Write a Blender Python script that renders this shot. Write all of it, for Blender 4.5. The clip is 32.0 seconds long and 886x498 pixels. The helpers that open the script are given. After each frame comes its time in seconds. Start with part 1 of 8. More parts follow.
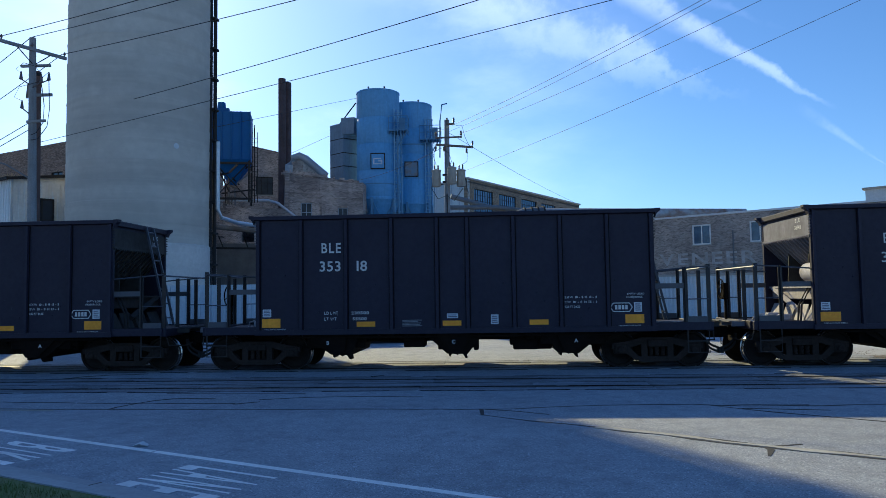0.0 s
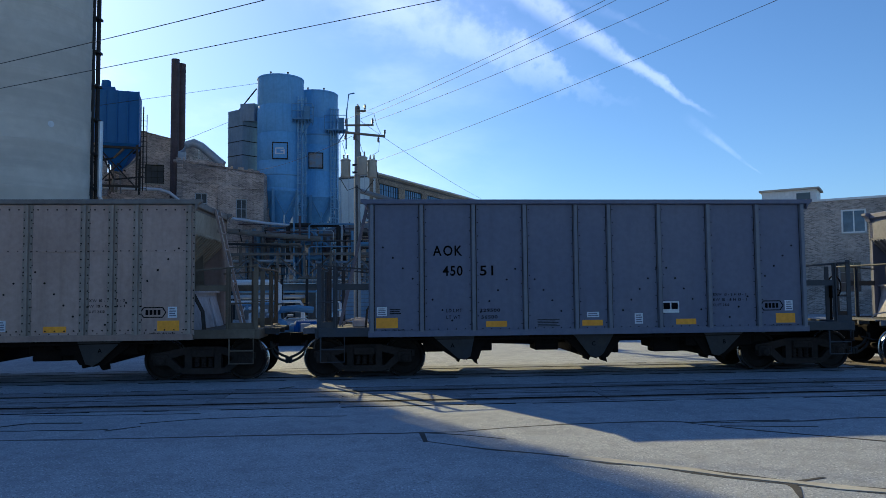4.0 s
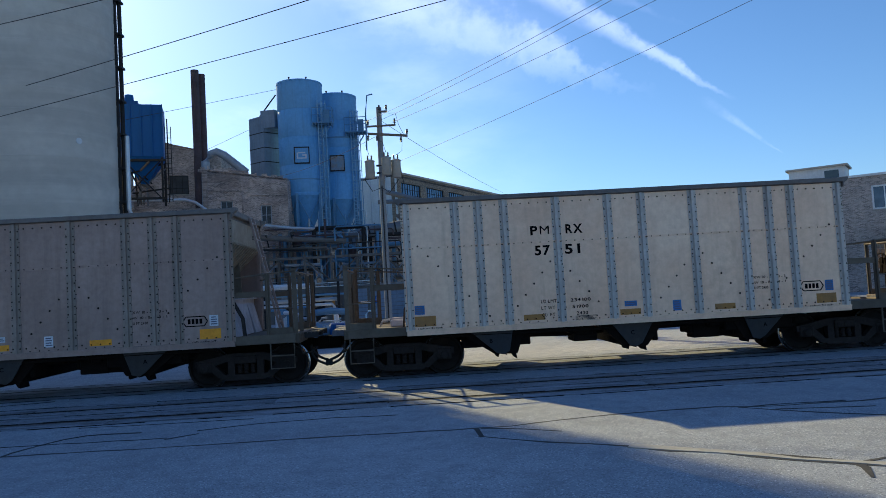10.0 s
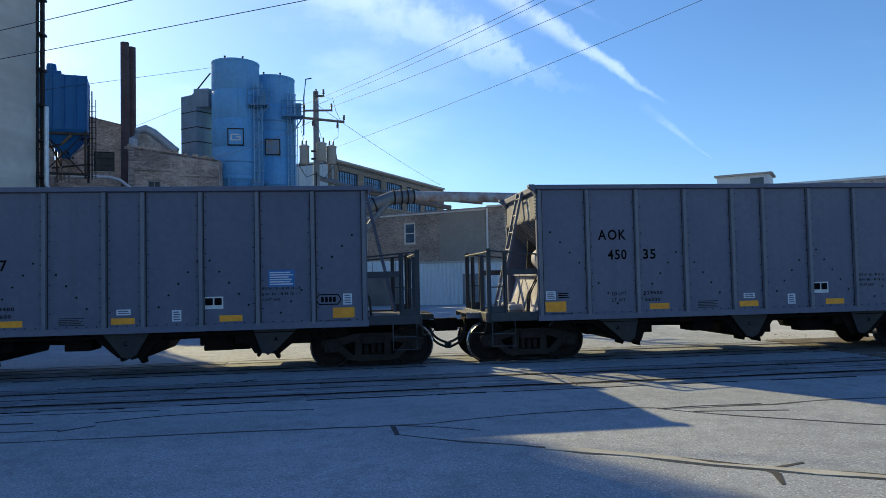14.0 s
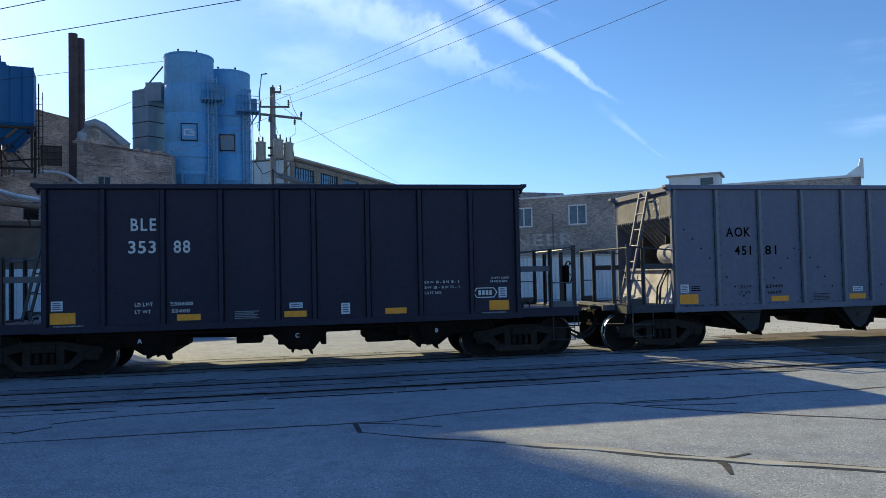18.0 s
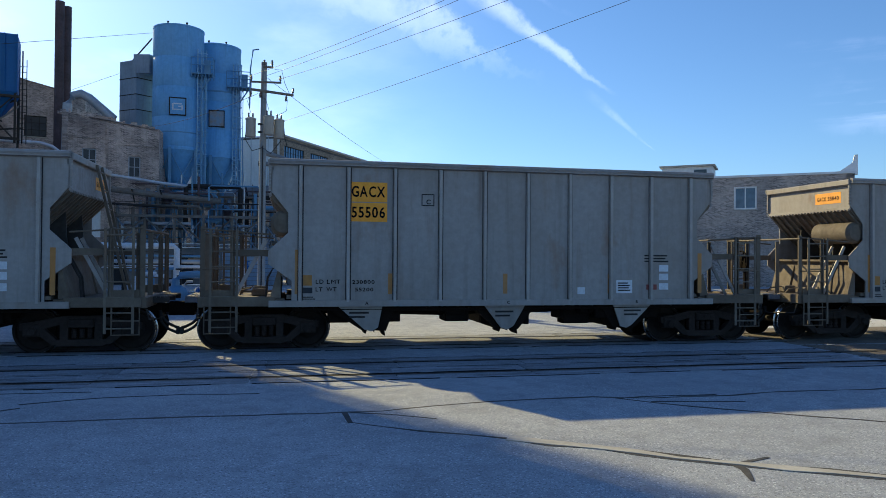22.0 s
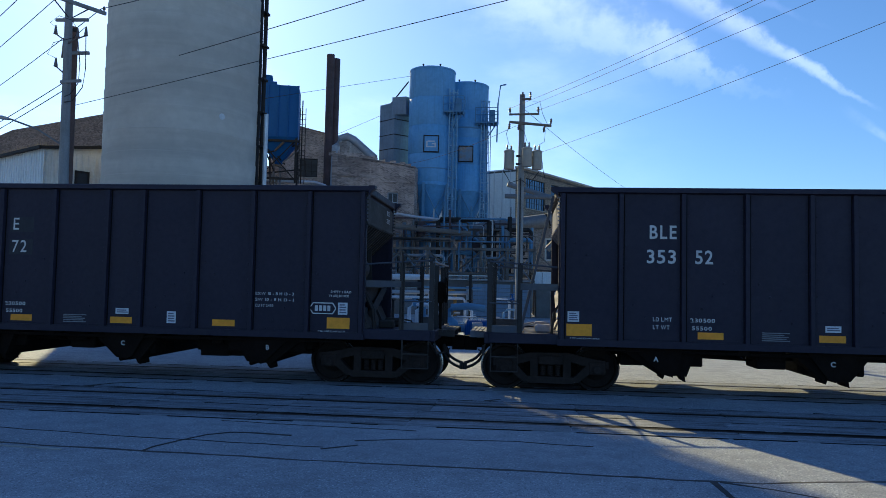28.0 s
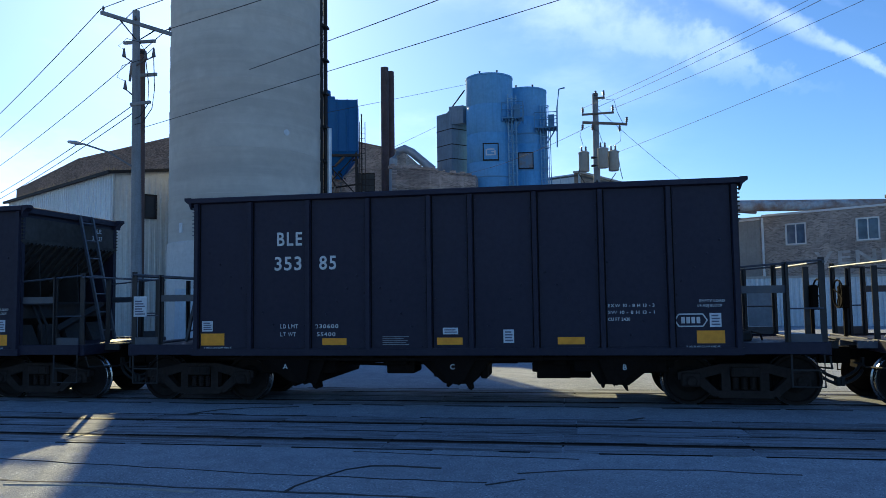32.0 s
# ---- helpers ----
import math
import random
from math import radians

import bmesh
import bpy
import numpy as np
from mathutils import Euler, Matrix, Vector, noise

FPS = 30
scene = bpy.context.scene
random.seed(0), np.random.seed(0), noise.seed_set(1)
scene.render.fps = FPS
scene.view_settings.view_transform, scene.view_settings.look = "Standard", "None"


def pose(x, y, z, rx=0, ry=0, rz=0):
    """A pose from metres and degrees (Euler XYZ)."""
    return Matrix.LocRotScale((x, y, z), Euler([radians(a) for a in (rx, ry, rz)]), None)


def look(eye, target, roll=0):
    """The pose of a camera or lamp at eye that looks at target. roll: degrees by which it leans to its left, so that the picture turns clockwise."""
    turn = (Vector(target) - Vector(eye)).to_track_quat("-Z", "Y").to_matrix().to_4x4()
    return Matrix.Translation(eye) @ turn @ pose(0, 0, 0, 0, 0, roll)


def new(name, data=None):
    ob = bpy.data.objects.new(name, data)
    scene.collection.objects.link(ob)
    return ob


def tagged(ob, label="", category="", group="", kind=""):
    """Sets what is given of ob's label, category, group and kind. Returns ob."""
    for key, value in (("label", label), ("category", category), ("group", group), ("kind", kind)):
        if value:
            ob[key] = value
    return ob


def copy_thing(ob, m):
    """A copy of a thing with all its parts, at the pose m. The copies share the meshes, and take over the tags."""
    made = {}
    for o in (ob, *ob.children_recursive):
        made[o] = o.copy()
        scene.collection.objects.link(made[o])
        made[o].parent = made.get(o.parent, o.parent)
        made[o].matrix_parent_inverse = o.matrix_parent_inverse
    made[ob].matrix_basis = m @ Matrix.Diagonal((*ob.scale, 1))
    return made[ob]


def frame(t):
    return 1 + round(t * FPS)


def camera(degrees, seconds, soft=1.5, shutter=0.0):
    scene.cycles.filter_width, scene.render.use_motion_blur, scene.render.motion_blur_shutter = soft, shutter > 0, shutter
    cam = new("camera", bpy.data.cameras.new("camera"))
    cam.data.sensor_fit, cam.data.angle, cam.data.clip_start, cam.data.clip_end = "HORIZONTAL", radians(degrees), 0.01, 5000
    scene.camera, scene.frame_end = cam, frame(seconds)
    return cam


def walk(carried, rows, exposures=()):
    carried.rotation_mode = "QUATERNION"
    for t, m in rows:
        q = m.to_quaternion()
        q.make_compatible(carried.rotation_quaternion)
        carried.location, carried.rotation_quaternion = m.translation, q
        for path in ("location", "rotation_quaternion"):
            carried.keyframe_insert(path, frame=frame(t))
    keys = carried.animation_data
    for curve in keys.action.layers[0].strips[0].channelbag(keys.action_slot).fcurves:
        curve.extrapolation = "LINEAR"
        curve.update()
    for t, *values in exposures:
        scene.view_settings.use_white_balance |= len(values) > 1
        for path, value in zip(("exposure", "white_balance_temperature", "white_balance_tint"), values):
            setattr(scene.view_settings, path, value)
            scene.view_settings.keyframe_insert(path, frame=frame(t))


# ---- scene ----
TINT = 13
KELVINS = [(0.0, 4970), (2.5, 5000), (4.5, 5220), (7.0, 5250), (10.0, 5260), (14.0, 5260), (18.0, 5180), (20.0, 5210), (22.0, 5330), (23.5, 5290), (25.0, 5180), (28.0, 5110), (30.0, 5110), (31.0, 5010), (32.0, 5010)]
EXPOSURES = [(0.0, 0.05), (2.5, 0.05), (4.5, 0.05), (6.0, 0.0), (8.0, 0.08), (10.0, 0.1), (13.0, 0.2), (14.0, 0.2), (17.5, 0.2), (20.0, 0.18), (22.0, 0.24), (23.0, 0.10), (23.8, 0.13), (25.5, 0.08), (27.5, 0.1), (28.0, 0.1), (28.7, 0.48), (29.6, 0.48), (30.0, 0.15), (30.6, 0.1), (31.0, -0.1), (31.5, -0.08), (32.0, 0.15)]
# camera: carried by hand, seconds, place, yaw to the left, tilt up, lean
cam = camera(62.96, 32.0, 0.45)


def shot(x, y, z, yaw, tilt, lean):
    return pose(x, y, z, 90 + tilt, 0, yaw) @ pose(0, 0, 0, 0, 0, lean)


PATH = [
    (0.0, 0.064, 0.166, 1.934, 3.51, 3.62, -0.83),
    (0.5, -0.010, 0.250, 1.915, 3.25, 3.20, -0.44),
    (1.0, -0.090, 0.650, 1.920, 4.36, 2.11, -0.03),
    (1.5, -0.400, 1.250, 1.955, 4.26, 1.49, 0.00),
    (2.0, -0.460, 1.580, 1.935, 4.47, 2.10, -0.27),
    (2.5, -0.460, 1.740, 1.935, 3.17, 2.27, -0.42),
    (4.5, -0.632, 2.416, 1.964, -9.44, 3.66, -0.56),
    (5.0, -0.713, 2.371, 1.954, -14.93, 3.55, -1.05),
    (5.5, -0.650, 2.062, 2.054, -16.28, 4.27, -1.94),
    (6.0, -0.700, 2.411, 1.981, -17.23, 5.05, -0.69),
    (6.5, -0.723, 2.715, 1.972, -16.00, 5.13, -0.59),
    (7.0, -0.765, 2.679, 2.032, -14.23, 4.78, -0.62),
    (7.5, -0.787, 2.508, 2.001, -12.93, 4.17, -1.32),
    (8.0, -0.774, 2.542, 2.029, -11.23, 3.22, -2.14),
    (8.5, -0.865, 2.427, 2.011, -8.71, 3.08, -2.67),
    (9.0, -0.835, 2.430, 1.989, -6.50, 2.98, -3.12),
    (9.5, -0.868, 2.388, 1.988, -4.56, 3.05, -3.44),
    (10.0, -0.884, 2.306, 1.976, -2.68, 3.12, -3.24),
    (10.5, -0.806, 2.490, 1.976, -2.29, 3.12, -3.39),
    (11.0, -0.712, 2.685, 1.965, -2.80, 2.77, -3.35),
    (11.5, -0.734, 2.670, 1.968, -3.35, 2.57, -2.62),
    (12.0, -0.686, 2.713, 1.970, -3.83, 2.42, -2.19),
    (12.5, -0.657, 2.714, 1.979, -4.67, 2.32, -1.82),
    (13.0, -0.662, 2.711, 1.952, -5.59, 2.42, -1.28),
    (13.5, -0.659, 2.674, 1.976, -6.62, 2.36, -1.42),
    (14.0, -0.666, 2.661, 1.984, -7.63, 2.24, -1.27),
    (14.5, -0.640, 2.667, 1.989, -8.52, 2.09, -1.37),
    (16.5, -0.746, 2.574, 1.998, -10.80, 1.72, -1.17),
    (17.0, -0.750, 2.563, 2.008, -10.75, 1.63, -1.21),
    (17.5, -0.754, 2.557, 1.994, -10.96, 1.75, -1.17),
    (18.0, -0.764, 2.522, 2.015, -11.08, 1.94, -1.28),
    (18.5, -0.756, 2.563, 2.005, -11.06, 2.18, -1.22),
    (19.0, -0.757, 2.543, 2.010, -11.10, 2.33, -1.14),
    (19.5, -0.781, 2.554, 2.004, -11.07, 2.37, -0.64),
    (20.0, -0.829, 2.598, 1.966, -11.14, 2.34, -0.36),
    (20.5, -0.783, 2.755, 1.952, -11.02, 1.12, -0.21),
    (21.0, -0.797, 2.897, 1.969, -10.84, 1.41, 0.26),
    (21.5, -0.759, 3.139, 1.960, -11.77, 1.08, 0.56),
    (22.0, -0.806, 3.143, 1.985, -12.04, 0.76, 0.40),
    (22.5, -0.864, 3.055, 2.022, -11.92, 1.19, 0.31),
    (23.0, -0.846, 3.054, 2.000, -12.26, 1.54, -0.23),
    (23.5, -0.833, 3.049, 2.006, -12.62, 1.89, -0.89),
    (24.0, -0.832, 3.032, 1.997, -12.91, 2.58, -0.97),
    (24.5, -0.830, 2.972, 2.016, -13.25, 2.86, -1.19),
    (25.0, -0.829, 3.041, 1.999, -13.25, 2.98, -1.03),
    (25.5, -0.895, 3.001, 2.031, -12.74, 2.91, -0.79),
    (27.5, -2.028, 4.101, 2.027, 17.76, 2.04, 0.09),
    (28.0, -2.217, 4.333, 2.034, 5.92, 3.01, 1.23),
    (28.5, -2.258, 4.264, 1.980, -18.93, 3.59, 0.56),
    (29.0, -2.623, 4.527, 1.996, -27.17, 4.19, 2.35),
    (29.5, -2.797, 4.394, 2.031, -26.63, 4.04, 2.32),
    (30.0, -2.950, 4.220, 2.020, -19.52, 4.06, 2.55),
    (30.5, -2.778, 4.804, 2.024, 0.03, 4.68, 1.44),
    (31.0, -3.042, 5.138, 2.028, 13.81, 4.02, 0.64),
    (31.5, -3.360, 5.158, 1.969, 17.43, 4.70, 0.13),
    (32.0, -3.693, 5.387, 1.984, 9.67, 3.96, -0.80),
]
walk(cam, [(row[0], shot(*row[1:])) for row in PATH], [(t, e, float(np.interp(t, [k[0] for k in KELVINS], [k[1] for k in KELVINS])), TINT) for t, e in EXPOSURES])

# ---- sky and sun ----
SUN_SIDE, SUN_HEIGHT = -28.6, 27.1   # degrees from +y towards +x, and above the ground


def build_sky():
    world = bpy.data.worlds.new("sky")
    scene.world = world
    world.use_nodes = True
    nt = world.node_tree
    for n in list(nt.nodes):
        nt.nodes.remove(n)
    out = nt.nodes.new("ShaderNodeOutputWorld")
    back = nt.nodes.new("ShaderNodeBackground")
    sky = nt.nodes.new("ShaderNodeTexSky")
    sky.sky_type = "NISHITA"
    sky.sun_disc = False
    sky.sun_elevation = radians(SUN_HEIGHT)
    sky.sun_rotation = radians(SUN_SIDE)
    sky.air_density, sky.dust_density, sky.ozone_density = 1.0, 0.38, 2.7
    back.inputs["Strength"].default_value = 0.112
    coord = nt.nodes.new("ShaderNodeTexCoord")

    def math_node(op, a, b=None):
        n = nt.nodes.new("ShaderNodeMath")
        n.operation = op
        for k, v in enumerate((a, b)):
            if v is None:
                continue
            if isinstance(v, (int, float)):
                n.inputs[k].default_value = v
            else:
                nt.links.new(v, n.inputs[k])
        return n.outputs[0]

    def dot(v):
        n = nt.nodes.new("ShaderNodeVectorMath")
        n.operation = "DOT_PRODUCT"
        nt.links.new(coord.outputs["Generated"], n.inputs[0])
        n.inputs[1].default_value = v
        return n.outputs["Value"]

    def ramp(x, lo, hi):
        n = nt.nodes.new("ShaderNodeMapRange")
        n.interpolation_type = "SMOOTHSTEP"
        n.inputs["From Min"].default_value, n.inputs["From Max"].default_value = lo, hi
        nt.links.new(x, n.inputs["Value"])
        return n.outputs["Result"]

    def cloud(scale, stretch, turn, lo, hi):
        m = nt.nodes.new("ShaderNodeMapping")
        m.inputs["Rotation"].default_value = turn
        m.inputs["Scale"].default_value = stretch
        nt.links.new(coord.outputs["Generated"], m.inputs["Vector"])
        n = nt.nodes.new("ShaderNodeTexNoise")
        n.inputs["Scale"].default_value, n.inputs["Detail"].default_value = scale, 9
        n.inputs["Roughness"].default_value = 0.58
        nt.links.new(m.outputs["Vector"], n.inputs["Vector"])
        return ramp(n.outputs["Fac"], lo, hi), n.outputs["Fac"]

    # thin high cloud and one spreading vapour trail
    veil, grain = cloud(2.2, (1.0, 1.0, 2.6), (0.0, 0.35, 0.5), 0.44, 0.72)
    fine, fibre = cloud(26.0, (1.0, 1.0, 1.0), (0.3, 0.2, 0.1), 0.25, 0.8)

    def trail(a, b, wide, lead=0.5):
        a, b = Vector(a).normalized(), Vector(b).normalized()
        normal = a.cross(b).normalized()
        along = normal.cross(a).normalized()
        off = math_node("ADD", dot(normal), math_node("MULTIPLY", math_node("SUBTRACT", fibre, 0.5), wide * 1.3))
        run = math_node("ARCTAN2", dot(along), dot(a))
        reach = math.acos(max(-1, min(1, a.dot(b))))
        width = math_node("MULTIPLY", math_node("SUBTRACT", 1.06, math_node("DIVIDE", run, reach)), wide)
        width = math_node("MAXIMUM", width, 0.0015)
        band = math_node("SUBTRACT", 1.0, math_node("DIVIDE", math_node("ABSOLUTE", off), width))
        band = math_node("MAXIMUM", band, 0.0)
        ends = math_node("MULTIPLY", ramp(run, -lead, 0.0), ramp(math_node("MULTIPLY", run, -1.0), -reach * 0.96, -reach * 0.70))
        return math_node("MULTIPLY", ramp(band, 0.0, 0.85), ends)

    def way(side, up):
        return (math.sin(radians(side)) * math.cos(radians(up)), math.cos(radians(side)) * math.cos(radians(up)), math.sin(radians(up)))

    t1 = trail(way(*TRAIL_A), way(*TRAIL_B), 0.022)
    t1 = math_node("MULTIPLY", t1, ramp(fibre, 0.2, 0.62))
    # older, wider and fainter bands beside it, and combed streaks low on the far side
    comb, strand = cloud(5.0, (1.0, 1.0, 11.0), (0.05, -0.10, 0.0), 0.42, 0.66)
    for a, b, wide, much, kind in (((-9.0, 25.6), (21.5, 12.6), 0.085, 0.9, "soft"), ((42.0, 10.6), (60.0, 7.6), 0.040, 0.62, "comb"), ((46.0, 18.6), (62.0, 15.2), 0.036, 0.26, "comb"),
                                   ((40.0, 14.4), (58.0, 12.4), 0.018, 0.30, "comb"), ((25.4, 10.9), (28.6, 8.0), 0.006, 0.5, "fibre"), ((8.0, 25.0), (24.0, 17.5), 0.02, 0.2, "fibre")):
        if kind == "soft":
            body = math_node("MULTIPLY", ramp(fibre, 0.05, 0.85), ramp(grain, 0.30, 0.62))
        elif kind == "comb":
            body = math_node("MULTIPLY", comb, ramp(fibre, 0.15, 0.7))
        else:
            body = ramp(fibre, 0.30, 0.72)
        band = math_node("MULTIPLY", trail(way(*a), way(*b), wide, 0.06), math_node("MULTIPLY", body, much))
        t1 = math_node("MAXIMUM", t1, band)
    veil = math_node("MULTIPLY", math_node("ADD", math_node("MULTIPLY", veil, 0.8), 0.14), ramp(dot(way(SUN_SIDE - 4, 14)), 0.66, 0.97))
    amount = math_node("MINIMUM", math_node("ADD", math_node("MULTIPLY", t1, 0.72), math_node("MULTIPLY", veil, 0.85)), 0.9)
    mix = nt.nodes.new("ShaderNodeMix")
    mix.data_type = "RGBA"
    clear = nt.nodes.new("ShaderNodeMix")
    clear.data_type, clear.blend_type = "RGBA", "MULTIPLY"
    clear.inputs["Factor"].default_value = 1.0
    nt.links.new(sky.outputs["Color"], clear.inputs["A"])
    clear.inputs["B"].default_value = (0.84, 0.945, 0.965, 1)
    nt.links.new(amount, mix.inputs["Factor"])
    nt.links.new(clear.outputs["Result"], mix.inputs["A"])
    white = nt.nodes.new("ShaderNodeMix")
    white.data_type, white.blend_type = "RGBA", "ADD"
    white.inputs["Factor"].default_value = 1.0
    nt.links.new(sky.outputs["Color"], white.inputs["A"])
    white.inputs["B"].default_value = (4.3, 3.8, 3.9, 1)
    nt.links.new(white.outputs["Result"], mix.inputs["B"])
    nt.links.new(mix.outputs["Result"], back.inputs["Color"])
    nt.links.new(back.outputs["Background"], out.inputs["Surface"])

    lamp = bpy.data.lights.new("sun", "SUN")
    lamp.energy, lamp.angle, lamp.color = 6.0, radians(0.55), (1.0, 0.75, 0.30)
    sun = new("sun", lamp)
    s, e = radians(SUN_SIDE), radians(SUN_HEIGHT)
    d = Vector((math.sin(s) * math.cos(e), math.cos(s) * math.cos(e), math.sin(e)))
    sun.matrix_world = look(d * 200, (0, 0, 0))


TRAIL_A, TRAIL_B = (11.8, 22.2), (26.2, 11.8)
build_sky()

# ---- materials ----
def material(name, base, other=None, rough=0.7, metal=0.0, grain=8.0, patch=0.7, bump=0.15, relief=40.0, streak=0.0, vary=0.06,
             coat=0.0, emit=None, bands=0.0, fleck=0.0, shine=0.5, rusty=0.0, ruts=0.0):
    """A surface with fine grain, broad patches, vertical streaks, relief and a little change from thing to thing."""
    m = bpy.data.materials.new(name)
    m.use_nodes = True
    nt = m.node_tree
    b = nt.nodes["Principled BSDF"]
    coord = nt.nodes.new("ShaderNodeTexCoord")
    info = nt.nodes.new("ShaderNodeObjectInfo")
    shift = nt.nodes.new("ShaderNodeVectorMath")
    shift.operation = "SCALE"
    shift.inputs[0].default_value = (37.0, 21.0, 11.0)
    nt.links.new(info.outputs["Random"], shift.inputs["Scale"])
    add = nt.nodes.new("ShaderNodeVectorMath")
    nt.links.new(coord.outputs["Object"], add.inputs[0])
    nt.links.new(shift.outputs[0], add.inputs[1])
    place = add.outputs[0]

    def noise_of(scale, detail, stretch=(1, 1, 1)):
        mp = nt.nodes.new("ShaderNodeMapping")
        mp.inputs["Scale"].default_value = stretch
        nt.links.new(place, mp.inputs["Vector"])
        n = nt.nodes.new("ShaderNodeTexNoise")
        n.inputs["Scale"].default_value, n.inputs["Detail"].default_value = scale, detail
        n.inputs["Roughness"].default_value = 0.6
        nt.links.new(mp.outputs["Vector"], n.inputs["Vector"])
        return n.outputs["Fac"]

    def ramp(x, lo, hi, a=0.0, z=1.0):
        n = nt.nodes.new("ShaderNodeMapRange")
        for key, v in (("From Min", lo), ("From Max", hi), ("To Min", a), ("To Max", z)):
            n.inputs[key].default_value = v
        nt.links.new(x, n.inputs["Value"])
        return n.outputs["Result"]

    def mix(fac, a, c, blend="MIX"):
        n = nt.nodes.new("ShaderNodeMix")
        n.data_type, n.blend_type = "RGBA", blend
        for v, k in ((fac, "Factor"), (a, "A"), (c, "B")):
            if isinstance(v, tuple):
                n.inputs[k].default_value = (*v, 1) if len(v) == 3 else v
            elif isinstance(v, (int, float)):
                n.inputs[k].default_value = v
            else:
                nt.links.new(v, n.inputs[k])
        return n.outputs["Result"]

    other = other or tuple(v * 0.7 for v in base)
    broad, fine = noise_of(patch, 5), noise_of(grain, 8)
    colour = mix(ramp(broad, 0.38, 0.66), base, other)
    colour = mix(ramp(fine, 0.3, 0.7, 0.0, 0.35), colour, tuple(v * 0.62 for v in other))
    if streak:
        run = noise_of(5.0, 5, (1, 1, 0.07))
        colour = mix(ramp(run, 0.5, 0.72, 0.0, streak), colour, tuple(v * 0.55 + 0.01 for v in other))
    if rusty:
        spot = noise_of(0.9, 9, (1, 1, 0.55))
        colour = mix(ramp(spot, 0.60, 0.70, 0.0, rusty), colour, (0.20, 0.10, 0.045))
        run = noise_of(3.4, 6, (1, 1, 0.10))
        colour = mix(ramp(run, 0.58, 0.74, 0.0, rusty * 0.7), colour, (0.17, 0.10, 0.055))
    if ruts:
        colour = mix(ramp(noise_of(9.0, 7, (0.07, 1, 1)), 0.50, 0.60, 0.0, ruts), colour, tuple(v * 0.22 for v in other))
        colour = mix(ramp(noise_of(5.0, 6, (0.1, 1.3, 1)), 0.56, 0.66, 0.0, ruts), colour, tuple(min(0.8, v * 1.35) for v in base))
    if bands:
        course = noise_of(0.8, 4, (0.07, 0.07, 1.15))
        colour = mix(ramp(course, 0.42, 0.58, 0.0, bands), colour, tuple(v * 0.74 for v in other))
        bloom = noise_of(0.32, 8, (1, 1, 1.3))
        colour = mix(ramp(bloom, 0.50, 0.70, 0.0, bands * 0.6), colour, tuple(min(0.9, v * 1.22) for v in base))
    if fleck:
        colour = mix(ramp(noise_of(46.0, 3), 0.55, 0.62, 0.0, fleck), colour, tuple(v * 0.30 for v in other))
        colour = mix(ramp(noise_of(38.0, 4, (1.1, 0.9, 1)), 0.57, 0.65, 0.0, fleck), colour, tuple(min(0.8, v * 1.8) for v in base))
        colour = mix(ramp(noise_of(3.2, 7), 0.45, 0.7, 0.0, fleck * 0.8), colour, tuple(v * 0.6 for v in other))
    hue = nt.nodes.new("ShaderNodeHueSaturation")
    nt.links.new(colour, hue.inputs["Color"])
    nt.links.new(ramp(info.outputs["Random"], 0, 1, 1 - vary, 1 + vary), hue.inputs["Value"])
    nt.links.new(hue.outputs["Color"], b.inputs["Base Color"])
    nt.links.new(ramp(fine, 0.3, 0.7, max(0.04, rough - 0.1), min(1, rough + 0.1)), b.inputs["Roughness"])
    b.inputs["Metallic"].default_value = metal
    b.inputs["Coat Weight"].default_value = coat
    b.inputs["Specular IOR Level"].default_value = shine
    if bump:
        bp = nt.nodes.new("ShaderNodeBump")
        bp.inputs["Strength"].default_value, bp.inputs["Distance"].default_value = bump, 0.02
        nt.links.new(noise_of(relief, 6), bp.inputs["Height"])
        nt.links.new(bp.outputs["Normal"], b.inputs["Normal"])
    if emit:
        b.inputs["Emission Color"].default_value, b.inputs["Emission Strength"].default_value = (*emit[:3], 1), emit[3]
    return m


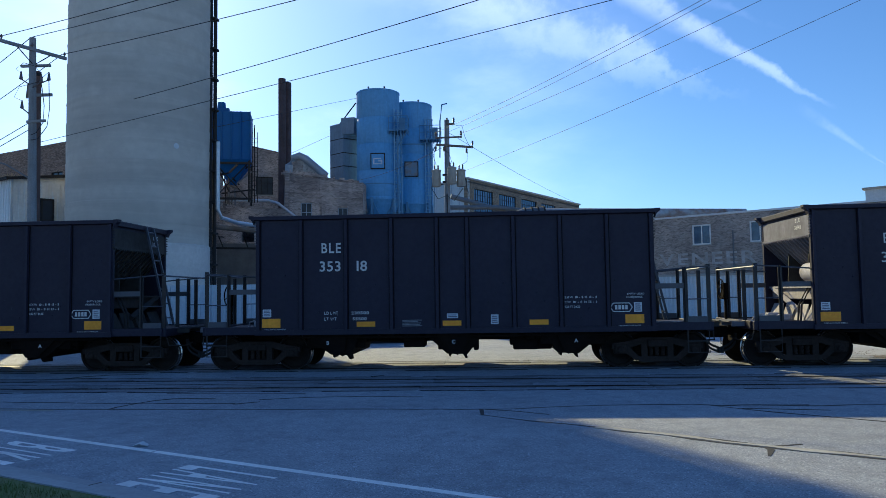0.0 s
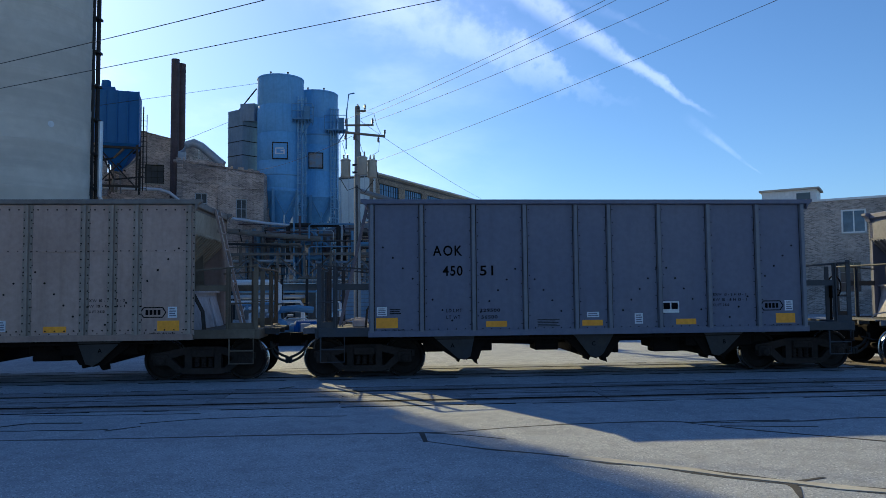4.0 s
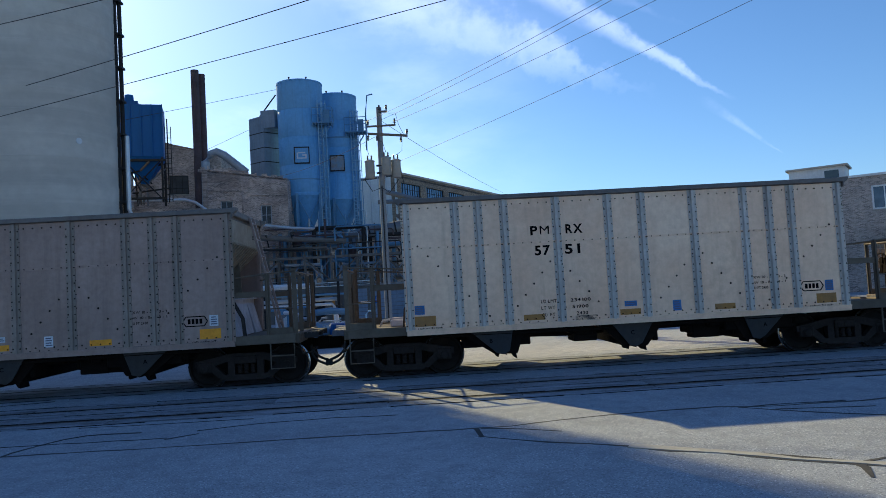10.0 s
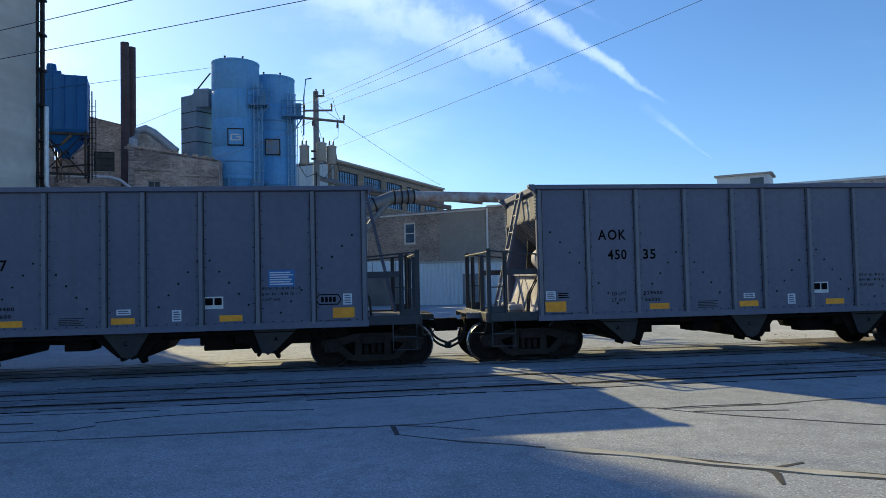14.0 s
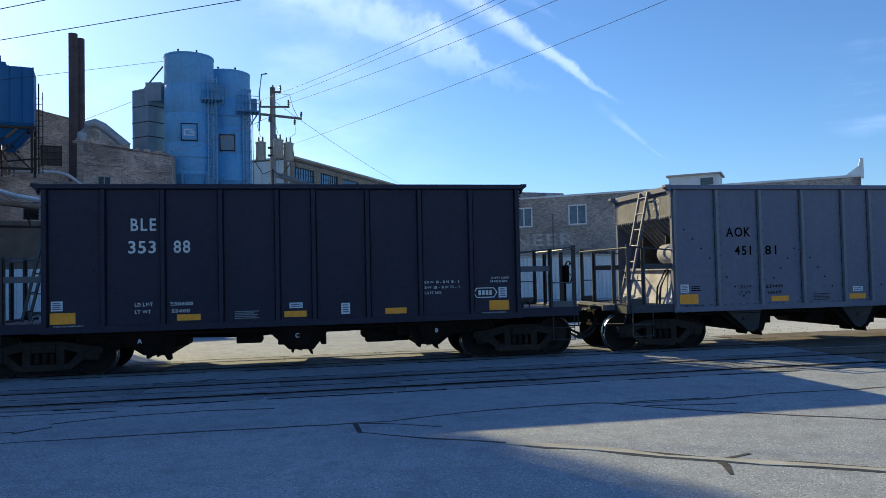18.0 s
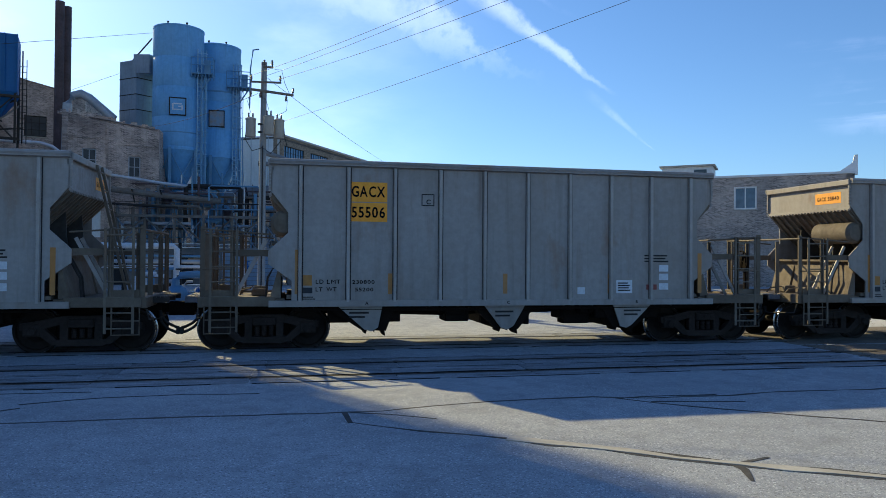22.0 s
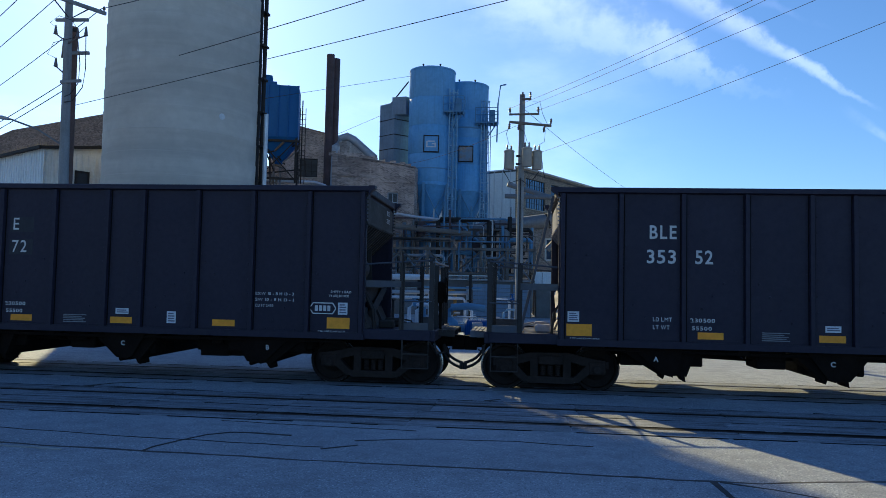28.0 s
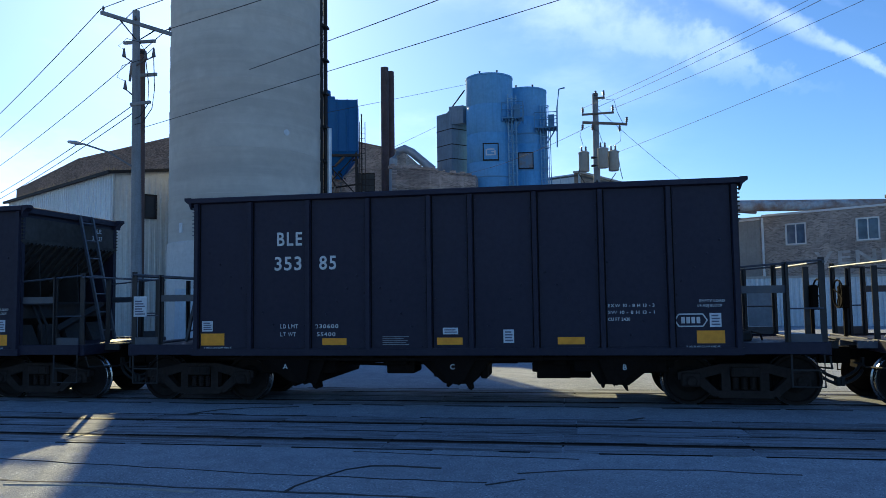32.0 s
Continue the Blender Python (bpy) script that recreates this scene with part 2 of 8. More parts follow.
def brick_material(name, a, c, mortar, faded=0.0):
    m = material(name, a, c, rough=0.9, patch=0.35, bump=0.0)
    nt = m.node_tree
    b = nt.nodes["Principled BSDF"]
    src = b.inputs["Base Color"].links[0].from_socket
    coord = nt.nodes.new("ShaderNodeTexCoord")
    mp = nt.nodes.new("ShaderNodeMapping")
    mp.inputs["Rotation"].default_value = (radians(90), 0, 0)
    nt.links.new(coord.outputs["Object"], mp.inputs["Vector"])
    bk = nt.nodes.new("ShaderNodeTexBrick")
    bk.inputs["Scale"].default_value = 1.0
    bk.inputs["Brick Width"].default_value, bk.inputs["Row Height"].default_value = 0.22, 0.075
    bk.inputs["Mortar Size"].default_value = 0.010
    bk.inputs["Color1"].default_value, bk.inputs["Color2"].default_value = (0.48, 0.48, 0.48, 1), (1.42, 1.36, 1.30, 1)
    bk.inputs["Mortar"].default_value = (*mortar, 1)
    nt.links.new(mp.outputs["Vector"], bk.inputs["Vector"])
    mul = nt.nodes.new("ShaderNodeMix")
    mul.data_type, mul.blend_type = "RGBA", "MULTIPLY"
    mul.inputs["Factor"].default_value = 1.0
    nt.links.new(src, mul.inputs["A"])
    nt.links.new(bk.outputs["Color"], mul.inputs["B"])
    last = mul.outputs["Result"]
    # worn and once-whitewashed stretches
    n = nt.nodes.new("ShaderNodeTexNoise")
    n.inputs["Scale"].default_value, n.inputs["Detail"].default_value = 1.3, 12
    n.inputs["Roughness"].default_value = 0.72
    wide = nt.nodes.new("ShaderNodeMapping")
    wide.inputs["Scale"].default_value = (0.7, 0.7, 3.4)
    nt.links.new(coord.outputs["Object"], wide.inputs["Vector"])
    nt.links.new(wide.outputs["Vector"], n.inputs["Vector"])
    rng = nt.nodes.new("ShaderNodeMapRange")
    rng.inputs["From Min"].default_value, rng.inputs["From Max"].default_value = 0.50, 0.66
    rng.inputs["To Max"].default_value = faded
    nt.links.new(n.outputs["Fac"], rng.inputs["Value"])
    mx = nt.nodes.new("ShaderNodeMix")
    mx.data_type = "RGBA"
    nt.links.new(rng.outputs["Result"], mx.inputs["Factor"])
    nt.links.new(last, mx.inputs["A"])
    mx.inputs["B"].default_value = (0.42, 0.41, 0.39, 1)
    nt.links.new(mx.outputs["Result"], b.inputs["Base Color"])
    bp = nt.nodes.new("ShaderNodeBump")
    bp.inputs["Strength"].default_value, bp.inputs["Distance"].default_value = 0.6, 0.015
    nt.links.new(bk.outputs["Fac"], bp.inputs["Height"])
    bp.invert = True
    nt.links.new(bp.outputs["Normal"], b.inputs["Normal"])
    return m


M = {}
M["asphalt"] = material("asphalt", (0.390, 0.416, 0.470), (0.304, 0.326, 0.372), rough=0.85, grain=38, patch=0.35, bump=0.7, relief=80, vary=0, fleck=0.68)
M["tar"] = material("tar", (0.050, 0.050, 0.054), (0.090, 0.086, 0.082), rough=0.85, grain=20, patch=2, shine=0.2)
M["concrete"] = material("concrete", (0.40, 0.41, 0.43), (0.33, 0.335, 0.35), rough=0.9, grain=14, patch=0.6)
M["crossing"] = material("crossing_concrete", (0.29, 0.305, 0.345), (0.205, 0.214, 0.240), rough=0.9, grain=12, patch=0.9, vary=0.12, fleck=0.5, ruts=0.7)
M["silo"] = material("silo_concrete", (0.59, 0.562, 0.50), (0.545, 0.517, 0.46), rough=0.92, grain=1.6, patch=0.16, bump=0.02, relief=6, vary=0, bands=0.55)
M["silo_pale"] = material("pale_limewash", (0.74, 0.73, 0.70), (0.64, 0.63, 0.61), rough=0.9, grain=5, patch=0.3, bands=0.3)
M["white_line"] = material("road_paint", (0.93, 0.93, 0.92), (0.78, 0.78, 0.77), rough=0.7, grain=22, patch=1.4)
M["grass"] = material("grass", (0.13, 0.20, 0.045), (0.19, 0.20, 0.07), rough=0.9, grain=60, patch=2.0, bump=0.9, relief=120)
M["gravel"] = material("ballast", (0.21, 0.18, 0.15), (0.10, 0.085, 0.07), rough=0.95, grain=30, patch=0.8, bump=1.0, relief=30)
M["dirt"] = material("dirt", (0.50, 0.52, 0.56), (0.39, 0.395, 0.415), rough=0.95, grain=18, patch=0.5, bump=0.6)
M["rail"] = material("rail_steel", (0.055, 0.046, 0.040), (0.035, 0.025, 0.020), rough=0.5, metal=0.35, grain=20)
M["black"] = material("black_car_paint", (0.0200, 0.0176, 0.0362), (0.0264, 0.0236, 0.0435), rough=0.6, shine=0.3, grain=10, patch=0.6, bump=0.10, relief=5, streak=0.35)
M["grey"] = material("grey_car_paint", (0.117, 0.124, 0.188), (0.145, 0.148, 0.203), rough=0.6, grain=9, patch=0.5, bump=0.06, relief=5, streak=0.35)
M["tan"] = material("weathered_aluminium", (0.395, 0.288, 0.252), (0.305, 0.215, 0.186), rough=0.5, metal=0.25, grain=9, patch=0.5, bump=0.05, relief=5, streak=0.4, rusty=0.3)
M["bright"] = material("bright_aluminium", (0.83, 0.61, 0.455), (0.77, 0.50, 0.345), rough=0.42, metal=0.3, grain=9, patch=0.5, bump=0.06, relief=5, streak=0.25, rusty=0.22)
M["pale"] = material("pale_grey_car_paint", (0.328, 0.308, 0.298), (0.268, 0.236, 0.212), rough=0.55, grain=9, patch=0.45, bump=0.06, relief=5, streak=0.45, rusty=0.55)
M["dusty"] = material("dust_caked_metal", (0.56, 0.55, 0.62), (0.33, 0.31, 0.335), rough=0.85, grain=9, patch=1.4, rusty=0.3)
# dirty steel; its dark tone is also painted shade on trailing ends
M["grime_shade"] = material("grimy_shaded_steel", (0.042, 0.042, 0.046), (0.06, 0.05, 0.043), rough=0.8, grain=10, patch=1.5, streak=0.5, shine=0.25)
M["ghost"] = material("faded_wall_paint", (0.66, 0.64, 0.62), (0.42, 0.38, 0.35), rough=0.9, grain=9, patch=1.2)
M["black_rail"] = material("worn_black_rail_paint", (0.046, 0.056, 0.085), (0.075, 0.077, 0.09), rough=0.5, grain=14, patch=2.0, shine=0.6)
# step grating with dust and the sun's brightness in its colour
M["step_sun_dust"] = material("sunlit_dusty_grating", (0.20, 0.20, 0.23), (0.11, 0.108, 0.12), rough=0.8, grain=12, patch=2.0)
M["post_black"] = material("grimy_black_post", (0.016, 0.016, 0.021), (0.030, 0.026, 0.026), rough=0.5, grain=14, patch=2.0, shine=0.4)
M["duct_grey"] = material("pale_grey_duct", (0.38, 0.41, 0.46), (0.30, 0.32, 0.36), rough=0.5, metal=0.15, grain=6, patch=0.8)
M["crack_fill"] = material("sandy_crack_filler", (0.42, 0.41, 0.38), (0.33, 0.315, 0.285), rough=0.9, grain=20, patch=2.0)
# car paints darkened to hold the shade at the car ends
M["grey_rail"] = material("shaded_grey_paint", (0.05, 0.056, 0.072), (0.07, 0.068, 0.07), rough=0.7, grain=9, patch=1.0, shine=0.3)
M["tan_rail"] = material("shaded_tan_metal", (0.17, 0.135, 0.10), (0.11, 0.085, 0.062), rough=0.7, grain=9, patch=1.0, shine=0.3)
# black cars' end colours: sunlit dust for one end, painted shade for the other
M["end_black"] = material("sunlit_dusty_end", (0.27, 0.264, 0.298), (0.17, 0.164, 0.185), rough=0.85, grain=9, patch=0.9, streak=0.4, shine=0.2)
M["end_shade"] = material("shaded_black_end", (0.075, 0.070, 0.066), (0.045, 0.040, 0.036), rough=0.8, grain=9, patch=0.9, streak=0.4, shine=0.25)
M["dusty_dim"] = material("sunlit_dust_over_black", (0.49, 0.465, 0.48), (0.26, 0.24, 0.24), rough=0.85, grain=9, patch=1.4)
M["end_grey"] = material("dusty_grey_end", (0.235, 0.232, 0.252), (0.148, 0.142, 0.15), rough=0.8, grain=9, patch=0.9, streak=0.4)
M["end_pale"] = material("dirty_brown_end", (0.20, 0.165, 0.125), (0.11, 0.085, 0.062), rough=0.85, grain=9, patch=0.9, streak=0.4, rusty=0.4)
M["end_tan"] = material("dusty_tan_end", (0.40, 0.34, 0.255), (0.27, 0.22, 0.16), rough=0.8, grain=9, patch=0.9, streak=0.4)
M["post_grey"] = material("grey_post_paint", (0.150, 0.156, 0.200), (0.178, 0.182, 0.212), rough=0.55, grain=9, patch=0.8, streak=0.4)
M["post_pale"] = material("pale_post_paint", (0.40, 0.37, 0.345), (0.32, 0.285, 0.26), rough=0.55, grain=9, patch=0.8, streak=0.4)
M["seam"] = material("grimy_shaded_seam", (0.026, 0.025, 0.028), (0.05, 0.045, 0.042), rough=0.85, grain=14, patch=2.0, shine=0.2)
M["post_tan"] = material("dull_post_metal", (0.35, 0.278, 0.234), (0.265, 0.208, 0.17), rough=0.6, metal=0.0, grain=9, patch=0.8, streak=0.5)
M["post_bright"] = material("pale_post_metal", (0.66, 0.59, 0.53), (0.50, 0.44, 0.39), rough=0.6, metal=0.0, grain=9, patch=0.8, streak=0.4)
M["chord"] = material("weathered_top_chord", (0.20, 0.18, 0.17), (0.14, 0.12, 0.11), rough=0.65, metal=0.1, grain=9, patch=0.6, streak=0.4)
M["inside"] = material("bare_end_plate", (0.050, 0.046, 0.042), (0.034, 0.030, 0.026), rough=0.75, grain=9, patch=0.9, streak=0.4)
M["iron"] = material("grimy_iron", (0.009, 0.007, 0.006), (0.016, 0.011, 0.008), rough=0.9, grain=14, patch=2, bump=0.3, shine=0.08)
M["truck_iron"] = material("rusty_truck_casting", (0.040, 0.029, 0.025), (0.024, 0.018, 0.015), rough=0.85, grain=14, patch=2, bump=0.3, shine=0.25)
M["wheel"] = material("wheel_steel", (0.013, 0.010, 0.009), (0.021, 0.015, 0.012), rough=0.75, metal=0.0, grain=10, patch=3, shine=0.2)
M["tread"] = material("polished_tread", (0.5, 0.48, 0.46), (0.4, 0.38, 0.36), rough=0.22, metal=0.95)
M["rubber"] = material("hose_rubber", (0.02, 0.02, 0.02), rough=0.7)
M["yellow"] = material("reflective_yellow", (0.92, 0.385, 0.008), (0.84, 0.33, 0.008), rough=0.5, grain=12, patch=3)
M["dull_yellow"] = material("worn_yellow", (0.44, 0.20, 0.03), (0.34, 0.17, 0.05), rough=0.6, grain=12, patch=3)
M["label"] = material("label_white", (0.66, 0.69, 0.74), (0.58, 0.6, 0.65), rough=0.6, grain=20, patch=5)
M["paint_white"] = material("stencil_white", (0.72, 0.72, 0.72), (0.58, 0.58, 0.58), rough=0.7, grain=25, patch=6)
M["paint_black"] = material("stencil_black", (0.005, 0.005, 0.006), rough=0.8, shine=0.1)
M["patch_dark"] = material("overpainted_patch", (0.015, 0.018, 0.028), (0.019, 0.022, 0.032), rough=0.65)
M["faint_print"] = material("faint_stencil", (0.26, 0.27, 0.29), (0.16, 0.17, 0.19), rough=0.7, grain=40, patch=9)
M["blue_label"] = material("blue_placard", (0.06, 0.19, 0.48), rough=0.55)
M["orange"] = material("orange_stripe", (0.45, 0.20, 0.04), (0.36, 0.2, 0.08), rough=0.6)
M["red_label"] = material("red_label", (0.25, 0.06, 0.05), rough=0.6)
M["brick"] = brick_material("tan_brick", (0.47, 0.40, 0.37), (0.20, 0.168, 0.158), (1.7, 1.65, 1.6), 0.22)
M["brick_dark"] = brick_material("sooty_brick", (0.30, 0.22, 0.175), (0.18, 0.135, 0.11), (0.9, 0.85, 0.8), 0.15)
M["brick_grey"] = brick_material("faded_brick", (0.44, 0.385, 0.35), (0.255, 0.226, 0.210), (1.5, 1.45, 1.4), 0.4)
M["brick_long"] = brick_material("cream_brick", (0.36, 0.30, 0.23), (0.27, 0.22, 0.17), (0.85, 0.8, 0.75), 0.2)
M["stucco"] = material("grey_render", (0.36, 0.35, 0.33), (0.29, 0.28, 0.27), rough=0.9, grain=6, patch=0.4, streak=0.3)
M["stucco_dark"] = material("grimy_render", (0.13, 0.125, 0.12), (0.19, 0.18, 0.17), rough=0.9, grain=6, patch=0.7, streak=0.4)
M["roof"] = material("roof_felt", (0.08, 0.08, 0.08), (0.12, 0.115, 0.11), rough=0.95)
M["coping"] = material("stone_coping", (0.50, 0.47, 0.42), (0.4, 0.37, 0.33), rough=0.85)
M["frame_white"] = material("white_window_frame", (0.84, 0.85, 0.85), (0.74, 0.74, 0.73), rough=0.6, grain=12)
# reflected sky is painted into the panes as a blue tone
M["glass_pale"] = material("sky_tinted_window", (0.045, 0.075, 0.13), (0.10, 0.16, 0.25), rough=0.12, grain=2, patch=1.5, bump=0.02, relief=1.5, coat=0.4)
M["glass"] = material("window_glass", (0.035, 0.045, 0.06), (0.05, 0.06, 0.075), rough=0.06, grain=2, bump=0.02, relief=1.5, coat=0.5)
M["glass_dark"] = material("dusty_dark_glass", (0.030, 0.034, 0.042), (0.055, 0.06, 0.07), rough=0.35, grain=3, patch=1.5, bump=0.02, shine=0.25)
M["glass_blue"] = material("factory_glass", (0.12, 0.25, 0.42), (0.09, 0.19, 0.33), rough=0.18, grain=3, patch=1, bump=0.05)
M["cyan"] = material("sky_blue_paint", (0.165, 0.385, 0.69), (0.14, 0.345, 0.645), rough=0.55, vary=0.012, grain=4, patch=0.3, bump=0.08, relief=3, streak=0.4)
M["cyan_dark"] = material("blue_steelwork", (0.10, 0.22, 0.38), (0.14, 0.28, 0.45), rough=0.6, grain=8)
M["cyan_light"] = material("pale_blue_ladder", (0.30, 0.50, 0.70), (0.24, 0.42, 0.62), rough=0.6, grain=8)
M["rusty_blue"] = material("rusting_blue_plate", (0.20, 0.33, 0.47), (0.32, 0.26, 0.22), rough=0.7, grain=7, patch=1.6)
M["steelwork"] = material("grimy_steelwork", (0.17, 0.165, 0.16), (0.12, 0.095, 0.075), rough=0.8, grain=9, patch=1.2)
M["groove"] = material("grimy_groove", (0.010, 0.010, 0.010), (0.02, 0.018, 0.016), rough=0.95, grain=20, patch=1.5, shine=0.1)
M["galv"] = material("galvanised_duct", (0.60, 0.63, 0.68), (0.48, 0.50, 0.54), rough=0.4, metal=0.55, grain=6, patch=0.8)
M["galv_dull"] = material("dull_sheet_metal", (0.22, 0.23, 0.25), (0.17, 0.18, 0.20), rough=0.55, metal=0.4, grain=5, patch=0.6, streak=0.3)
M["deep_blue"] = material("deep_blue_paint", (0.012, 0.085, 0.29), (0.015, 0.095, 0.32), rough=0.55, shine=0.2, grain=6, patch=0.6, streak=0.25)
M["blue_sheet"] = material("dull_blue_sheet_metal", (0.22, 0.285, 0.38), (0.175, 0.23, 0.31), rough=0.6, grain=5, patch=0.6, streak=0.4)
M["rust"] = material("rusty_stack", (0.105, 0.075, 0.085), (0.06, 0.044, 0.048), rough=0.85, grain=7, patch=0.8, streak=0.4)
M["rust_beam"] = material("rusty_beam", (0.46, 0.49, 0.53), (0.26, 0.17, 0.13), rough=0.8, grain=5, patch=1.1)
M["wood"] = material("pole_wood", (0.21, 0.17, 0.135), (0.15, 0.125, 0.105), rough=0.9, grain=20, patch=1.5, streak=0.6, bump=0.5)
M["wood_dark"] = material("dark_pole_wood", (0.15, 0.095, 0.08), (0.10, 0.066, 0.056), rough=0.9, grain=20, patch=1.5, streak=0.6, bump=0.5)
M["wood_grey"] = material("weathered_pole", (0.30, 0.31, 0.32), (0.23, 0.235, 0.24), rough=0.85, grain=16, patch=1.0, streak=0.6, bump=0.5)
M["ceramic"] = material("insulator", (0.16, 0.13, 0.12), rough=0.25)
M["drum"] = material("transformer_paint", (0.40, 0.38, 0.33), (0.33, 0.3, 0.26), rough=0.5, grain=8, streak=0.3)
M["wire"] = material("cable", (0.02, 0.02, 0.022), rough=0.6, bump=0)
M["metal_wall"] = material("corrugated_cream", (0.74, 0.73, 0.68), (0.64, 0.62, 0.57), rough=0.55, grain=6, patch=0.4, streak=0.35)
M["metal_pale"] = material("corrugated_white", (0.72, 0.75, 0.77), (0.62, 0.65, 0.67), rough=0.5, grain=6, patch=0.4, streak=0.25)
M["trim_dark"] = material("dark_trim", (0.03, 0.03, 0.032), rough=0.75, shine=0.25)
M["bolt"] = material("black_bolt_heads", (0.008, 0.008, 0.009), rough=0.8, shine=0.15)
M["leafless"] = material("bare_twigs", (0.14, 0.10, 0.075), (0.1, 0.075, 0.06), rough=0.95)
M["weeds"] = material("dry_weeds", (0.52, 0.36, 0.16), (0.38, 0.26, 0.11), rough=0.95)

# ---- mesh helpers ----
def quads(bm, verts, faces):
    vs = [bm.verts.new(v) for v in verts]
    for f in faces:
        bm.faces.new([vs[i] for i in f])
    return vs


def box(bm, x0, x1, y0, y1, z0, z1, soft=0.0):
    """A box, with chamfered upright and lying edges where soft is given."""
    if not soft:
        quads(bm, [(x, y, z) for x in (x0, x1) for y in (y0, y1) for z in (z0, z1)],
              [(0, 1, 3, 2), (4, 6, 7, 5), (0, 4, 5, 1), (2, 3, 7, 6), (0, 2, 6, 4), (1, 5, 7, 3)])
        return bm
    tmp = bmesh.new()
    box(tmp, x0, x1, y0, y1, z0, z1)
    bmesh.ops.bevel(tmp, geom=list(tmp.edges), offset=soft, segments=1, affect="EDGES")
    join(bm, tmp)
    return bm


def join(bm, other, m=None):
    index = {}
    for v in other.verts:
        index[v] = bm.verts.new(m @ v.co if m else v.co)
    for f in other.faces:
        bm.faces.new([index[v] for v in f.verts])
    other.free()
    return bm


def prism(bm, outline, y0, y1, axis="y"):
    """An outline in the x-z plane given depth along y (or in y-z along x, or in x-y along z)."""
    def at(a, c, d):
        return {"y": (a, d, c), "x": (d, a, c), "z": (a, c, d)}[axis]
    n = len(outline)
    vs = [bm.verts.new(at(a, c, y0)) for a, c in outline] + [bm.verts.new(at(a, c, y1)) for a, c in outline]
    bm.faces.new(vs[:n])
    bm.faces.new(vs[n:][::-1])
    for i in range(n):
        j = (i + 1) % n
        bm.faces.new((vs[j], vs[i], vs[n + i], vs[n + j]))
    return bm


def tube(bm, points, r, seg=8, r1=None, cap=True):
    """A round bar along points; r1: the radius at its far end."""
    pts = [Vector(p) for p in points]
    rings = []
    for i, p in enumerate(pts):
        d = (pts[min(i + 1, len(pts) - 1)] - pts[max(i - 1, 0)]).normalized()
        side = d.cross(Vector((0, 0, 1)) if abs(d.z) < 0.95 else Vector((1, 0, 0))).normalized()
        up = side.cross(d)
        rr = r if r1 is None else r + (r1 - r) * i / (len(pts) - 1)
        rings.append([bm.verts.new(p + (side * math.cos(a) + up * math.sin(a)) * rr) for a in (2 * math.pi * k / seg for k in range(seg))])
    for a, c in zip(rings, rings[1:]):
        for k in range(seg):
            bm.faces.new((a[k], a[(k + 1) % seg], c[(k + 1) % seg], c[k]))
    if cap:
        bm.faces.new(rings[0][::-1])
        bm.faces.new(rings[-1])
    return bm


def lathe(bm, profile, axis="z", seg=32, at=(0, 0, 0)):
    """Profile of (radius, height) turned round an axis through at; a radius of 0 closes it."""
    at = Vector(at)

    def put(r, h, a):
        c, s = r * math.cos(a), r * math.sin(a)
        return at + Vector({"z": (c, s, h), "y": (c, h, -s), "x": (h, c, s)}[axis])
    rings = []
    for r, h in profile:
        rings.append([bm.verts.new(put(0, h, 0))] if r == 0 else [bm.verts.new(put(r, h, 2 * math.pi * k / seg)) for k in range(seg)])
    for a, c in zip(rings, rings[1:]):
        for k in range(seg):
            j = (k + 1) % seg
            if len(a) == 1 and len(c) == 1:
                continue
            if len(a) == 1:
                bm.faces.new((a[0], c[j], c[k]))
            elif len(c) == 1:
                bm.faces.new((a[k], a[j], c[0]))
            else:
                bm.faces.new((a[k], a[j], c[j], c[k]))
    return bm


def finish(bm, name, mat, smooth=False):
    bmesh.ops.recalc_face_normals(bm, faces=list(bm.faces))
    me = bpy.data.meshes.new(name)
    bm.to_mesh(me)
    bm.free()
    me.materials.append(M[mat] if isinstance(mat, str) else mat)
    if smooth:
        me.polygons.foreach_set("use_smooth", [True] * len(me.polygons))
        me.set_sharp_from_angle(angle=radians(35))
    return me


def part(name, bm, mat, parent=None, label="", smooth=False):
    """Links a bmesh (or a mesh that is used again) as one object under a thing or part."""
    me = finish(bm, name, mat, smooth) if isinstance(bm, bmesh.types.BMesh) else bm
    ob = new(name, me)
    ob.parent = parent
    if label:
        tagged(ob, label)
    return ob


def thing(name, label, category, m=None, group="", kind="", data=None):
    ob = new(name, data)
    if m is not None:
        ob.matrix_basis = m
    return tagged(ob, label, category, group, kind)


# ---- letters ----
def make_letters(chars, bold=0.018):
    made = {}
    for c in chars:
        cu = bpy.data.curves.new("letter", "FONT")
        cu.body, cu.size, cu.offset, cu.resolution_u = c, 1.0, 0.0 if c in "MW" else bold, 3
        made[c] = new("letter", cu)
    bpy.context.view_layer.update()
    dg = bpy.context.evaluated_depsgraph_get()
    out = {}
    for c, ob in made.items():
        me = bpy.data.meshes.new_from_object(ob.evaluated_get(dg))
        co = np.zeros(len(me.vertices) * 3)
        me.vertices.foreach_get("co", co)
        co = co.reshape(-1, 3)
        out[c] = (co, [tuple(p.vertices) for p in me.polygons], co[:, 0].max() if len(co) else 0.3)
        bpy.data.meshes.remove(me)
    for ob in made.values():
        cu = ob.data
        bpy.data.objects.remove(ob)
        bpy.data.curves.remove(cu)
    return out


LETTERS = make_letters("ABCDEFGHIJKLMNOPQRSTUVWXYZ0123456789-/.")
BOLD_LETTERS = make_letters("PMRX0123456789", 0.032)
THIN_LETTERS = make_letters("BLE0123456789", 0.003)


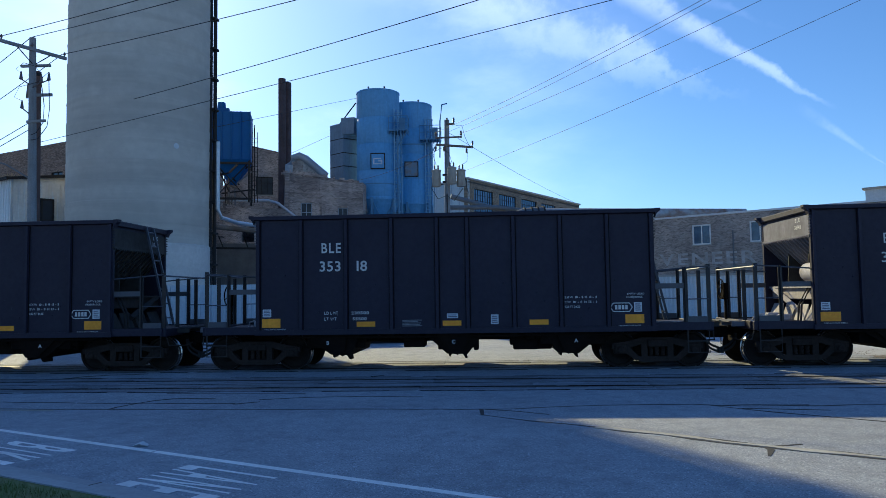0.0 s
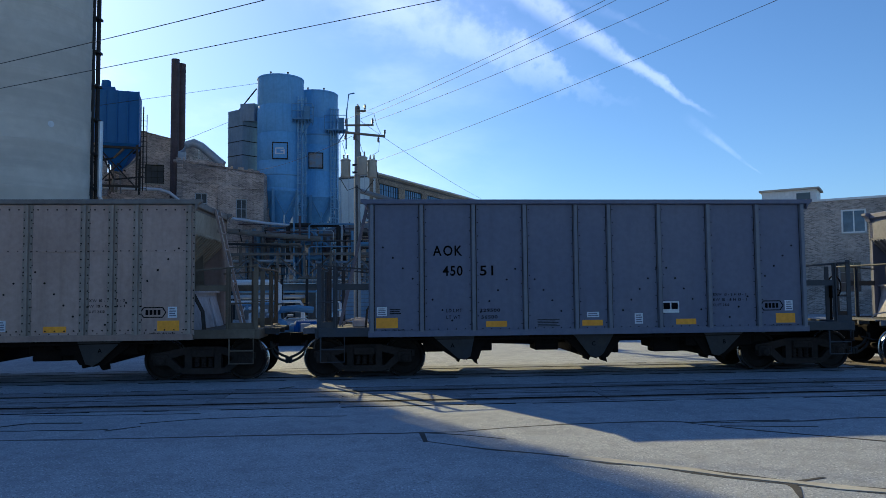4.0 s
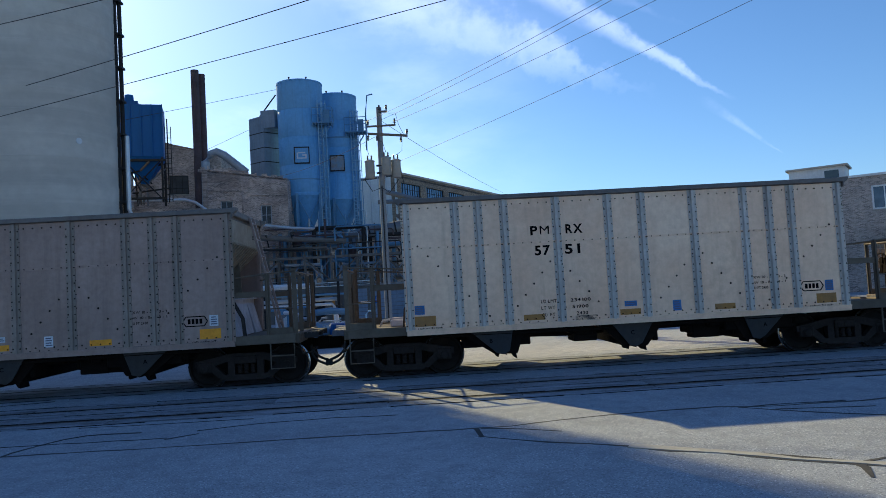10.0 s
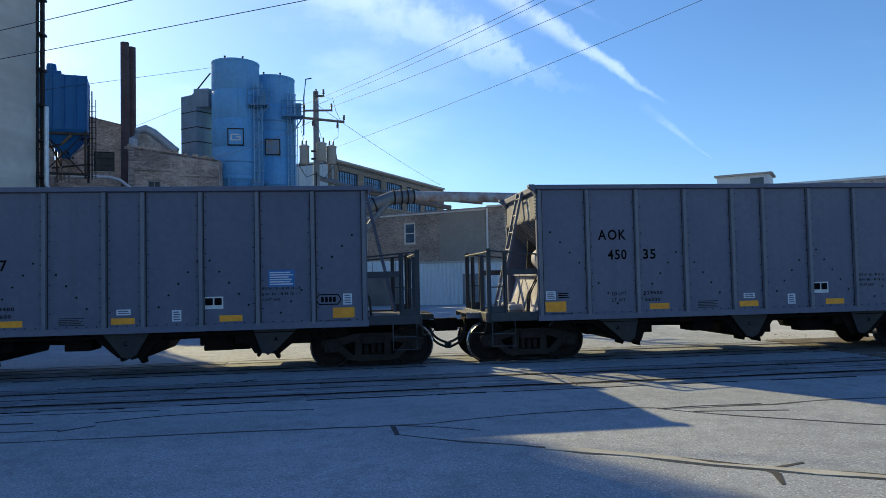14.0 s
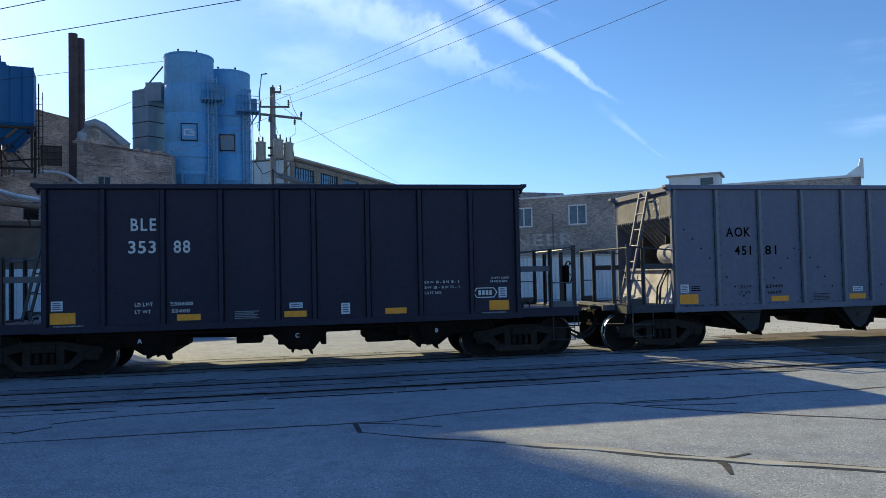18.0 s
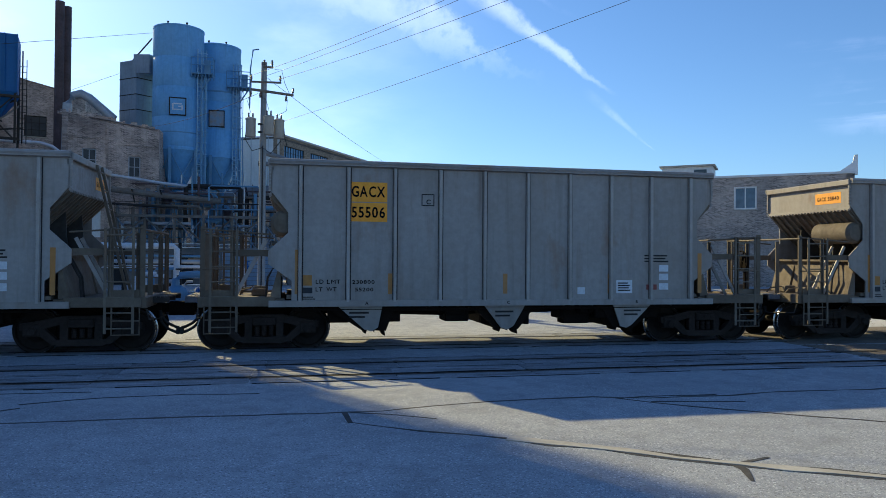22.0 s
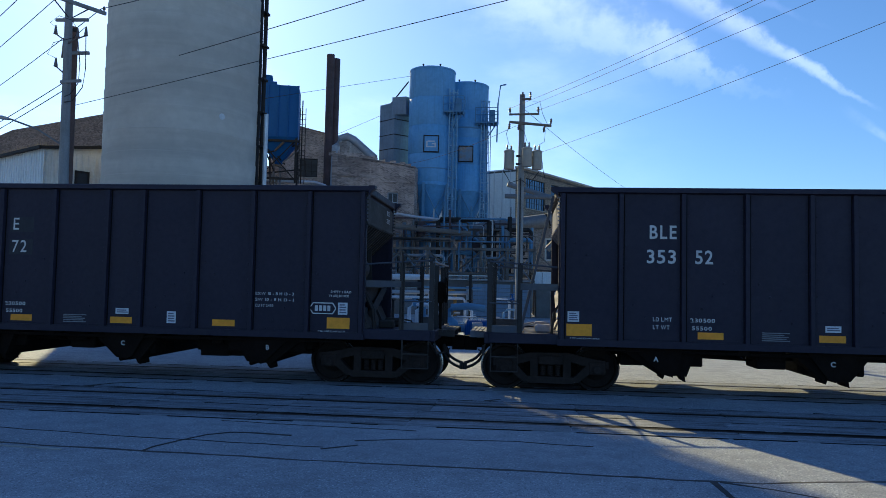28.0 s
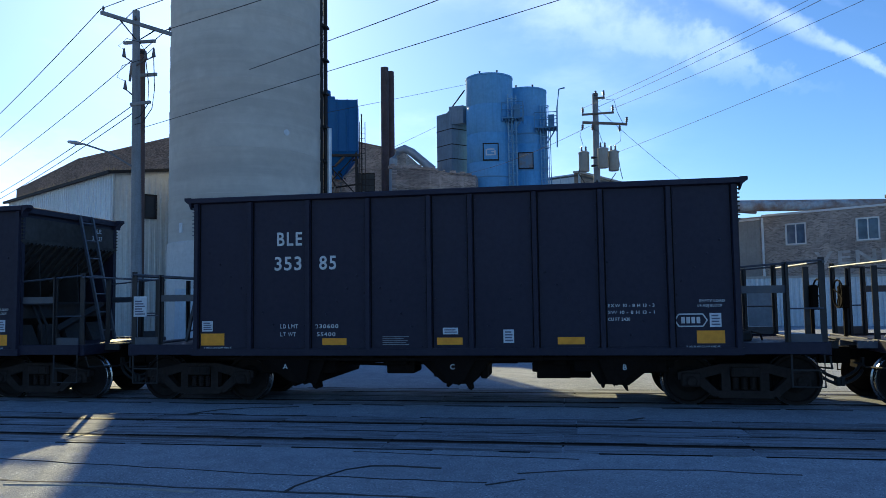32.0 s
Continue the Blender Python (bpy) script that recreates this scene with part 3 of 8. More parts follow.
def words_mesh(lines, mat, name="lettering", face=LETTERS):
    """Lines of (text, x, z, height of a capital, width factor or minus the whole width), standing in the x-z plane and facing -y."""
    verts, faces = [], []
    for text, x, z, tall, wide in lines:
        size = tall / 0.69
        if wide < 0:
            wide = -wide / (size * (sum(0.30 if c == " " else face[c][2] + 0.10 for c in text) - 0.10))
        for c in text:
            if c == " ":
                x += size * 0.30 * wide
                continue
            co, polys, right = face[c]
            n = len(verts)
            for p in co:
                verts.append((x + p[0] * size * wide, 0.0, z + p[1] * size))
            faces += [tuple(n + i for i in f) for f in polys]
            x += (right + 0.10) * size * wide
    me = bpy.data.meshes.new(name)
    me.from_pydata(verts, [], faces)
    me.materials.append(M[mat])
    return me

# ---- ground, street and tracks ----
def slab(name, bm, mat, label, category="", kind="structure", smooth=False):
    return thing(name, label, category or name, kind=kind, data=finish(bm, name, mat, smooth))


def strip(bm, points, width, z0, z1, wobble=0.0, seed=1):
    """A flat strip along points in the plan, of uneven width where wobble is given."""
    rnd = random.Random(seed)
    pts = []
    for (ax, ay), (cx, cy) in zip(points, points[1:]):
        n = max(1, int(math.hypot(cx - ax, cy - ay) / 0.35)) if wobble else 1
        for k in range(n):
            u = k / n
            pts.append(Vector((ax + (cx - ax) * u + rnd.uniform(-wobble, wobble), ay + (cy - ay) * u + rnd.uniform(-wobble, wobble), 0)))
    pts.append(Vector((*points[-1], 0)))
    rows = []
    for i, p in enumerate(pts):
        d = (pts[min(i + 1, len(pts) - 1)] - pts[max(0, i - 1)]).normalized()
        side = Vector((-d.y, d.x, 0)) * width * 0.5 * (1 + (rnd.uniform(-0.5, 0.5) if wobble else 0))
        rows.append([bm.verts.new((q.x, q.y, z)) for q, z in ((p + side, z1), (p - side, z1), (p - side, z0), (p + side, z0))])
    for a, c in zip(rows, rows[1:]):
        for k in range(4):
            bm.faces.new((a[k], a[(k + 1) % 4], c[(k + 1) % 4], c[k]))
    bm.faces.new(rows[0])
    bm.faces.new(rows[-1][::-1])
    return bm


STREET = Vector((0.899, -0.437, 0))         # the way the street and its kerb run


def street_point(x, y, along, across):
    return (x + STREET.x * along - STREET.y * across, y + STREET.y * along + STREET.x * across)


def build_ground():
    bm = bmesh.new()
    n, r = 64, 2400.0
    rings = [[bm.verts.new((0, 20, 0))]]
    for rad in (30, 90, 300, r):
        rings.append([bm.verts.new((rad * math.cos(2 * math.pi * k / n), 20 + rad * math.sin(2 * math.pi * k / n), 0)) for k in range(n)])
    for k in range(n):
        bm.faces.new((rings[0][0], rings[1][k], rings[1][(k + 1) % n]))
        for a, c in zip(rings[1:], rings[2:]):
            bm.faces.new((a[k], c[k], c[(k + 1) % n], a[(k + 1) % n]))
    slab("ground", bm, "asphalt", "worn grey asphalt street and yard")
    # verge, kerb and gutter behind which the street begins
    bm = bmesh.new()
    strip(bm, [street_point(-5.4, 7.86, -60, 0), street_point(-5.4, 7.86, 60, 0)], 0.16, -0.05, 0.10)
    slab("kerb", bm, "concrete", "pale concrete kerb along the street")
    bm = bmesh.new()
    strip(bm, [street_point(-5.22, 8.08, -60, 0), street_point(-5.22, 8.08, 60, 0)], 0.36, -0.05, 0.006)
    slab("gutter", bm, "concrete", "concrete gutter beside the kerb", "gutter")
    bm = bmesh.new()
    strip(bm, [street_point(-6.16, 6.31, -60, 0), street_point(-6.16, 6.31, 60, 0)], 3.3, -0.05, 0.085)
    slab("verge", bm, "grass", "mown grass verge behind the kerb", "grass")
    rnd = random.Random(3)
    bm = bmesh.new()
    for k in range(5200):
        x, y = street_point(-5.5, 7.66, rnd.uniform(-4.5, 3.5), -rnd.random() ** 1.5 * 2.2)
        h, a, w = rnd.uniform(0.03, 0.085), rnd.uniform(0, 6.28), 0.006
        dx, dy = math.cos(a), math.sin(a)
        quads(bm, [(x - dx * w, y - dy * w, 0.08), (x + dx * w, y + dy * w, 0.08), (x + dy * h * 0.5, y - dx * h * 0.5, 0.08 + h)], [(0, 1, 2)])
    slab("grass_blades", bm, "grass", "short green grass blades on the verge", "grass", "stuff")
    # painted lines
    bm = bmesh.new()
    for a, c in ((-3.5, 3.58), (3.62, 22.0)):
        strip(bm, [street_point(-7.44, 10.82, a, 0), street_point(-7.44, 10.82, c, 0)], 0.10, 0, 0.004)
    slab("lane_line", bm, "white_line", "worn white lane line on the asphalt", "road marking")
    for text, x, y in (("BIKE", -6.44, 9.93), ("LANE", -3.40, 8.53)):
        for n, c in enumerate(text):
            wide = (0.23, 0.06, 0.24, 0.21)[n] if text == "BIKE" else 0.205
            off = ((0.0, 0.33, 0.48, 0.79) if text == "BIKE" else (0.0, 0.245, 0.52, 0.795))[n]
            ob = new("road_letter", words_mesh([(c, 0, 0, 1.30, -wide)], "white_line"))
            px, py = street_point(x, y, 0, -off)
            ob.matrix_world = Matrix(((STREET.y, 0, STREET.x, px), (-STREET.x, 0, STREET.y, py), (0, -1, 0, 0.004), (0, 0, 0, 1)))
            tagged(ob, "worn white stretched letter painted on the asphalt", "road marking", "letters of the cycle lane", "structure")
    # a crumpled scrap beside the line
    bm = bmesh.new()
    quads(bm, [(-0.10, -0.03, 0.0), (0.0, -0.05, 0.035), (0.11, -0.02, 0.0), (-0.08, 0.05, 0.02), (0.02, 0.04, 0.055), (0.09, 0.06, 0.012), (0.0, 0.0, 0.0)], [(0, 1, 4, 3), (1, 2, 5, 4), (0, 6, 1), (2, 6, 5), (3, 4, 6), (4, 5, 6)])
    scrap = new("paper_scrap", finish(bm, "paper_scrap", "label"))
    scrap.location = (-4.55, 9.58, 0.004)
    tagged(scrap, "crumpled white paper scrap lying on the asphalt", "litter")
    for along in (-1.2, 1.2, 3.6, 6.0):
        bm = bmesh.new()
        strip(bm, [street_point(-5.22, 8.08, along, -0.19), street_point(-5.22, 8.08, along, 0.19)], 0.018, 0, 0.0075)
        slab("gutter_joint", bm, "tar", "dark joint across the concrete gutter", "joint")
    # sealed cracks
    lines = [([(-14, 12.8), (-9.0, 12.8), (-4.3, 12.6), (-2.0, 12.6), (-1.2, 12.56), (-0.1, 12.51), (0.4, 12.5), (1.1, 12.72), (1.6, 12.83), (2.7, 12.93), (3.5, 12.93), (4.3, 12.72), (5.6, 12.71), (6.3, 12.85), (8.0, 12.78), (9.75, 12.9), (16, 13.2)], 0.055),
             ([(-0.08, 11.95), (0.3, 11.65), (0.7, 11.35), (1.15, 11.1), (1.65, 10.8)], 0.05),
             ([(1.6, 10.82), (2.4, 10.3), (3.05, 9.78), (3.5, 9.47), (4.2, 9.05), (5.0, 8.55), (7.5, 7.3), (11, 5.9)], 0.20),
             ([(0.0, 12.5), (0.5, 12.28), (1.0, 11.95)], 0.05), ([(3.45, 9.48), (3.95, 9.62)], 0.07), ([(3.44, 9.5), (3.44, 9.28), (3.3, 8.95)], 0.065),
             ([(-0.10, 12.5), (-0.06, 11.9)], 0.08), ([(3.8, 12.82), (4.2, 12.4), (4.6, 12.05), (5.4, 11.5), (6.2, 10.95), (7.5, 10.15), (10, 8.9)], 0.045), ([(4.2, 12.45), (4.9, 12.36), (5.5, 12.24)], 0.035), ([(3.87, 12.78), (4.6, 12.84), (5.4, 12.80)], 0.035),
             ([(-4.3, 13.75), (-3.7, 13.98), (-3.0, 14.1), (-2.2, 14.12), (-1.2, 14.02)], 0.022), ([(-4.6, 13.2), (-4.2, 13.5)], 0.025), ([(-2.75, 17.5), (-2.5, 17.75)], 0.08),
             ([(-6.5, 14.7), (-3.6, 14.55)], 0.010), ([(-12, 13.9), (-7.0, 13.4), (-4.6, 13.3)], 0.010),
             ([(-6.67, 12.69), (-6.64, 12.94), (-6.52, 13.31), (-6.32, 13.71), (-6.07, 13.91), (-5.77, 13.97), (-5.2, 13.90)], 0.035),
             ([(-11.16, 17.46), (-10.42, 17.46), (-10.07, 18.0), (-9.56, 18.3), (-8.72, 18.5)], 0.04), ([(-10.42, 17.5), (-9.86, 17.6), (-9.13, 17.44), (-8.2, 17.5)], 0.035)]
    for pts, seed, wide in ((lines[2][0], 1, 0.135), ([(-9.9, 12.62), (-8.9, 12.66), (-7.6, 12.56)], 5, 0.04)):
        bm = bmesh.new()
        strip(bm, pts, wide, 0, 0.012, 0.025, seed)
        slab("crack_filler", bm, "crack_fill", "sandy filler washed along the sealed crack", "crack")
    for n, (pts, w) in enumerate(lines):
        bm = bmesh.new()
        strip(bm, pts, w * (0.95 if w < 0.1 else 0.85), 0, 0.003 + 0.0004 * n, 0.025, n)
        slab("sealed_crack", bm, "tar", "black tar-sealed crack in the asphalt", "crack")
    # two tracks across the street
    for centre in (20.09, 16.17):
        for y in (centre - 0.7525, centre + 0.7525):
            bm = bmesh.new()
            prism(bm, [(y - 0.07, -0.15), (y + 0.07, -0.15), (y + 0.036, -0.12), (y + 0.036, 0.002), (y + 0.028, 0.007), (y - 0.028, 0.007), (y - 0.036, 0.002), (y - 0.036, -0.12)], -420, 420, "x")
            slab("rail", bm, "rail", "steel rail worn bright on top", "rail")
            for d, wide in ((0.11, 0.15), (-0.075, 0.085)):
                d = d if y < centre else -d
                bm = bmesh.new()
                strip(bm, [(-16, y + d), (11, y + d)], wide, 0, 0.0042)
                slab("flangeway", bm, "groove", "dark groove beside the rail", "groove")
        for x0, x1 in ((11.0, 420.0), (-420.0, -16.0)):
            bm = bmesh.new()
            box(bm, x0, x1, centre - 1.9, centre + 1.9, -0.05, 0.0035)
            slab("ballast", bm, "gravel", "brown crushed-stone ballast under the track", "ballast")
    # concrete planks of the crossing
    crossing = thing("crossing", "worn concrete planks between and beside the rails", "level crossing", kind="structure")
    for wide in (0.60, 0.45):
        meshes = []
        for n in range(3):
            bm = bmesh.new()
            c = 0.02 + 0.006 * n
            prism(bm, [(-1.19, -wide / 2 + c), (-1.19 + c, -wide / 2), (1.19 - c * 1.5, -wide / 2), (1.19, -wide / 2 + c), (1.19, wide / 2 - c), (1.18, wide / 2), (-1.19 + c, wide / 2), (-1.19, wide / 2 - c)], -0.05, 0.0062 + 0.001 * n, "z")
            meshes.append(finish(bm, "plank", "crossing"))
        for centre in (20.09, 16.17):
            for y in (-0.305, 0.305) if wide > 0.5 else (-1.03, 1.03):
                for k in range(11):
                    ob = part("plank", meshes[(k * 7 + int(y * 10)) % 3], None, crossing)
                    ob.location = (-14.6 + k * 2.4 + 0.2 * (y > 0), centre + y, 0)
    rnd = random.Random(31)
    for centre in (20.09, 16.17):
        for d in (-1.27, -0.615, 0.0, 0.615, 1.27):
            bm = bmesh.new()
            x = -15.5
            while x < 11:
                long = rnd.uniform(0.3, 2.6)
                strip(bm, [(x, centre + d + rnd.uniform(-0.02, 0.02)), (x + long, centre + d + rnd.uniform(-0.02, 0.02))], rnd.uniform(0.012, 0.034), 0, 0.0098, 0.008, int(x * 91) + 40)
                x += long + rnd.uniform(0.05, 0.9)
            slab("worn_joint", bm, "groove", "dark broken joint along the crossing planks", "joint")
    rnd = random.Random(11)
    bm = bmesh.new()
    for k in range(5000):
        x = 11 + rnd.random() ** 1.7 * 34
        y = rnd.uniform(14.2, 24.0)
        if min(abs(y - c - s * 0.7525) for c in (20.09, 16.17) for s in (-1, 1)) < 0.09:
            continue
        s = rnd.uniform(0.010, 0.028)
        vs = [(x + s * rnd.uniform(-1, 1), y + s * rnd.uniform(-1, 1), 0) for _ in range(4)] + [(x + rnd.uniform(-s, s) * 0.4, y + rnd.uniform(-s, s) * 0.4, s * 0.9)]
        quads(bm, vs, [(0, 1, 4), (1, 2, 4), (2, 3, 4), (3, 0, 4)])
    slab("ballast_stones", bm, "gravel", "loose brown ballast stones beside the rails", "ballast", "stuff")
    for x0, x1, y0, y1 in ((11, 60, 13.9, 14.9), (11, 80, 21.9, 29.0)):
        bm = bmesh.new()
        box(bm, x0, x1, y0, y1, -0.05, 0.003)
        slab("dirt_strip", bm, "dirt", "bare dirt beside the track", "dirt")


build_ground()

# ---- works and buildings ----
def brick_wall(root, name, a, c, z0, z1, thick, mat, holes=(), tops=None):
    """A wall from a to c in the plan, seen from its right-hand side; holes: (along0, along1, z0, z1). tops: heights at its two ends."""
    ax, ay, cx, cy = *a, *c
    long = math.hypot(cx - ax, cy - ay)
    turn = math.degrees(math.atan2(cy - ay, cx - ax))
    bm = bmesh.new()
    xs = sorted({0.0, long, *(h[0] for h in holes), *(h[1] for h in holes)})
    za, zc = tops or (z1, z1)

    def top(x):
        return za + (zc - za) * x / long
    for x0, x1 in zip(xs, xs[1:]):
        cuts = sorted((h[2], h[3]) for h in holes if h[0] <= x0 + 1e-6 and h[1] >= x1 - 1e-6)
        z = z0
        for low, high in cuts:
            box(bm, x0, x1, 0, thick, z, low)
            z = high
        prism(bm, [(x0, z), (x1, z), (x1, top(x1)), (x0, top(x0))], 0, thick)
    bmesh.ops.remove_doubles(bm, verts=list(bm.verts), dist=0.001)
    ob = part(name, bm, mat, root)
    ob.matrix_basis = pose(ax, ay, 0, 0, 0, turn)
    return ob


def window(wall, x0, x1, z0, z1, frame="frame_white", glass="glass", cols=2, rows=1, deep=0.10, bar=0.06):
    """Frame, bars, sill and panes set in an opening of a wall (in the wall's own space)."""
    part("window", box(bmesh.new(), x0, x1, deep + 0.05, deep + 0.07, z0, z1), glass, wall)
    bm = bmesh.new()
    for b in ((x0, x0 + bar, z0, z1), (x1 - bar, x1, z0, z1), (x0, x1, z0, z0 + bar), (x0, x1, z1 - bar, z1)):
        box(bm, b[0], b[1], deep - 0.03, deep + 0.05, b[2], b[3])
    for k in range(1, cols):
        x = x0 + (x1 - x0) * k / cols
        box(bm, x - bar * 0.35, x + bar * 0.35, deep - 0.01, deep + 0.05, z0, z1)
    for k in range(1, rows):
        z = z0 + (z1 - z0) * k / rows
        box(bm, x0, x1, deep - 0.005, deep + 0.05, z - bar * 0.3, z + bar * 0.3)
    part("window_frame", bm, frame, wall)
    bm = bmesh.new()
    box(bm, x0 - 0.08, x1 + 0.08, -0.06, deep, z0 - 0.10, z0, 0.01)
    part("window_sill", bm, "coping", wall)


def ring_ladder(root, x, y, z0, z1, ang, mat, cage=True):
    """A fixed ladder with safety hoops on the outside of a tank, facing the angle ang."""
    bm = bmesh.new()
    d, s = Vector((math.cos(ang), math.sin(ang), 0)), Vector((-math.sin(ang), math.cos(ang), 0))
    at = Vector((x, y, 0)) + d * 0.18
    for k in (-0.30, 0.30):
        p = at + s * k
        tube(bm, [(p.x, p.y, z0), (p.x, p.y, z1 + 1.0)], 0.055, 5)
    z = z0
    while z < z1:
        a, c = at + s * 0.30, at - s * 0.30
        tube(bm, [(a.x, a.y, z), (c.x, c.y, z)], 0.032, 4)
        z += 0.32
    part("ladder", bm, mat, root)
    if cage:
        bm = bmesh.new()
        z = z0 + 2.2
        while z < z1 + 0.9:
            pts = [at + s * (0.36 * math.cos(a)) + d * (0.62 * math.sin(a)) for a in (math.pi * k / 8 for k in range(9))]
            tube(bm, [(p.x, p.y, z) for p in pts], 0.035, 4)
            z += 0.9
        for a in (0.6, 1.57, 2.54):
            p = at + s * (0.36 * math.cos(a)) + d * (0.62 * math.sin(a))
            tube(bm, [(p.x, p.y, z0 + 2.2), (p.x, p.y, z1 + 0.9)], 0.03, 4)
        part("ladder_cage", bm, mat, root)


def railing(bm, pts, z, high=1.05, r=0.025):
    for h in (high * 0.5, high):
        tube(bm, [(x, y, z + h) for x, y in pts], r, 5)
    for x, y in pts:
        tube(bm, [(x, y, z), (x, y, z + high)], r, 5)


def build_silo():
    root = thing("concrete_silo", "tall round bare-concrete silo with faint casting rings", "silo")
    cx, cy, r = -21.62, 44.0, 4.19
    prof = [(r, 5.2)]
    z = 5.2
    k = 0
    while z < 33:
        prof += [(r - 0.02, z + 0.03), (r + 0.010 * ((k * 7) % 3 - 1), z + 1.10), (r + 0.012, z + 1.18), (r - 0.02, z + 1.20)]
        z += 1.22
        k += 1
    prof += [(r, 33.5), (0, 34.2)]
    part("shell", lathe(bmesh.new(), prof, "z", 96, (cx, cy, 0)), "silo", root, smooth=True)
    part("base_band", lathe(bmesh.new(), [(r + 0.06, -0.05), (r + 0.06, 5.15), (r, 5.2)], "z", 96, (cx, cy, 0)), "silo_pale", root, "pale limewashed lower band", True)
    bm = bmesh.new()
    tube(bm, [(-17.55, 45.1, 0), (-17.55, 45.1, 33)], 0.13, 8)
    tube(bm, [(-17.40, 45.45, 0), (-17.40, 45.45, 33)], 0.13, 8)
    for k in range(16):
        box(bm, -17.8, -17.2, 44.95, 45.6, 2 + k * 2.0, 2.12 + k * 2.0)
    part("conduit", bm, "trim_dark", root)
    bm = bmesh.new()
    tube(bm, [(-16.98, 44.9, 11.9), (-16.98, 44.9, 7.6), (-16.85, 45.2, 7.05), (-16.3, 46.5, 6.85), (-14.6, 50.5, 6.75)], 0.13, 10)
    part("duct", bm, "galv", root, "bright galvanised duct", True)
    n = Vector((-18.26 - cx, 41.56 - cy, 0)).normalized()
    for p, z, w, h in ((n, 10.97, 0.17, 0.2), (Vector((-23.53 - cx, 40.34 - cy, 0)).normalized(), 5.9, 0.14, 0.26)):
        ang = math.degrees(math.atan2(p.y, p.x)) + 90
        bm = bmesh.new()
        if w > 0.15:
            lathe(bm, [(0, -0.03), (w, -0.02), (w, 0.06)], "y", 14)
        else:
            box(bm, -w, w, -0.03, 0.05, -h, h, 0.01)
        ob = part("plate", bm, "metal_pale", root)
        ob.matrix_basis = pose(cx + p.x * r, cy + p.y * r, z, 0, 0, ang)


def build_dust_collector():
    root = thing("dust_collector", "deep blue steel dust collector with a hopper below", "dust collector", pose(-19.85, 55.2, 0, 0, 0, 14))
    bm = bmesh.new()
    box(bm, -1.45, 1.45, 0, 2.6, 12.75, 16.6, 0.03)
    part("body", bm, "deep_blue", root)
    for k in range(5):
        bm = bmesh.new()
        x = -1.45 + k * 0.725
        box(bm, x - 0.04, x + 0.04, -0.08, 0.02, 12.75, 16.6)
        part("stiffener", bm, "deep_blue", root)
    bm = bmesh.new()
    quads(bm, [(-1.4, 0, 12.75), (1.4, 0, 12.75), (1.4, 2.5, 12.75), (-1.4, 2.5, 12.75), (-0.2, 1.0, 10.9), (0.25, 1.0, 10.9), (0.25, 1.5, 10.9), (-0.2, 1.5, 10.9)],
          [(3, 2, 1, 0), (4, 5, 6, 7), (0, 1, 5, 4), (1, 2, 6, 5), (2, 3, 7, 6), (3, 0, 4, 7)])
    part("hopper", bm, "deep_blue", root)
    bm = bmesh.new()
    box(bm, -1.35, -0.2, 0.4, 1.8, 16.6, 16.95, 0.03)
    lathe(bm, [(0.0, 17.55), (0.3, 17.5), (0.33, 17.2), (0.33, 16.95)], "z", 14, (-0.85, 1.0, 0))
    part("fan", bm, "deep_blue", root)
    for x in (-1.35, 1.35):
        for y in (0.1, 2.4):
            part("leg", box(bmesh.new(), x - 0.07, x + 0.07, y - 0.07, y + 0.07, 9.4, 12.75), "trim_dark", root)
    for a, c in (((-1.35, 0.1, 12.6), (1.35, 0.1, 9.6)), ((1.35, 0.1, 12.6), (-1.35, 0.1, 9.6))):
        bm = bmesh.new()
        box_bar2(bm, a, c, 0.07)
        part("leg_brace", bm, "trim_dark", root)
    rnd = random.Random(14)
    for k in range(16):
        x0, x1, z0, z1 = rnd.uniform(-1.8, 0.5), rnd.uniform(-0.5, 2.2), rnd.uniform(9.4, 12.5), rnd.uniform(9.4, 12.5)
        if k % 2:
            x1, z0 = x0 + rnd.uniform(-0.1, 0.1), 9.3
        bm = bmesh.new()
        tube(bm, [(x0, rnd.uniform(0, 2.2), z0), (x1, rnd.uniform(0, 2.2), z1)], rnd.choice((0.04, 0.06, 0.09)), 5)
        part("strut", bm, rnd.choice(("trim_dark", "steelwork", "galv_dull")), root)
    for z in (12.4, 9.6):
        bm = bmesh.new()
        box(bm, -1.6, 1.6, -0.05, 0.1, z, z + 0.16)
        part("support_beam", bm, "trim_dark", root)
    bm = bmesh.new()
    tube(bm, [(1.75, 0.3, 9.4), (1.75, 0.3, 15.6)], 0.05, 6)
    for k in (1.6, 2.0):
        tube(bm, [(k, 0.2, 9.4), (k, 0.2, 15.0)], 0.03, 5)
    for k in range(14):
        tube(bm, [(1.6, 0.2, 9.6 + k * 0.38), (2.0, 0.2, 9.6 + k * 0.38)], 0.02, 4)
    part("ladder", bm, "trim_dark", root)


def box_bar2(bm, a, c, w):
    tube(bm, [a, c], w * 0.6, 4)


def build_stacks():
    root = thing("twin_stack", "pair of rusty brown steel smoke stacks", "smoke stack")
    for x, y, top in ((-19.74, 68.9, 23.3), (-19.42, 69.75, 23.15)):
        bm = bmesh.new()
        lathe(bm, [(0.36, 8.0), (0.36, top), (0.31, top), (0.31, top - 1.2), (0, top - 1.2)], "z", 20, (x, y, 0))
        part("stack_pipe", bm, "rust", root, smooth=True)


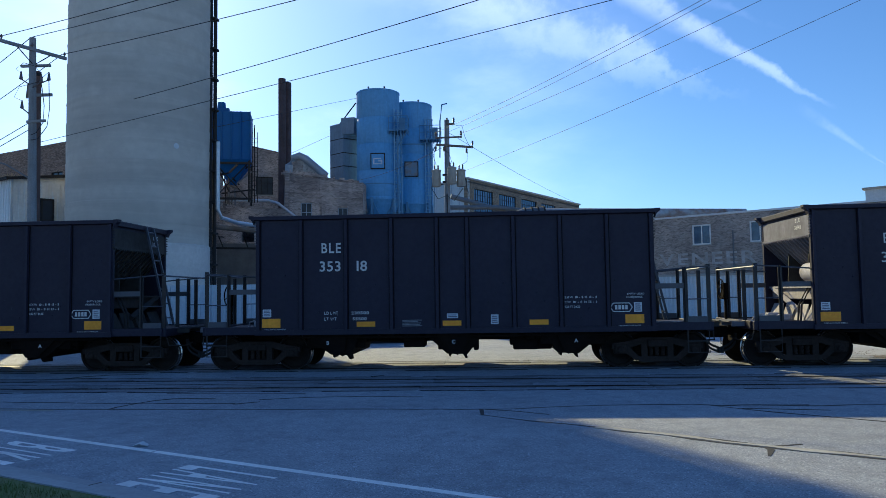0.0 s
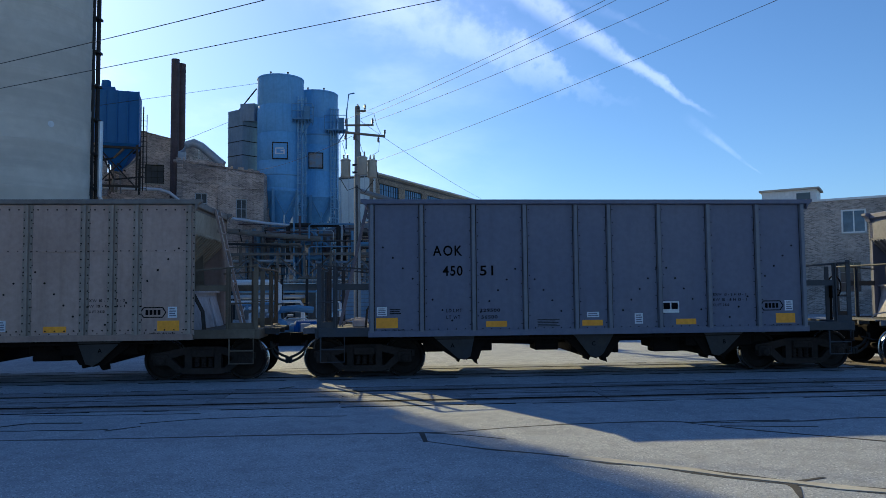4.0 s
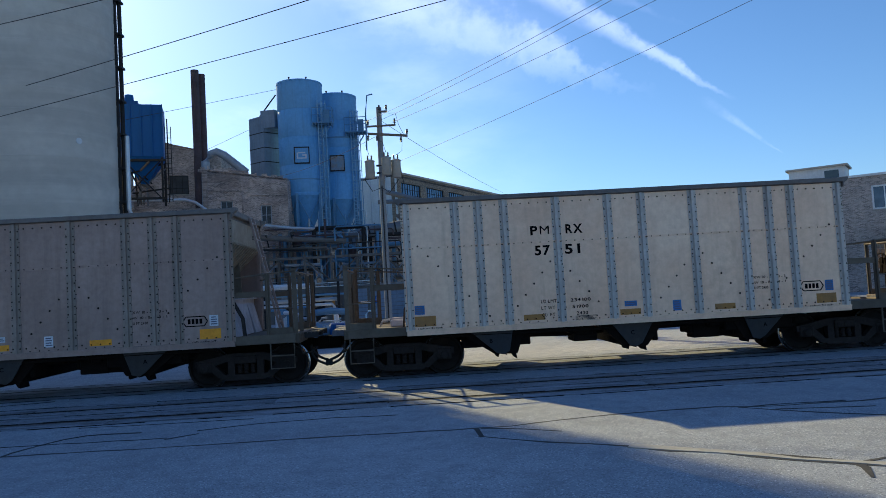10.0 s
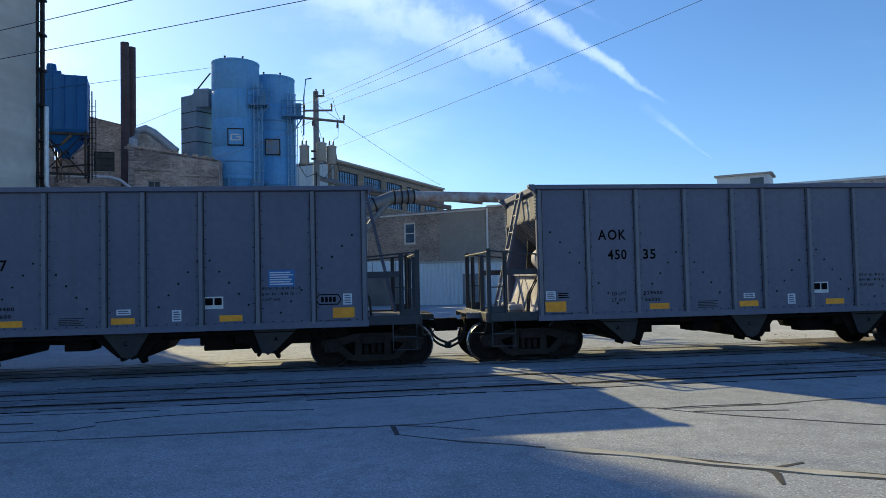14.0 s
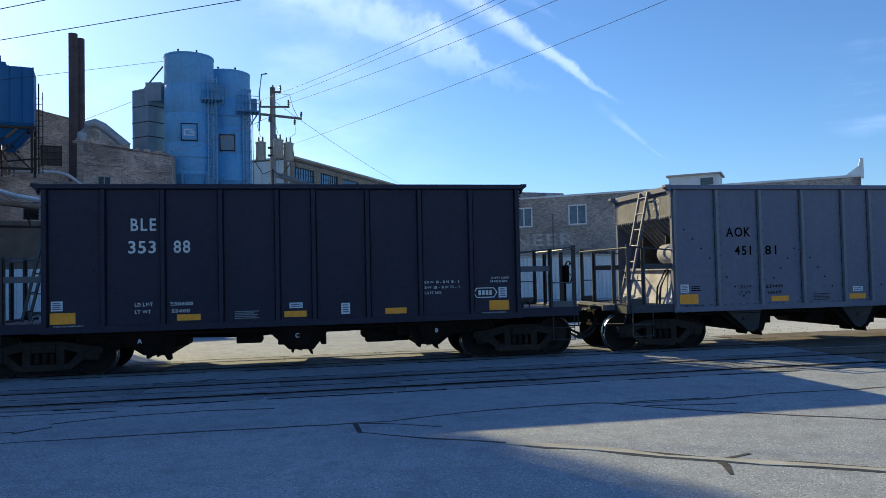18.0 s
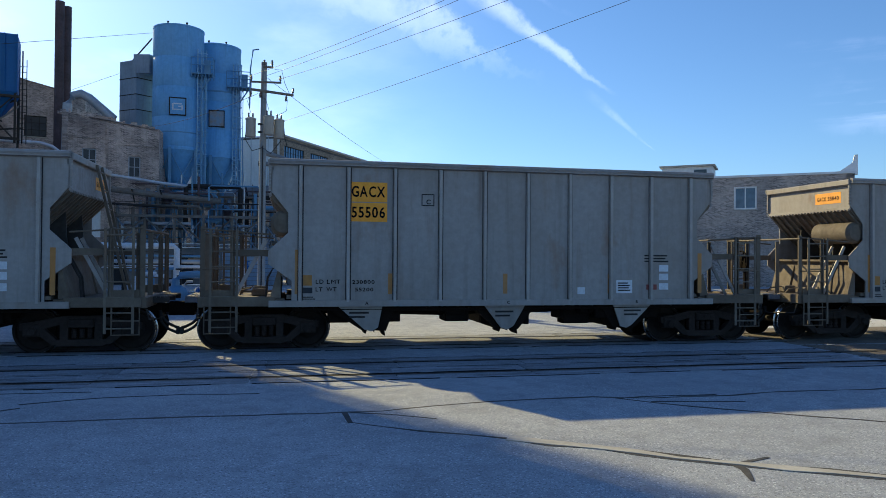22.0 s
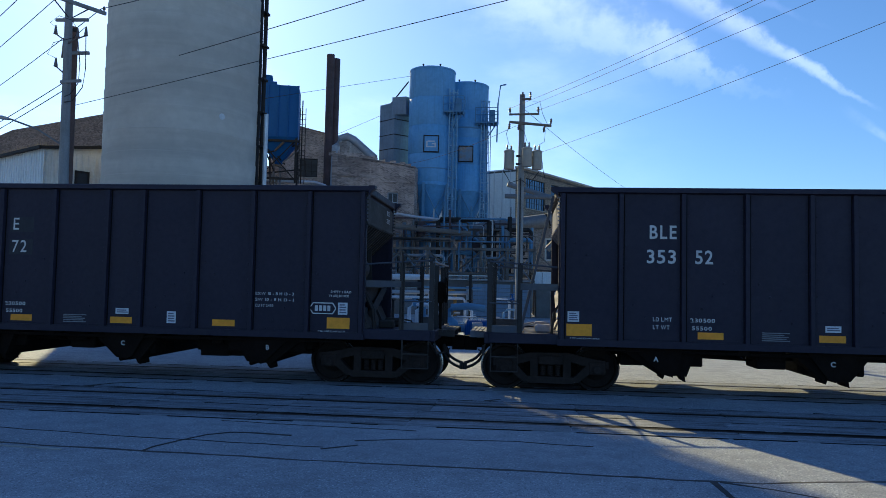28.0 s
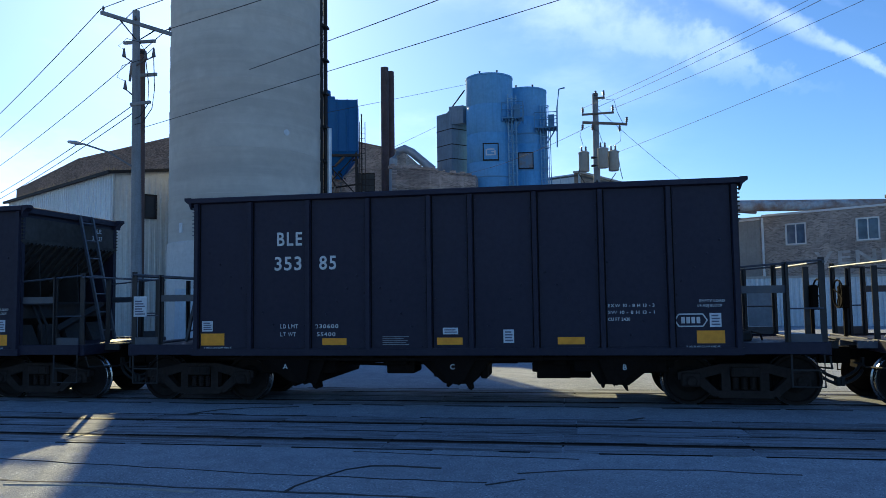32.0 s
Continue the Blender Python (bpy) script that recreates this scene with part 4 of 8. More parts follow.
def build_blue_silos():
    for n, (cx, cy, r, top, low) in enumerate(((-9.80, 65.7, 1.98, 20.55, 10.7), (-7.02, 68.9, 1.95, 20.12, 10.6))):
        root = thing("steel_silo", "sky-blue painted steel storage silo on legs", "silo", group="blue silos")
        prof = [(0, top + 0.14), (r - 0.05, top + 0.05), (r + 0.03, top + 0.03), (r + 0.03, top - 0.1), (r, top - 0.12)]
        z = top - 0.12
        while z - 2.4 > low:
            z -= 2.4
            prof += [(r, z + 0.02), (r - 0.012, z), (r, z - 0.02)]
        prof += [(r, low), (r + 0.04, low), (r + 0.04, low - 0.15), (r, low - 0.15)]
        part("shell", lathe(bmesh.new(), prof, "z", 64, (cx, cy, 0)), "cyan", root, smooth=True)
        part("cone", lathe(bmesh.new(), [(r, low - 0.1), (0.35, low - 3.6), (0.35, low - 4.2), (0, low - 4.2)], "z", 40, (cx, cy, 0)), "cyan", root, smooth=True)
        for k in range(6):
            a = math.pi * (k + 0.35) / 3
            x, y = cx + (r + 0.02) * math.cos(a), cy + (r + 0.02) * math.sin(a)
            bm = bmesh.new()
            box(bm, x - 0.11, x + 0.11, y - 0.11, y + 0.11, 0, low)
            b = math.pi * (k + 1.35) / 3
            x2, y2 = cx + (r + 0.02) * math.cos(b), cy + (r + 0.02) * math.sin(b)
            for z0, z1 in ((6.6, low - 0.3), (low - 0.3, 6.6)):
                tube(bm, [(x, y, z0), (x2, y2, z1)], 0.05, 5)
            tube(bm, [(x, y, 6.5), (x2, y2, 6.5)], 0.07, 5)
            part("leg", bm, "cyan_dark", root)
        ang = radians(-32 if n == 0 else -40)
        lx, ly = cx + r * math.cos(ang), cy + r * math.sin(ang)
        base = 16.80 if n == 0 else 16.55
        ring_ladder(root, lx, ly, 4.5, base + 1.0, ang, "cyan_light")
        x0, x1, y0, y1 = (-8.6, -6.9, 63.9, 65.2) if n == 0 else (-6.1, -4.15, 66.9, 68.3)
        deck = part("platform", box(bmesh.new(), x0, x1, y0, y1, base - 0.10, base), "cyan_dark", root)
        for k in range(7):
            part("joist", box(bmesh.new(), x0 + 0.02 + k * (x1 - x0 - 0.1) / 6, x0 + 0.08 + k * (x1 - x0 - 0.1) / 6, y0 - 0.03, y1 - 0.05, base - 0.32, base - 0.10), "cyan_dark", deck)
        bm = bmesh.new()
        xm = (x0 + x1) / 2
        railing(bm, [(x0, y0), (xm, y0), (x1, y0), (x1, y1), (xm, y1)], base, 1.25, 0.035)
        part("guard_rail", bm, "cyan_dark", root)
        bm = bmesh.new()
        box(bm, x1 - 0.75, x1 - 0.25, y0 + 0.25, y0 + 0.7, base, base + 1.1, 0.02)
        part("junction_box", bm, "cyan_dark", root)
        bm = bmesh.new()
        tube(bm, [(x1 - 0.1, y0 + 0.3, base - 0.1), (cx + r * 0.98, y0 + 0.5, base - 1.4)], 0.06, 5)
        part("platform_brace", bm, "cyan_dark", root)
        for dx, z0, rr in ((0.55, 4.5, 0.05), (0.85, 5.0, 0.035)):
            bm = bmesh.new()
            tube(bm, [(cx + r * 0.72 + dx, cy - r * 0.8, z0), (cx + r * 0.72 + dx, cy - r * 0.8, base)], rr, 6)
            part("riser_pipe", bm, "cyan_dark", root)
        bm = bmesh.new()
        lathe(bm, [(r + 0.005, 16.0), (r + 0.05, 16.02), (r + 0.05, 16.12), (r + 0.005, 16.14)] if n else [(r + 0.005, 11.9), (r + 0.03, 11.92), (r + 0.03, 11.98), (r + 0.005, 12.0)], "z", 48, (cx, cy, 0))
        part("hoop", bm, "cyan_dark", root)
        for a in (-1.9, -1.1):
            bm = bmesh.new()
            lathe(bm, [(0.06, 0.0), (0.06, 0.16), (0.09, 0.17), (0.09, 0.24), (0, 0.26)], "z", 8, (cx + r * 0.93 * math.cos(a), cy + r * 0.93 * math.sin(a), top))
            part("vent", bm, "trim_dark", root)
        # framed hatch plate facing the street
        pa = radians(-83 if n == 0 else -86)
        bm = bmesh.new()
        for b in ((-0.65, -0.57, -0.72, 0.72), (0.57, 0.65, -0.72, 0.72), (-0.57, 0.57, -0.72, -0.63), (-0.57, 0.57, 0.63, 0.72)):
            box(bm, b[0], b[1], -0.09, 0.12, b[2], b[3])
        ob = part("hatch_frame", bm, "trim_dark", root)
        m = pose(cx + r * math.cos(pa), cy + r * math.sin(pa), 13.95 if n == 0 else 13.7, 0, 0, math.degrees(pa) + 90)
        ob.matrix_basis = m
        bm = bmesh.new()
        box(bm, -0.57, 0.57, -0.06, 0.12, -0.63, 0.63)
        part("hatch", bm, "cyan" if n == 0 else "rusty_blue", root).matrix_basis = m
        if n == 0:
            bm = bmesh.new()
            for b in ((-0.40, 0.38, -0.30, -0.20), (-0.42, -0.30, -0.30, 0.22), (-0.30, 0.30, 0.16, 0.26), (0.05, 0.34, -0.05, 0.05), (0.28, 0.40, -0.30, 0.10)):
                box(bm, b[0], b[1], -0.075, -0.05, b[2], b[3])
            part("sign_bars", bm, "label", root).matrix_basis = m
        else:
            bm = bmesh.new()
            tube(bm, [(-4.2, 67.0, base - 1.8), (-4.15, 67.0, base + 1.6), (-3.95, 67.0, base + 3.2), (-3.45, 67.0, base + 3.3)], 0.07, 6)
            part("davit", bm, "cyan_dark", root)
    root = thing("filter_box", "dull blue-grey sheet-metal filter housing beside the silo", "duct")
    plan = [(-14.65, 67.3), (-13.15, 66.1), (-11.95, 67.2), (-13.75, 68.5)]
    part("housing", prism(bmesh.new(), plan, 12.5, 18.1, "z"), "blue_sheet", root)
    part("inlet", prism(bmesh.new(), [(-13.37, 66.17), (-12.1, 65.9), (-11.5, 67.0), (-12.42, 67.25)], 17.0, 18.55, "z"), "blue_sheet", root)
    for z in (14.0, 15.25, 16.6):
        bm = bmesh.new()
        c0 = Vector((-13.55, 67.25))
        prism(bm, [tuple(c0 + (Vector(p) - c0) * 1.03) for p in plan], z, z + 0.07, "z")
        part("flange", bm, "trim_dark", root)
    bm = bmesh.new()
    tube(bm, [(-13.7, 67.0, 18.1), (-12.0, 66.4, 20.0)], 0.06, 6)
    part("stay", bm, "trim_dark", root)
    root = thing("roof_duct", "pale curved sheet-metal duct on the brick roof", "duct")
    bm = bmesh.new()
    tube(bm, [(-18.5, 66.5, 9.3), (-18.4, 66.5, 14.3), (-18.0, 66.5, 14.95), (-17.4, 66.5, 15.15), (-16.8, 66.5, 14.85), (-14.9, 66.6, 13.2)], 0.36, 12)
    part("pipe", bm, "duct_grey", root, smooth=True)


def build_boiler_house():
    root = thing("boiler_house", "tan brick boiler house with arched windows", "building")
    w = brick_wall(root, "front_wall", (-17.15, 60.7), (-10.65, 62.2), 0, 12, 0.4, "brick", [(1.35, 2.30, 8.35, 10.0), (4.5, 5.35, 8.0, 9.6), (1.75, 2.65, 3.4, 5.75)], (12.6, 11.75))
    window(w, 1.35, 2.30, 8.35, 10.0, "duct_grey", "glass_dark", 2, 2, 0.14, 0.08)
    window(w, 4.5, 5.35, 8.0, 9.6, "duct_grey", "glass_dark", 2, 2, 0.14, 0.08)
    bm = bmesh.new()
    box(bm, 1.75, 2.65, 0.08, 0.14, 3.4, 5.75)
    part("door", bm, "metal_pale", w)
    bm = bmesh.new()
    for x0, x1, z0, z1 in ((0.3, 3.1, 10.75, 10.9), (0.3, 0.42, 8.2, 10.9), (3.0, 3.12, 6.0, 11.8), (3.7, 6.4, 10.4, 10.52)):
        box(bm, x0, x1, -0.08, 0.0, z0, z1)
    part("brick_band", bm, "brick", w)
    for x0, x1, z in ((1.25, 2.4, 10.0), (4.4, 5.45, 9.6)):
        bm = bmesh.new()
        c, r = (x0 + x1) / 2, (x1 - x0) / 2
        pts = [(c + r * math.cos(a) * k, z - 0.05 + 0.3 * math.sin(a) * k) for k, aa in ((1.0, range(9)), (0.8, range(8, -1, -1))) for a in (math.pi * i / 8 for i in aa)]
        prism(bm, pts, -0.06, 0.05)
        part("arch", bm, "brick", w)
    rnd = random.Random(4)
    ragged, x = [], -0.3
    while x < 6.5:
        step = rnd.uniform(0.11, 0.46)
        z = 12.6 - 0.85 * x / 6.67 + 0.30 * max(0, 1 - abs(x - 1.9) / 2.2) + rnd.choice((0.0, 0.0, 0.075, 0.15, 0.225)) - 0.03
        ragged += [(x, z), (min(x + step, 6.7), z)]
        x += step
    bm = bmesh.new()
    prism(bm, [(-0.3, 12.45), (6.7, 11.6)] + ragged[::-1], 0, 0.38)
    part("broken_parapet", bm, "brick", w)
    brick_wall(root, "side_wall", (-17.15, 72.0), (-17.15, 60.7), 0, 12.5, 0.4, "brick")
    brick_wall(root, "side_wall", (-10.65, 62.2), (-10.65, 73.0), 0, 11.8, 0.4, "brick")
    low = brick_wall(root, "low_wall", (-29.5, 57.6), (-17.15, 60.7), 0, 9.5, 0.4, "brick", [(9.2, 10.2, 6.6, 7.9)])
    part("render_patch", box(bmesh.new(), 7.2, 11.4, -0.025, 0.0, 2.6, 6.5), "stucco_dark", low)
    bm = bmesh.new()
    prism(bm, [(-29.5, 57.9), (-17.1, 61.0), (-17.1, 70.0), (-29.5, 70.0)], 9.2, 9.4, "z")
    prism(bm, [(-17.0, 61.1), (-10.8, 62.5), (-10.8, 72.5), (-17.0, 72.0)], 11.4, 11.6, "z")
    part("roof", bm, "roof", root)
    # taller brick block behind
    b = thing("brick_block", "tall dark brick block behind the stacks", "building")
    w = brick_wall(b, "wall", (-26.0, 70.77), (-18.6, 72.5), 0, 15.6, 0.4, "brick", [(2.9, 4.6, 12.3, 14.1)], (17.7, 16.05))
    window(w, 2.9, 4.6, 12.3, 14.1, "trim_dark", "glass_dark", 3, 3)
    bm = bmesh.new()
    prism(bm, [(-0.1, 17.72), (7.7, 16.0), (7.7, 16.12), (-0.1, 17.84)], -0.06, 0.5)
    part("coping", bm, "brick_dark", w)
    brick_wall(b, "wall", (-18.6, 72.5), (-18.6, 86), 0, 16.0, 0.4, "brick")
    brick_wall(b, "wall", (-26.0, 86), (-26.0, 70.77), 0, 17.5, 0.4, "brick")
    brick_wall(b, "low_wall", (-32.0, 69.4), (-26.0, 70.77), 0, 13.2, 0.4, "brick")
    bm = bmesh.new()
    prism(bm, [(-25.7, 71.2), (-18.8, 73), (-18.8, 86), (-25.7, 86)], 15.2, 15.4, "z")
    part("roof", bm, "roof", b)
    # pipes that run along the walls
    for pts, r, mat, label in (([(-23.5, 56.9, 9.9), (-18.0, 58.9, 9.95), (-17.3, 59.2, 9.75), (-15.6, 59.9, 8.35), (-15.0, 60.1, 8.15), (-10.2, 61.3, 7.55), (-7, 62, 7.3)], 0.12, "galv", "bright galvanised pipe along the brick wall"),
                               ([(-24, 56.3, 7.9), (-17.5, 57.9, 7.2), (-10.2, 60.2, 6.55), (-6, 61.5, 6.3)], 0.22, "steelwork", "thick dull grey pipe along the brick wall"),
                               ([(-23, 57.2, 6.0), (-16, 58.9, 5.9), (-9, 60.6, 5.7)], 0.09, "trim_dark", "thin dark pipe along the brick wall")):
        bm = bmesh.new()
        tube(bm, pts, r, 10)
        thing("wall_pipe", label, "pipe", data=finish(bm, "wall_pipe", mat, True))
    rack = thing("pipe_bracket_row", "steel brackets under the wall pipes", "bracket")
    for k in range(7):
        x = -21.5 + k * 1.9
        y = 58.4 + (x + 17.15) * 0.235 - 0.9 + 0.6
        bm = bmesh.new()
        tube(bm, [(x, y + 1.0, 6.0), (x, y - 0.1, 6.9), (x, y + 1.0, 6.9)], 0.05, 4)
        part("bracket", bm, "trim_dark", rack)


def build_pipework():
    """Ducts, pipes and platforms round the feet of the silos."""
    root = thing("main_duct", "large blue-grey duct with flanged joints", "duct")
    runs = [(-7.5, 64.2, 6.3), (-4.7, 64.6, 7.0), (0.2, 65.0, 7.75), (3.4, 65.3, 9.0), (5.2, 65.6, 9.15), (14.0, 67.0, 9.1)]
    bm = bmesh.new()
    tube(bm, runs[:5], 0.60, 14)
    part("duct", bm, "galv_dull", root, smooth=True)
    bm = bmesh.new()
    tube(bm, [runs[4], (24.0, 68.6, 9.05)], 0.46, 14)
    part("duct", bm, "rust_beam", root, "rust-stained white duct", True)
    for k, (a, c, u) in enumerate(((1, 2, 0.1), (1, 2, 0.55), (2, 3, 0.0), (2, 3, 0.5), (3, 4, 0.05), (3, 4, 0.4), (3, 4, 0.7), (3, 4, 1.0))):
        p, q = Vector(runs[a]), Vector(runs[c])
        d = (q - p).normalized()
        m = p + (q - p) * u
        bm = bmesh.new()
        tube(bm, [m - d * 0.06, m + d * 0.06], 0.69, 14)
        part("flange", bm, "trim_dark", root)
    for pts, r, mat in (([(-3.2, 66.5, 11.0), (2.5, 67.5, 9.4), (9, 68.8, 8.4)], 0.22, "galv_dull"), ([(-3.4, 66.0, 9.9), (1.0, 66.6, 9.9), (6.0, 67.6, 9.3), (12, 69, 8.9)], 0.20, "galv_dull"),
                        ([(3.0, 65.0, 8.6), (1.2, 64.8, 6.4), (0.2, 64.6, 5.3)], 0.26, "galv_dull"), ([(-2.2, 64.0, 6.0), (-2.2, 64.0, 1.0)], 0.18, "cyan_dark"),
                        ([(-1.1, 63.4, 7.0), (-1.1, 63.4, 0.5)], 0.12, "cyan_dark")):
        bm = bmesh.new()
        tube(bm, pts, r, 10)
        thing("pipe", "blue-grey steel process pipe on brackets", "pipe", group="process pipes", data=finish(bm, "pipe", mat, True))
    rnd = random.Random(21)
    rack = thing("pipe_rack", "rusty steel pipe rack and walkway under the silos", "pipe rack")
    for x in (-13.5, -11.4, -9.3, -7.2, -5.1, -3.0, -0.9):
        for y in (61.0, 63.6):
            part("rack_post", box(bmesh.new(), x - 0.09, x + 0.09, y - 0.09, y + 0.09, 0, 5.3), "steelwork", rack)
        part("rack_beam", box(bmesh.new(), x - 0.08, x + 0.08, 61.0, 63.6, 4.9, 5.1), "steelwork", rack)
        bm = bmesh.new()
        tube(bm, [(x, 60.95, 3.1), (x + 2.1, 60.95, 4.9)] if rnd.random() < 0.6 else [(x, 60.95, 4.9), (x + 2.1, 60.95, 3.1)], 0.06, 5)
        part("rack_brace", bm, "steelwork", rack)
    for x in (-13.5, -11.4, -9.3, -7.2, -5.1, -3.0):
        for z0, z1 in ((2.4, 4.9),) if x < -8 else ((0.4, 2.4), (2.4, 4.9)):
            bm = bmesh.new()
            tube(bm, [(x + 0.1, 61.0, z0), (x + 2.0, 61.0, z1)], 0.045, 5)
            tube(bm, [(x + 0.1, 61.0, z1), (x + 2.0, 61.0, z0)], 0.045, 5)
            tube(bm, [(x, 61.0, z0), (x + 2.1, 61.0, z0)], 0.06, 5)
            part("rack_lattice", bm, "blue_sheet", rack)
    bm = bmesh.new()
    box(bm, -13.6, -0.8, 60.85, 61.05, 4.95, 5.15)
    part("walkway", bm, "steelwork", rack)
    bm = bmesh.new()
    railing(bm, [(-13.5 + k * 1.05, 60.9) for k in range(13)], 5.1, 1.0, 0.035)
    part("guard_rail", bm, "steelwork", rack)
    for k in range(112):
        bm = bmesh.new()
        y, z, r = rnd.uniform(60.8, 64.2), rnd.choice((2.2, 3.1, 3.7, 4.3, 4.9, 5.8, 6.3, 6.8, 7.4)) + rnd.uniform(-0.25, 0.25), rnd.choice((0.035, 0.05, 0.05, 0.07, 0.09, 0.12, 0.18))
        x0 = rnd.uniform(-13.5, -2.5)
        x1 = min(-1.2, x0 + rnd.uniform(0.8, 5.0))
        drop = rnd.uniform(0.5, 3.2)
        if k % 3 == 0:
            pts = [(x0, y, max(0.2, z - 3.5)), (x0, y, z + 1.2)]
        else:
            pts = [(x0, y, max(0.2, z - drop)), (x0, y, z - 0.15), (x0 + 0.15, y, z), (x1 - 0.15, y, z), (x1, y, z - 0.15), (x1, y, max(0.1, z - drop * rnd.random()))]
        tube(bm, pts, r, 7)
        part("rack_pipe", bm, rnd.choice(("galv_dull", "steelwork", "cyan_dark", "trim_dark", "blue_sheet", "rust", "cyan_dark", "galv")), rack)
    for k in range(9):
        x, z = rnd.uniform(-11.5, -3.0), rnd.uniform(5.2, 7.0)
        bm = bmesh.new()
        lathe(bm, [(0, z - 0.5), (0.25, z - 0.45), (0.42, z), (0.42, z + 0.5), (0.2, z + 0.7), (0, z + 0.7)], "z", 14, (x, rnd.uniform(62, 64), 0))
        part("valve_body", bm, rnd.choice(("galv_dull", "rust", "steelwork")), rack, smooth=True)
    # low flat-roofed range in front
    low = thing("pump_house", "low dark flat-roofed pump house with a pale eave", "shed")
    part("wall", box(bmesh.new(), -13.9, -3.9, 57.0, 60.4, 0, 2.6, 0.02), "stucco_dark", low)
    for k, (y, z) in enumerate(((56.8, 2.6), (57.5, 2.75), (58.3, 2.9))):
        part("roof_sheet", box(bmesh.new(), -14.1 + 0.5 * k, -3.7, y, y + 1.4, z, z + 0.06), ("metal_pale", "galv_dull", "galv")[k], low)
    for x0, x1, mat in ((-12.9, -11.8, "trim_dark"), (-10.6, -8.9, "galv_dull"), (-8.2, -7.4, "trim_dark"), (-5.9, -4.3, "metal_pale")):
        part("door", box(bmesh.new(), x0, x1, 56.96, 57.0, 0.05, 2.15), mat, low)
    bm = bmesh.new()
    tube(bm, [(-7.6, 55.6, 1.75), (-7.0, 55.6, 1.75), (-6.7, 55.6, 1.75), (-6.6, 55.6, 1.6), (-6.6, 55.6, 0.0)], 0.12, 8)
    part("vent_pipe", bm, "dull_yellow", low)
    bm = bmesh.new()
    tube(bm, [(-8.4, 55.4, 0.0), (-8.4, 55.4, 1.5), (-8.5, 55.4, 1.75), (-8.75, 55.4, 1.75), (-8.85, 55.4, 1.5)], 0.11, 8)
    part("vent_pipe", bm, "label", low)
    manifold = thing("pipe_manifold", "pale blue and white pipe manifold with valves beside the track", "pipe manifold")
    for k in range(22):
        x = -6.3 + (k % 11) * 0.36 + rnd.uniform(-0.12, 0.12)
        y, z = rnd.uniform(30.2, 33.2), rnd.uniform(0.5, 1.75)
        bm = bmesh.new()
        if k % 3:
            tube(bm, [(x, y, 0.0), (x, y, z - 0.12), (x + 0.12, y, z), (x + rnd.uniform(0.3, 0.8), y, z)], rnd.choice((0.035, 0.05, 0.07)), 8)
        else:
            tube(bm, [(x - rnd.uniform(0.4, 1.0), y, z), (x, y, z), (x + 0.1, y, z - 0.1), (x + 0.1, y, 0.0)], rnd.choice((0.03, 0.045, 0.06)), 8)
        part("manifold_pipe", bm, ("cyan_light", "label", "cyan_dark", "galv", "duct_grey")[k % 5], manifold, smooth=True)
        if k % 2:
            bm = bmesh.new()
            lathe(bm, [(0, z - 0.08), (0.09, z - 0.06), (0.09, z + 0.06), (0.03, z + 0.08), (0.03, z + 0.2), (0.11, z + 0.21), (0.11, z + 0.24), (0, z + 0.24)], "z", 10, (x + 0.2, y, 0))
            part("valve", bm, ("deep_blue", "trim_dark", "cyan_dark")[k % 3], manifold)
    for x, y in ((-8.1, 29.4), (-4.1, 29.9)):
        pump = thing("pump_set", "dull blue motor-driven pump on a steel skid", "pump", pose(x, y, 0, 0, 0, 6), group="pump sets")
        part("skid", box(bmesh.new(), -1.15, 1.15, -0.42, 0.42, 0.0, 0.16, 0.02), "trim_dark", pump)
        bm = bmesh.new()
        lathe(bm, [(0, 0.05), (0.28, 0.06), (0.36, 0.12), (0.36, 0.82), (0.30, 0.92), (0, 0.94)], "x", 20, (0.0, 0, 0.55))
        for k in range(9):
            lathe(bm, [(0.36, 0.16 + k * 0.075), (0.39, 0.165 + k * 0.075), (0.39, 0.185 + k * 0.075), (0.36, 0.19 + k * 0.075)], "x", 20, (0.0, 0, 0.55))
        part("motor", bm, "deep_blue", pump, smooth=True)
        bm = bmesh.new()
        lathe(bm, [(0, -0.85), (0.22, -0.84), (0.40, -0.7), (0.42, -0.4), (0.30, -0.22), (0.14, -0.15), (0.12, 0.08)], "x", 20, (0, 0, 0.58))
        part("casing", bm, "cyan_dark", pump, smooth=True)
        bm = bmesh.new()
        tube(bm, [(-0.55, 0, 0.9), (-0.55, 0, 1.2), (-0.42, 0, 1.33), (0.15, 0, 1.38), (0.75, 0.1, 1.30)], 0.13, 10)
        part("outlet", bm, "cyan_dark", pump, smooth=True)
        part("terminal_box", box(bmesh.new(), 0.30, 0.66, -0.50, -0.30, 0.50, 0.82, 0.02), "duct_grey", pump)
        for k in (-0.6, 0.5):
            part("foot", box(bmesh.new(), k - 0.12, k + 0.12, -0.3, 0.3, 0.16, 0.34), "trim_dark", pump)
    frame_run = thing("pipe_gantry", "white lagged pipes carried on dark steel posts", "pipe rack")
    for pts, r, mat in (([(-10.6, 36.0, 0), (-10.6, 36.0, 2.3), (-10.45, 36.0, 2.45), (-5.7, 36.3, 2.45), (-5.55, 36.3, 2.3), (-5.55, 36.3, 1.2)], 0.13, "label"), ([(-10.2, 36.2, 1.78), (-4.4, 36.5, 1.78)], 0.09, "duct_grey"),
                        ([(-10.2, 36.1, 1.55), (-4.6, 36.4, 1.55), (-4.5, 36.4, 1.4), (-4.5, 36.4, 0.0)], 0.07, "label"), ([(-9.9, 36.3, 2.05), (-3.8, 36.6, 2.0)], 0.05, "cyan_dark")):
        bm = bmesh.new()
        tube(bm, pts, r, 10)
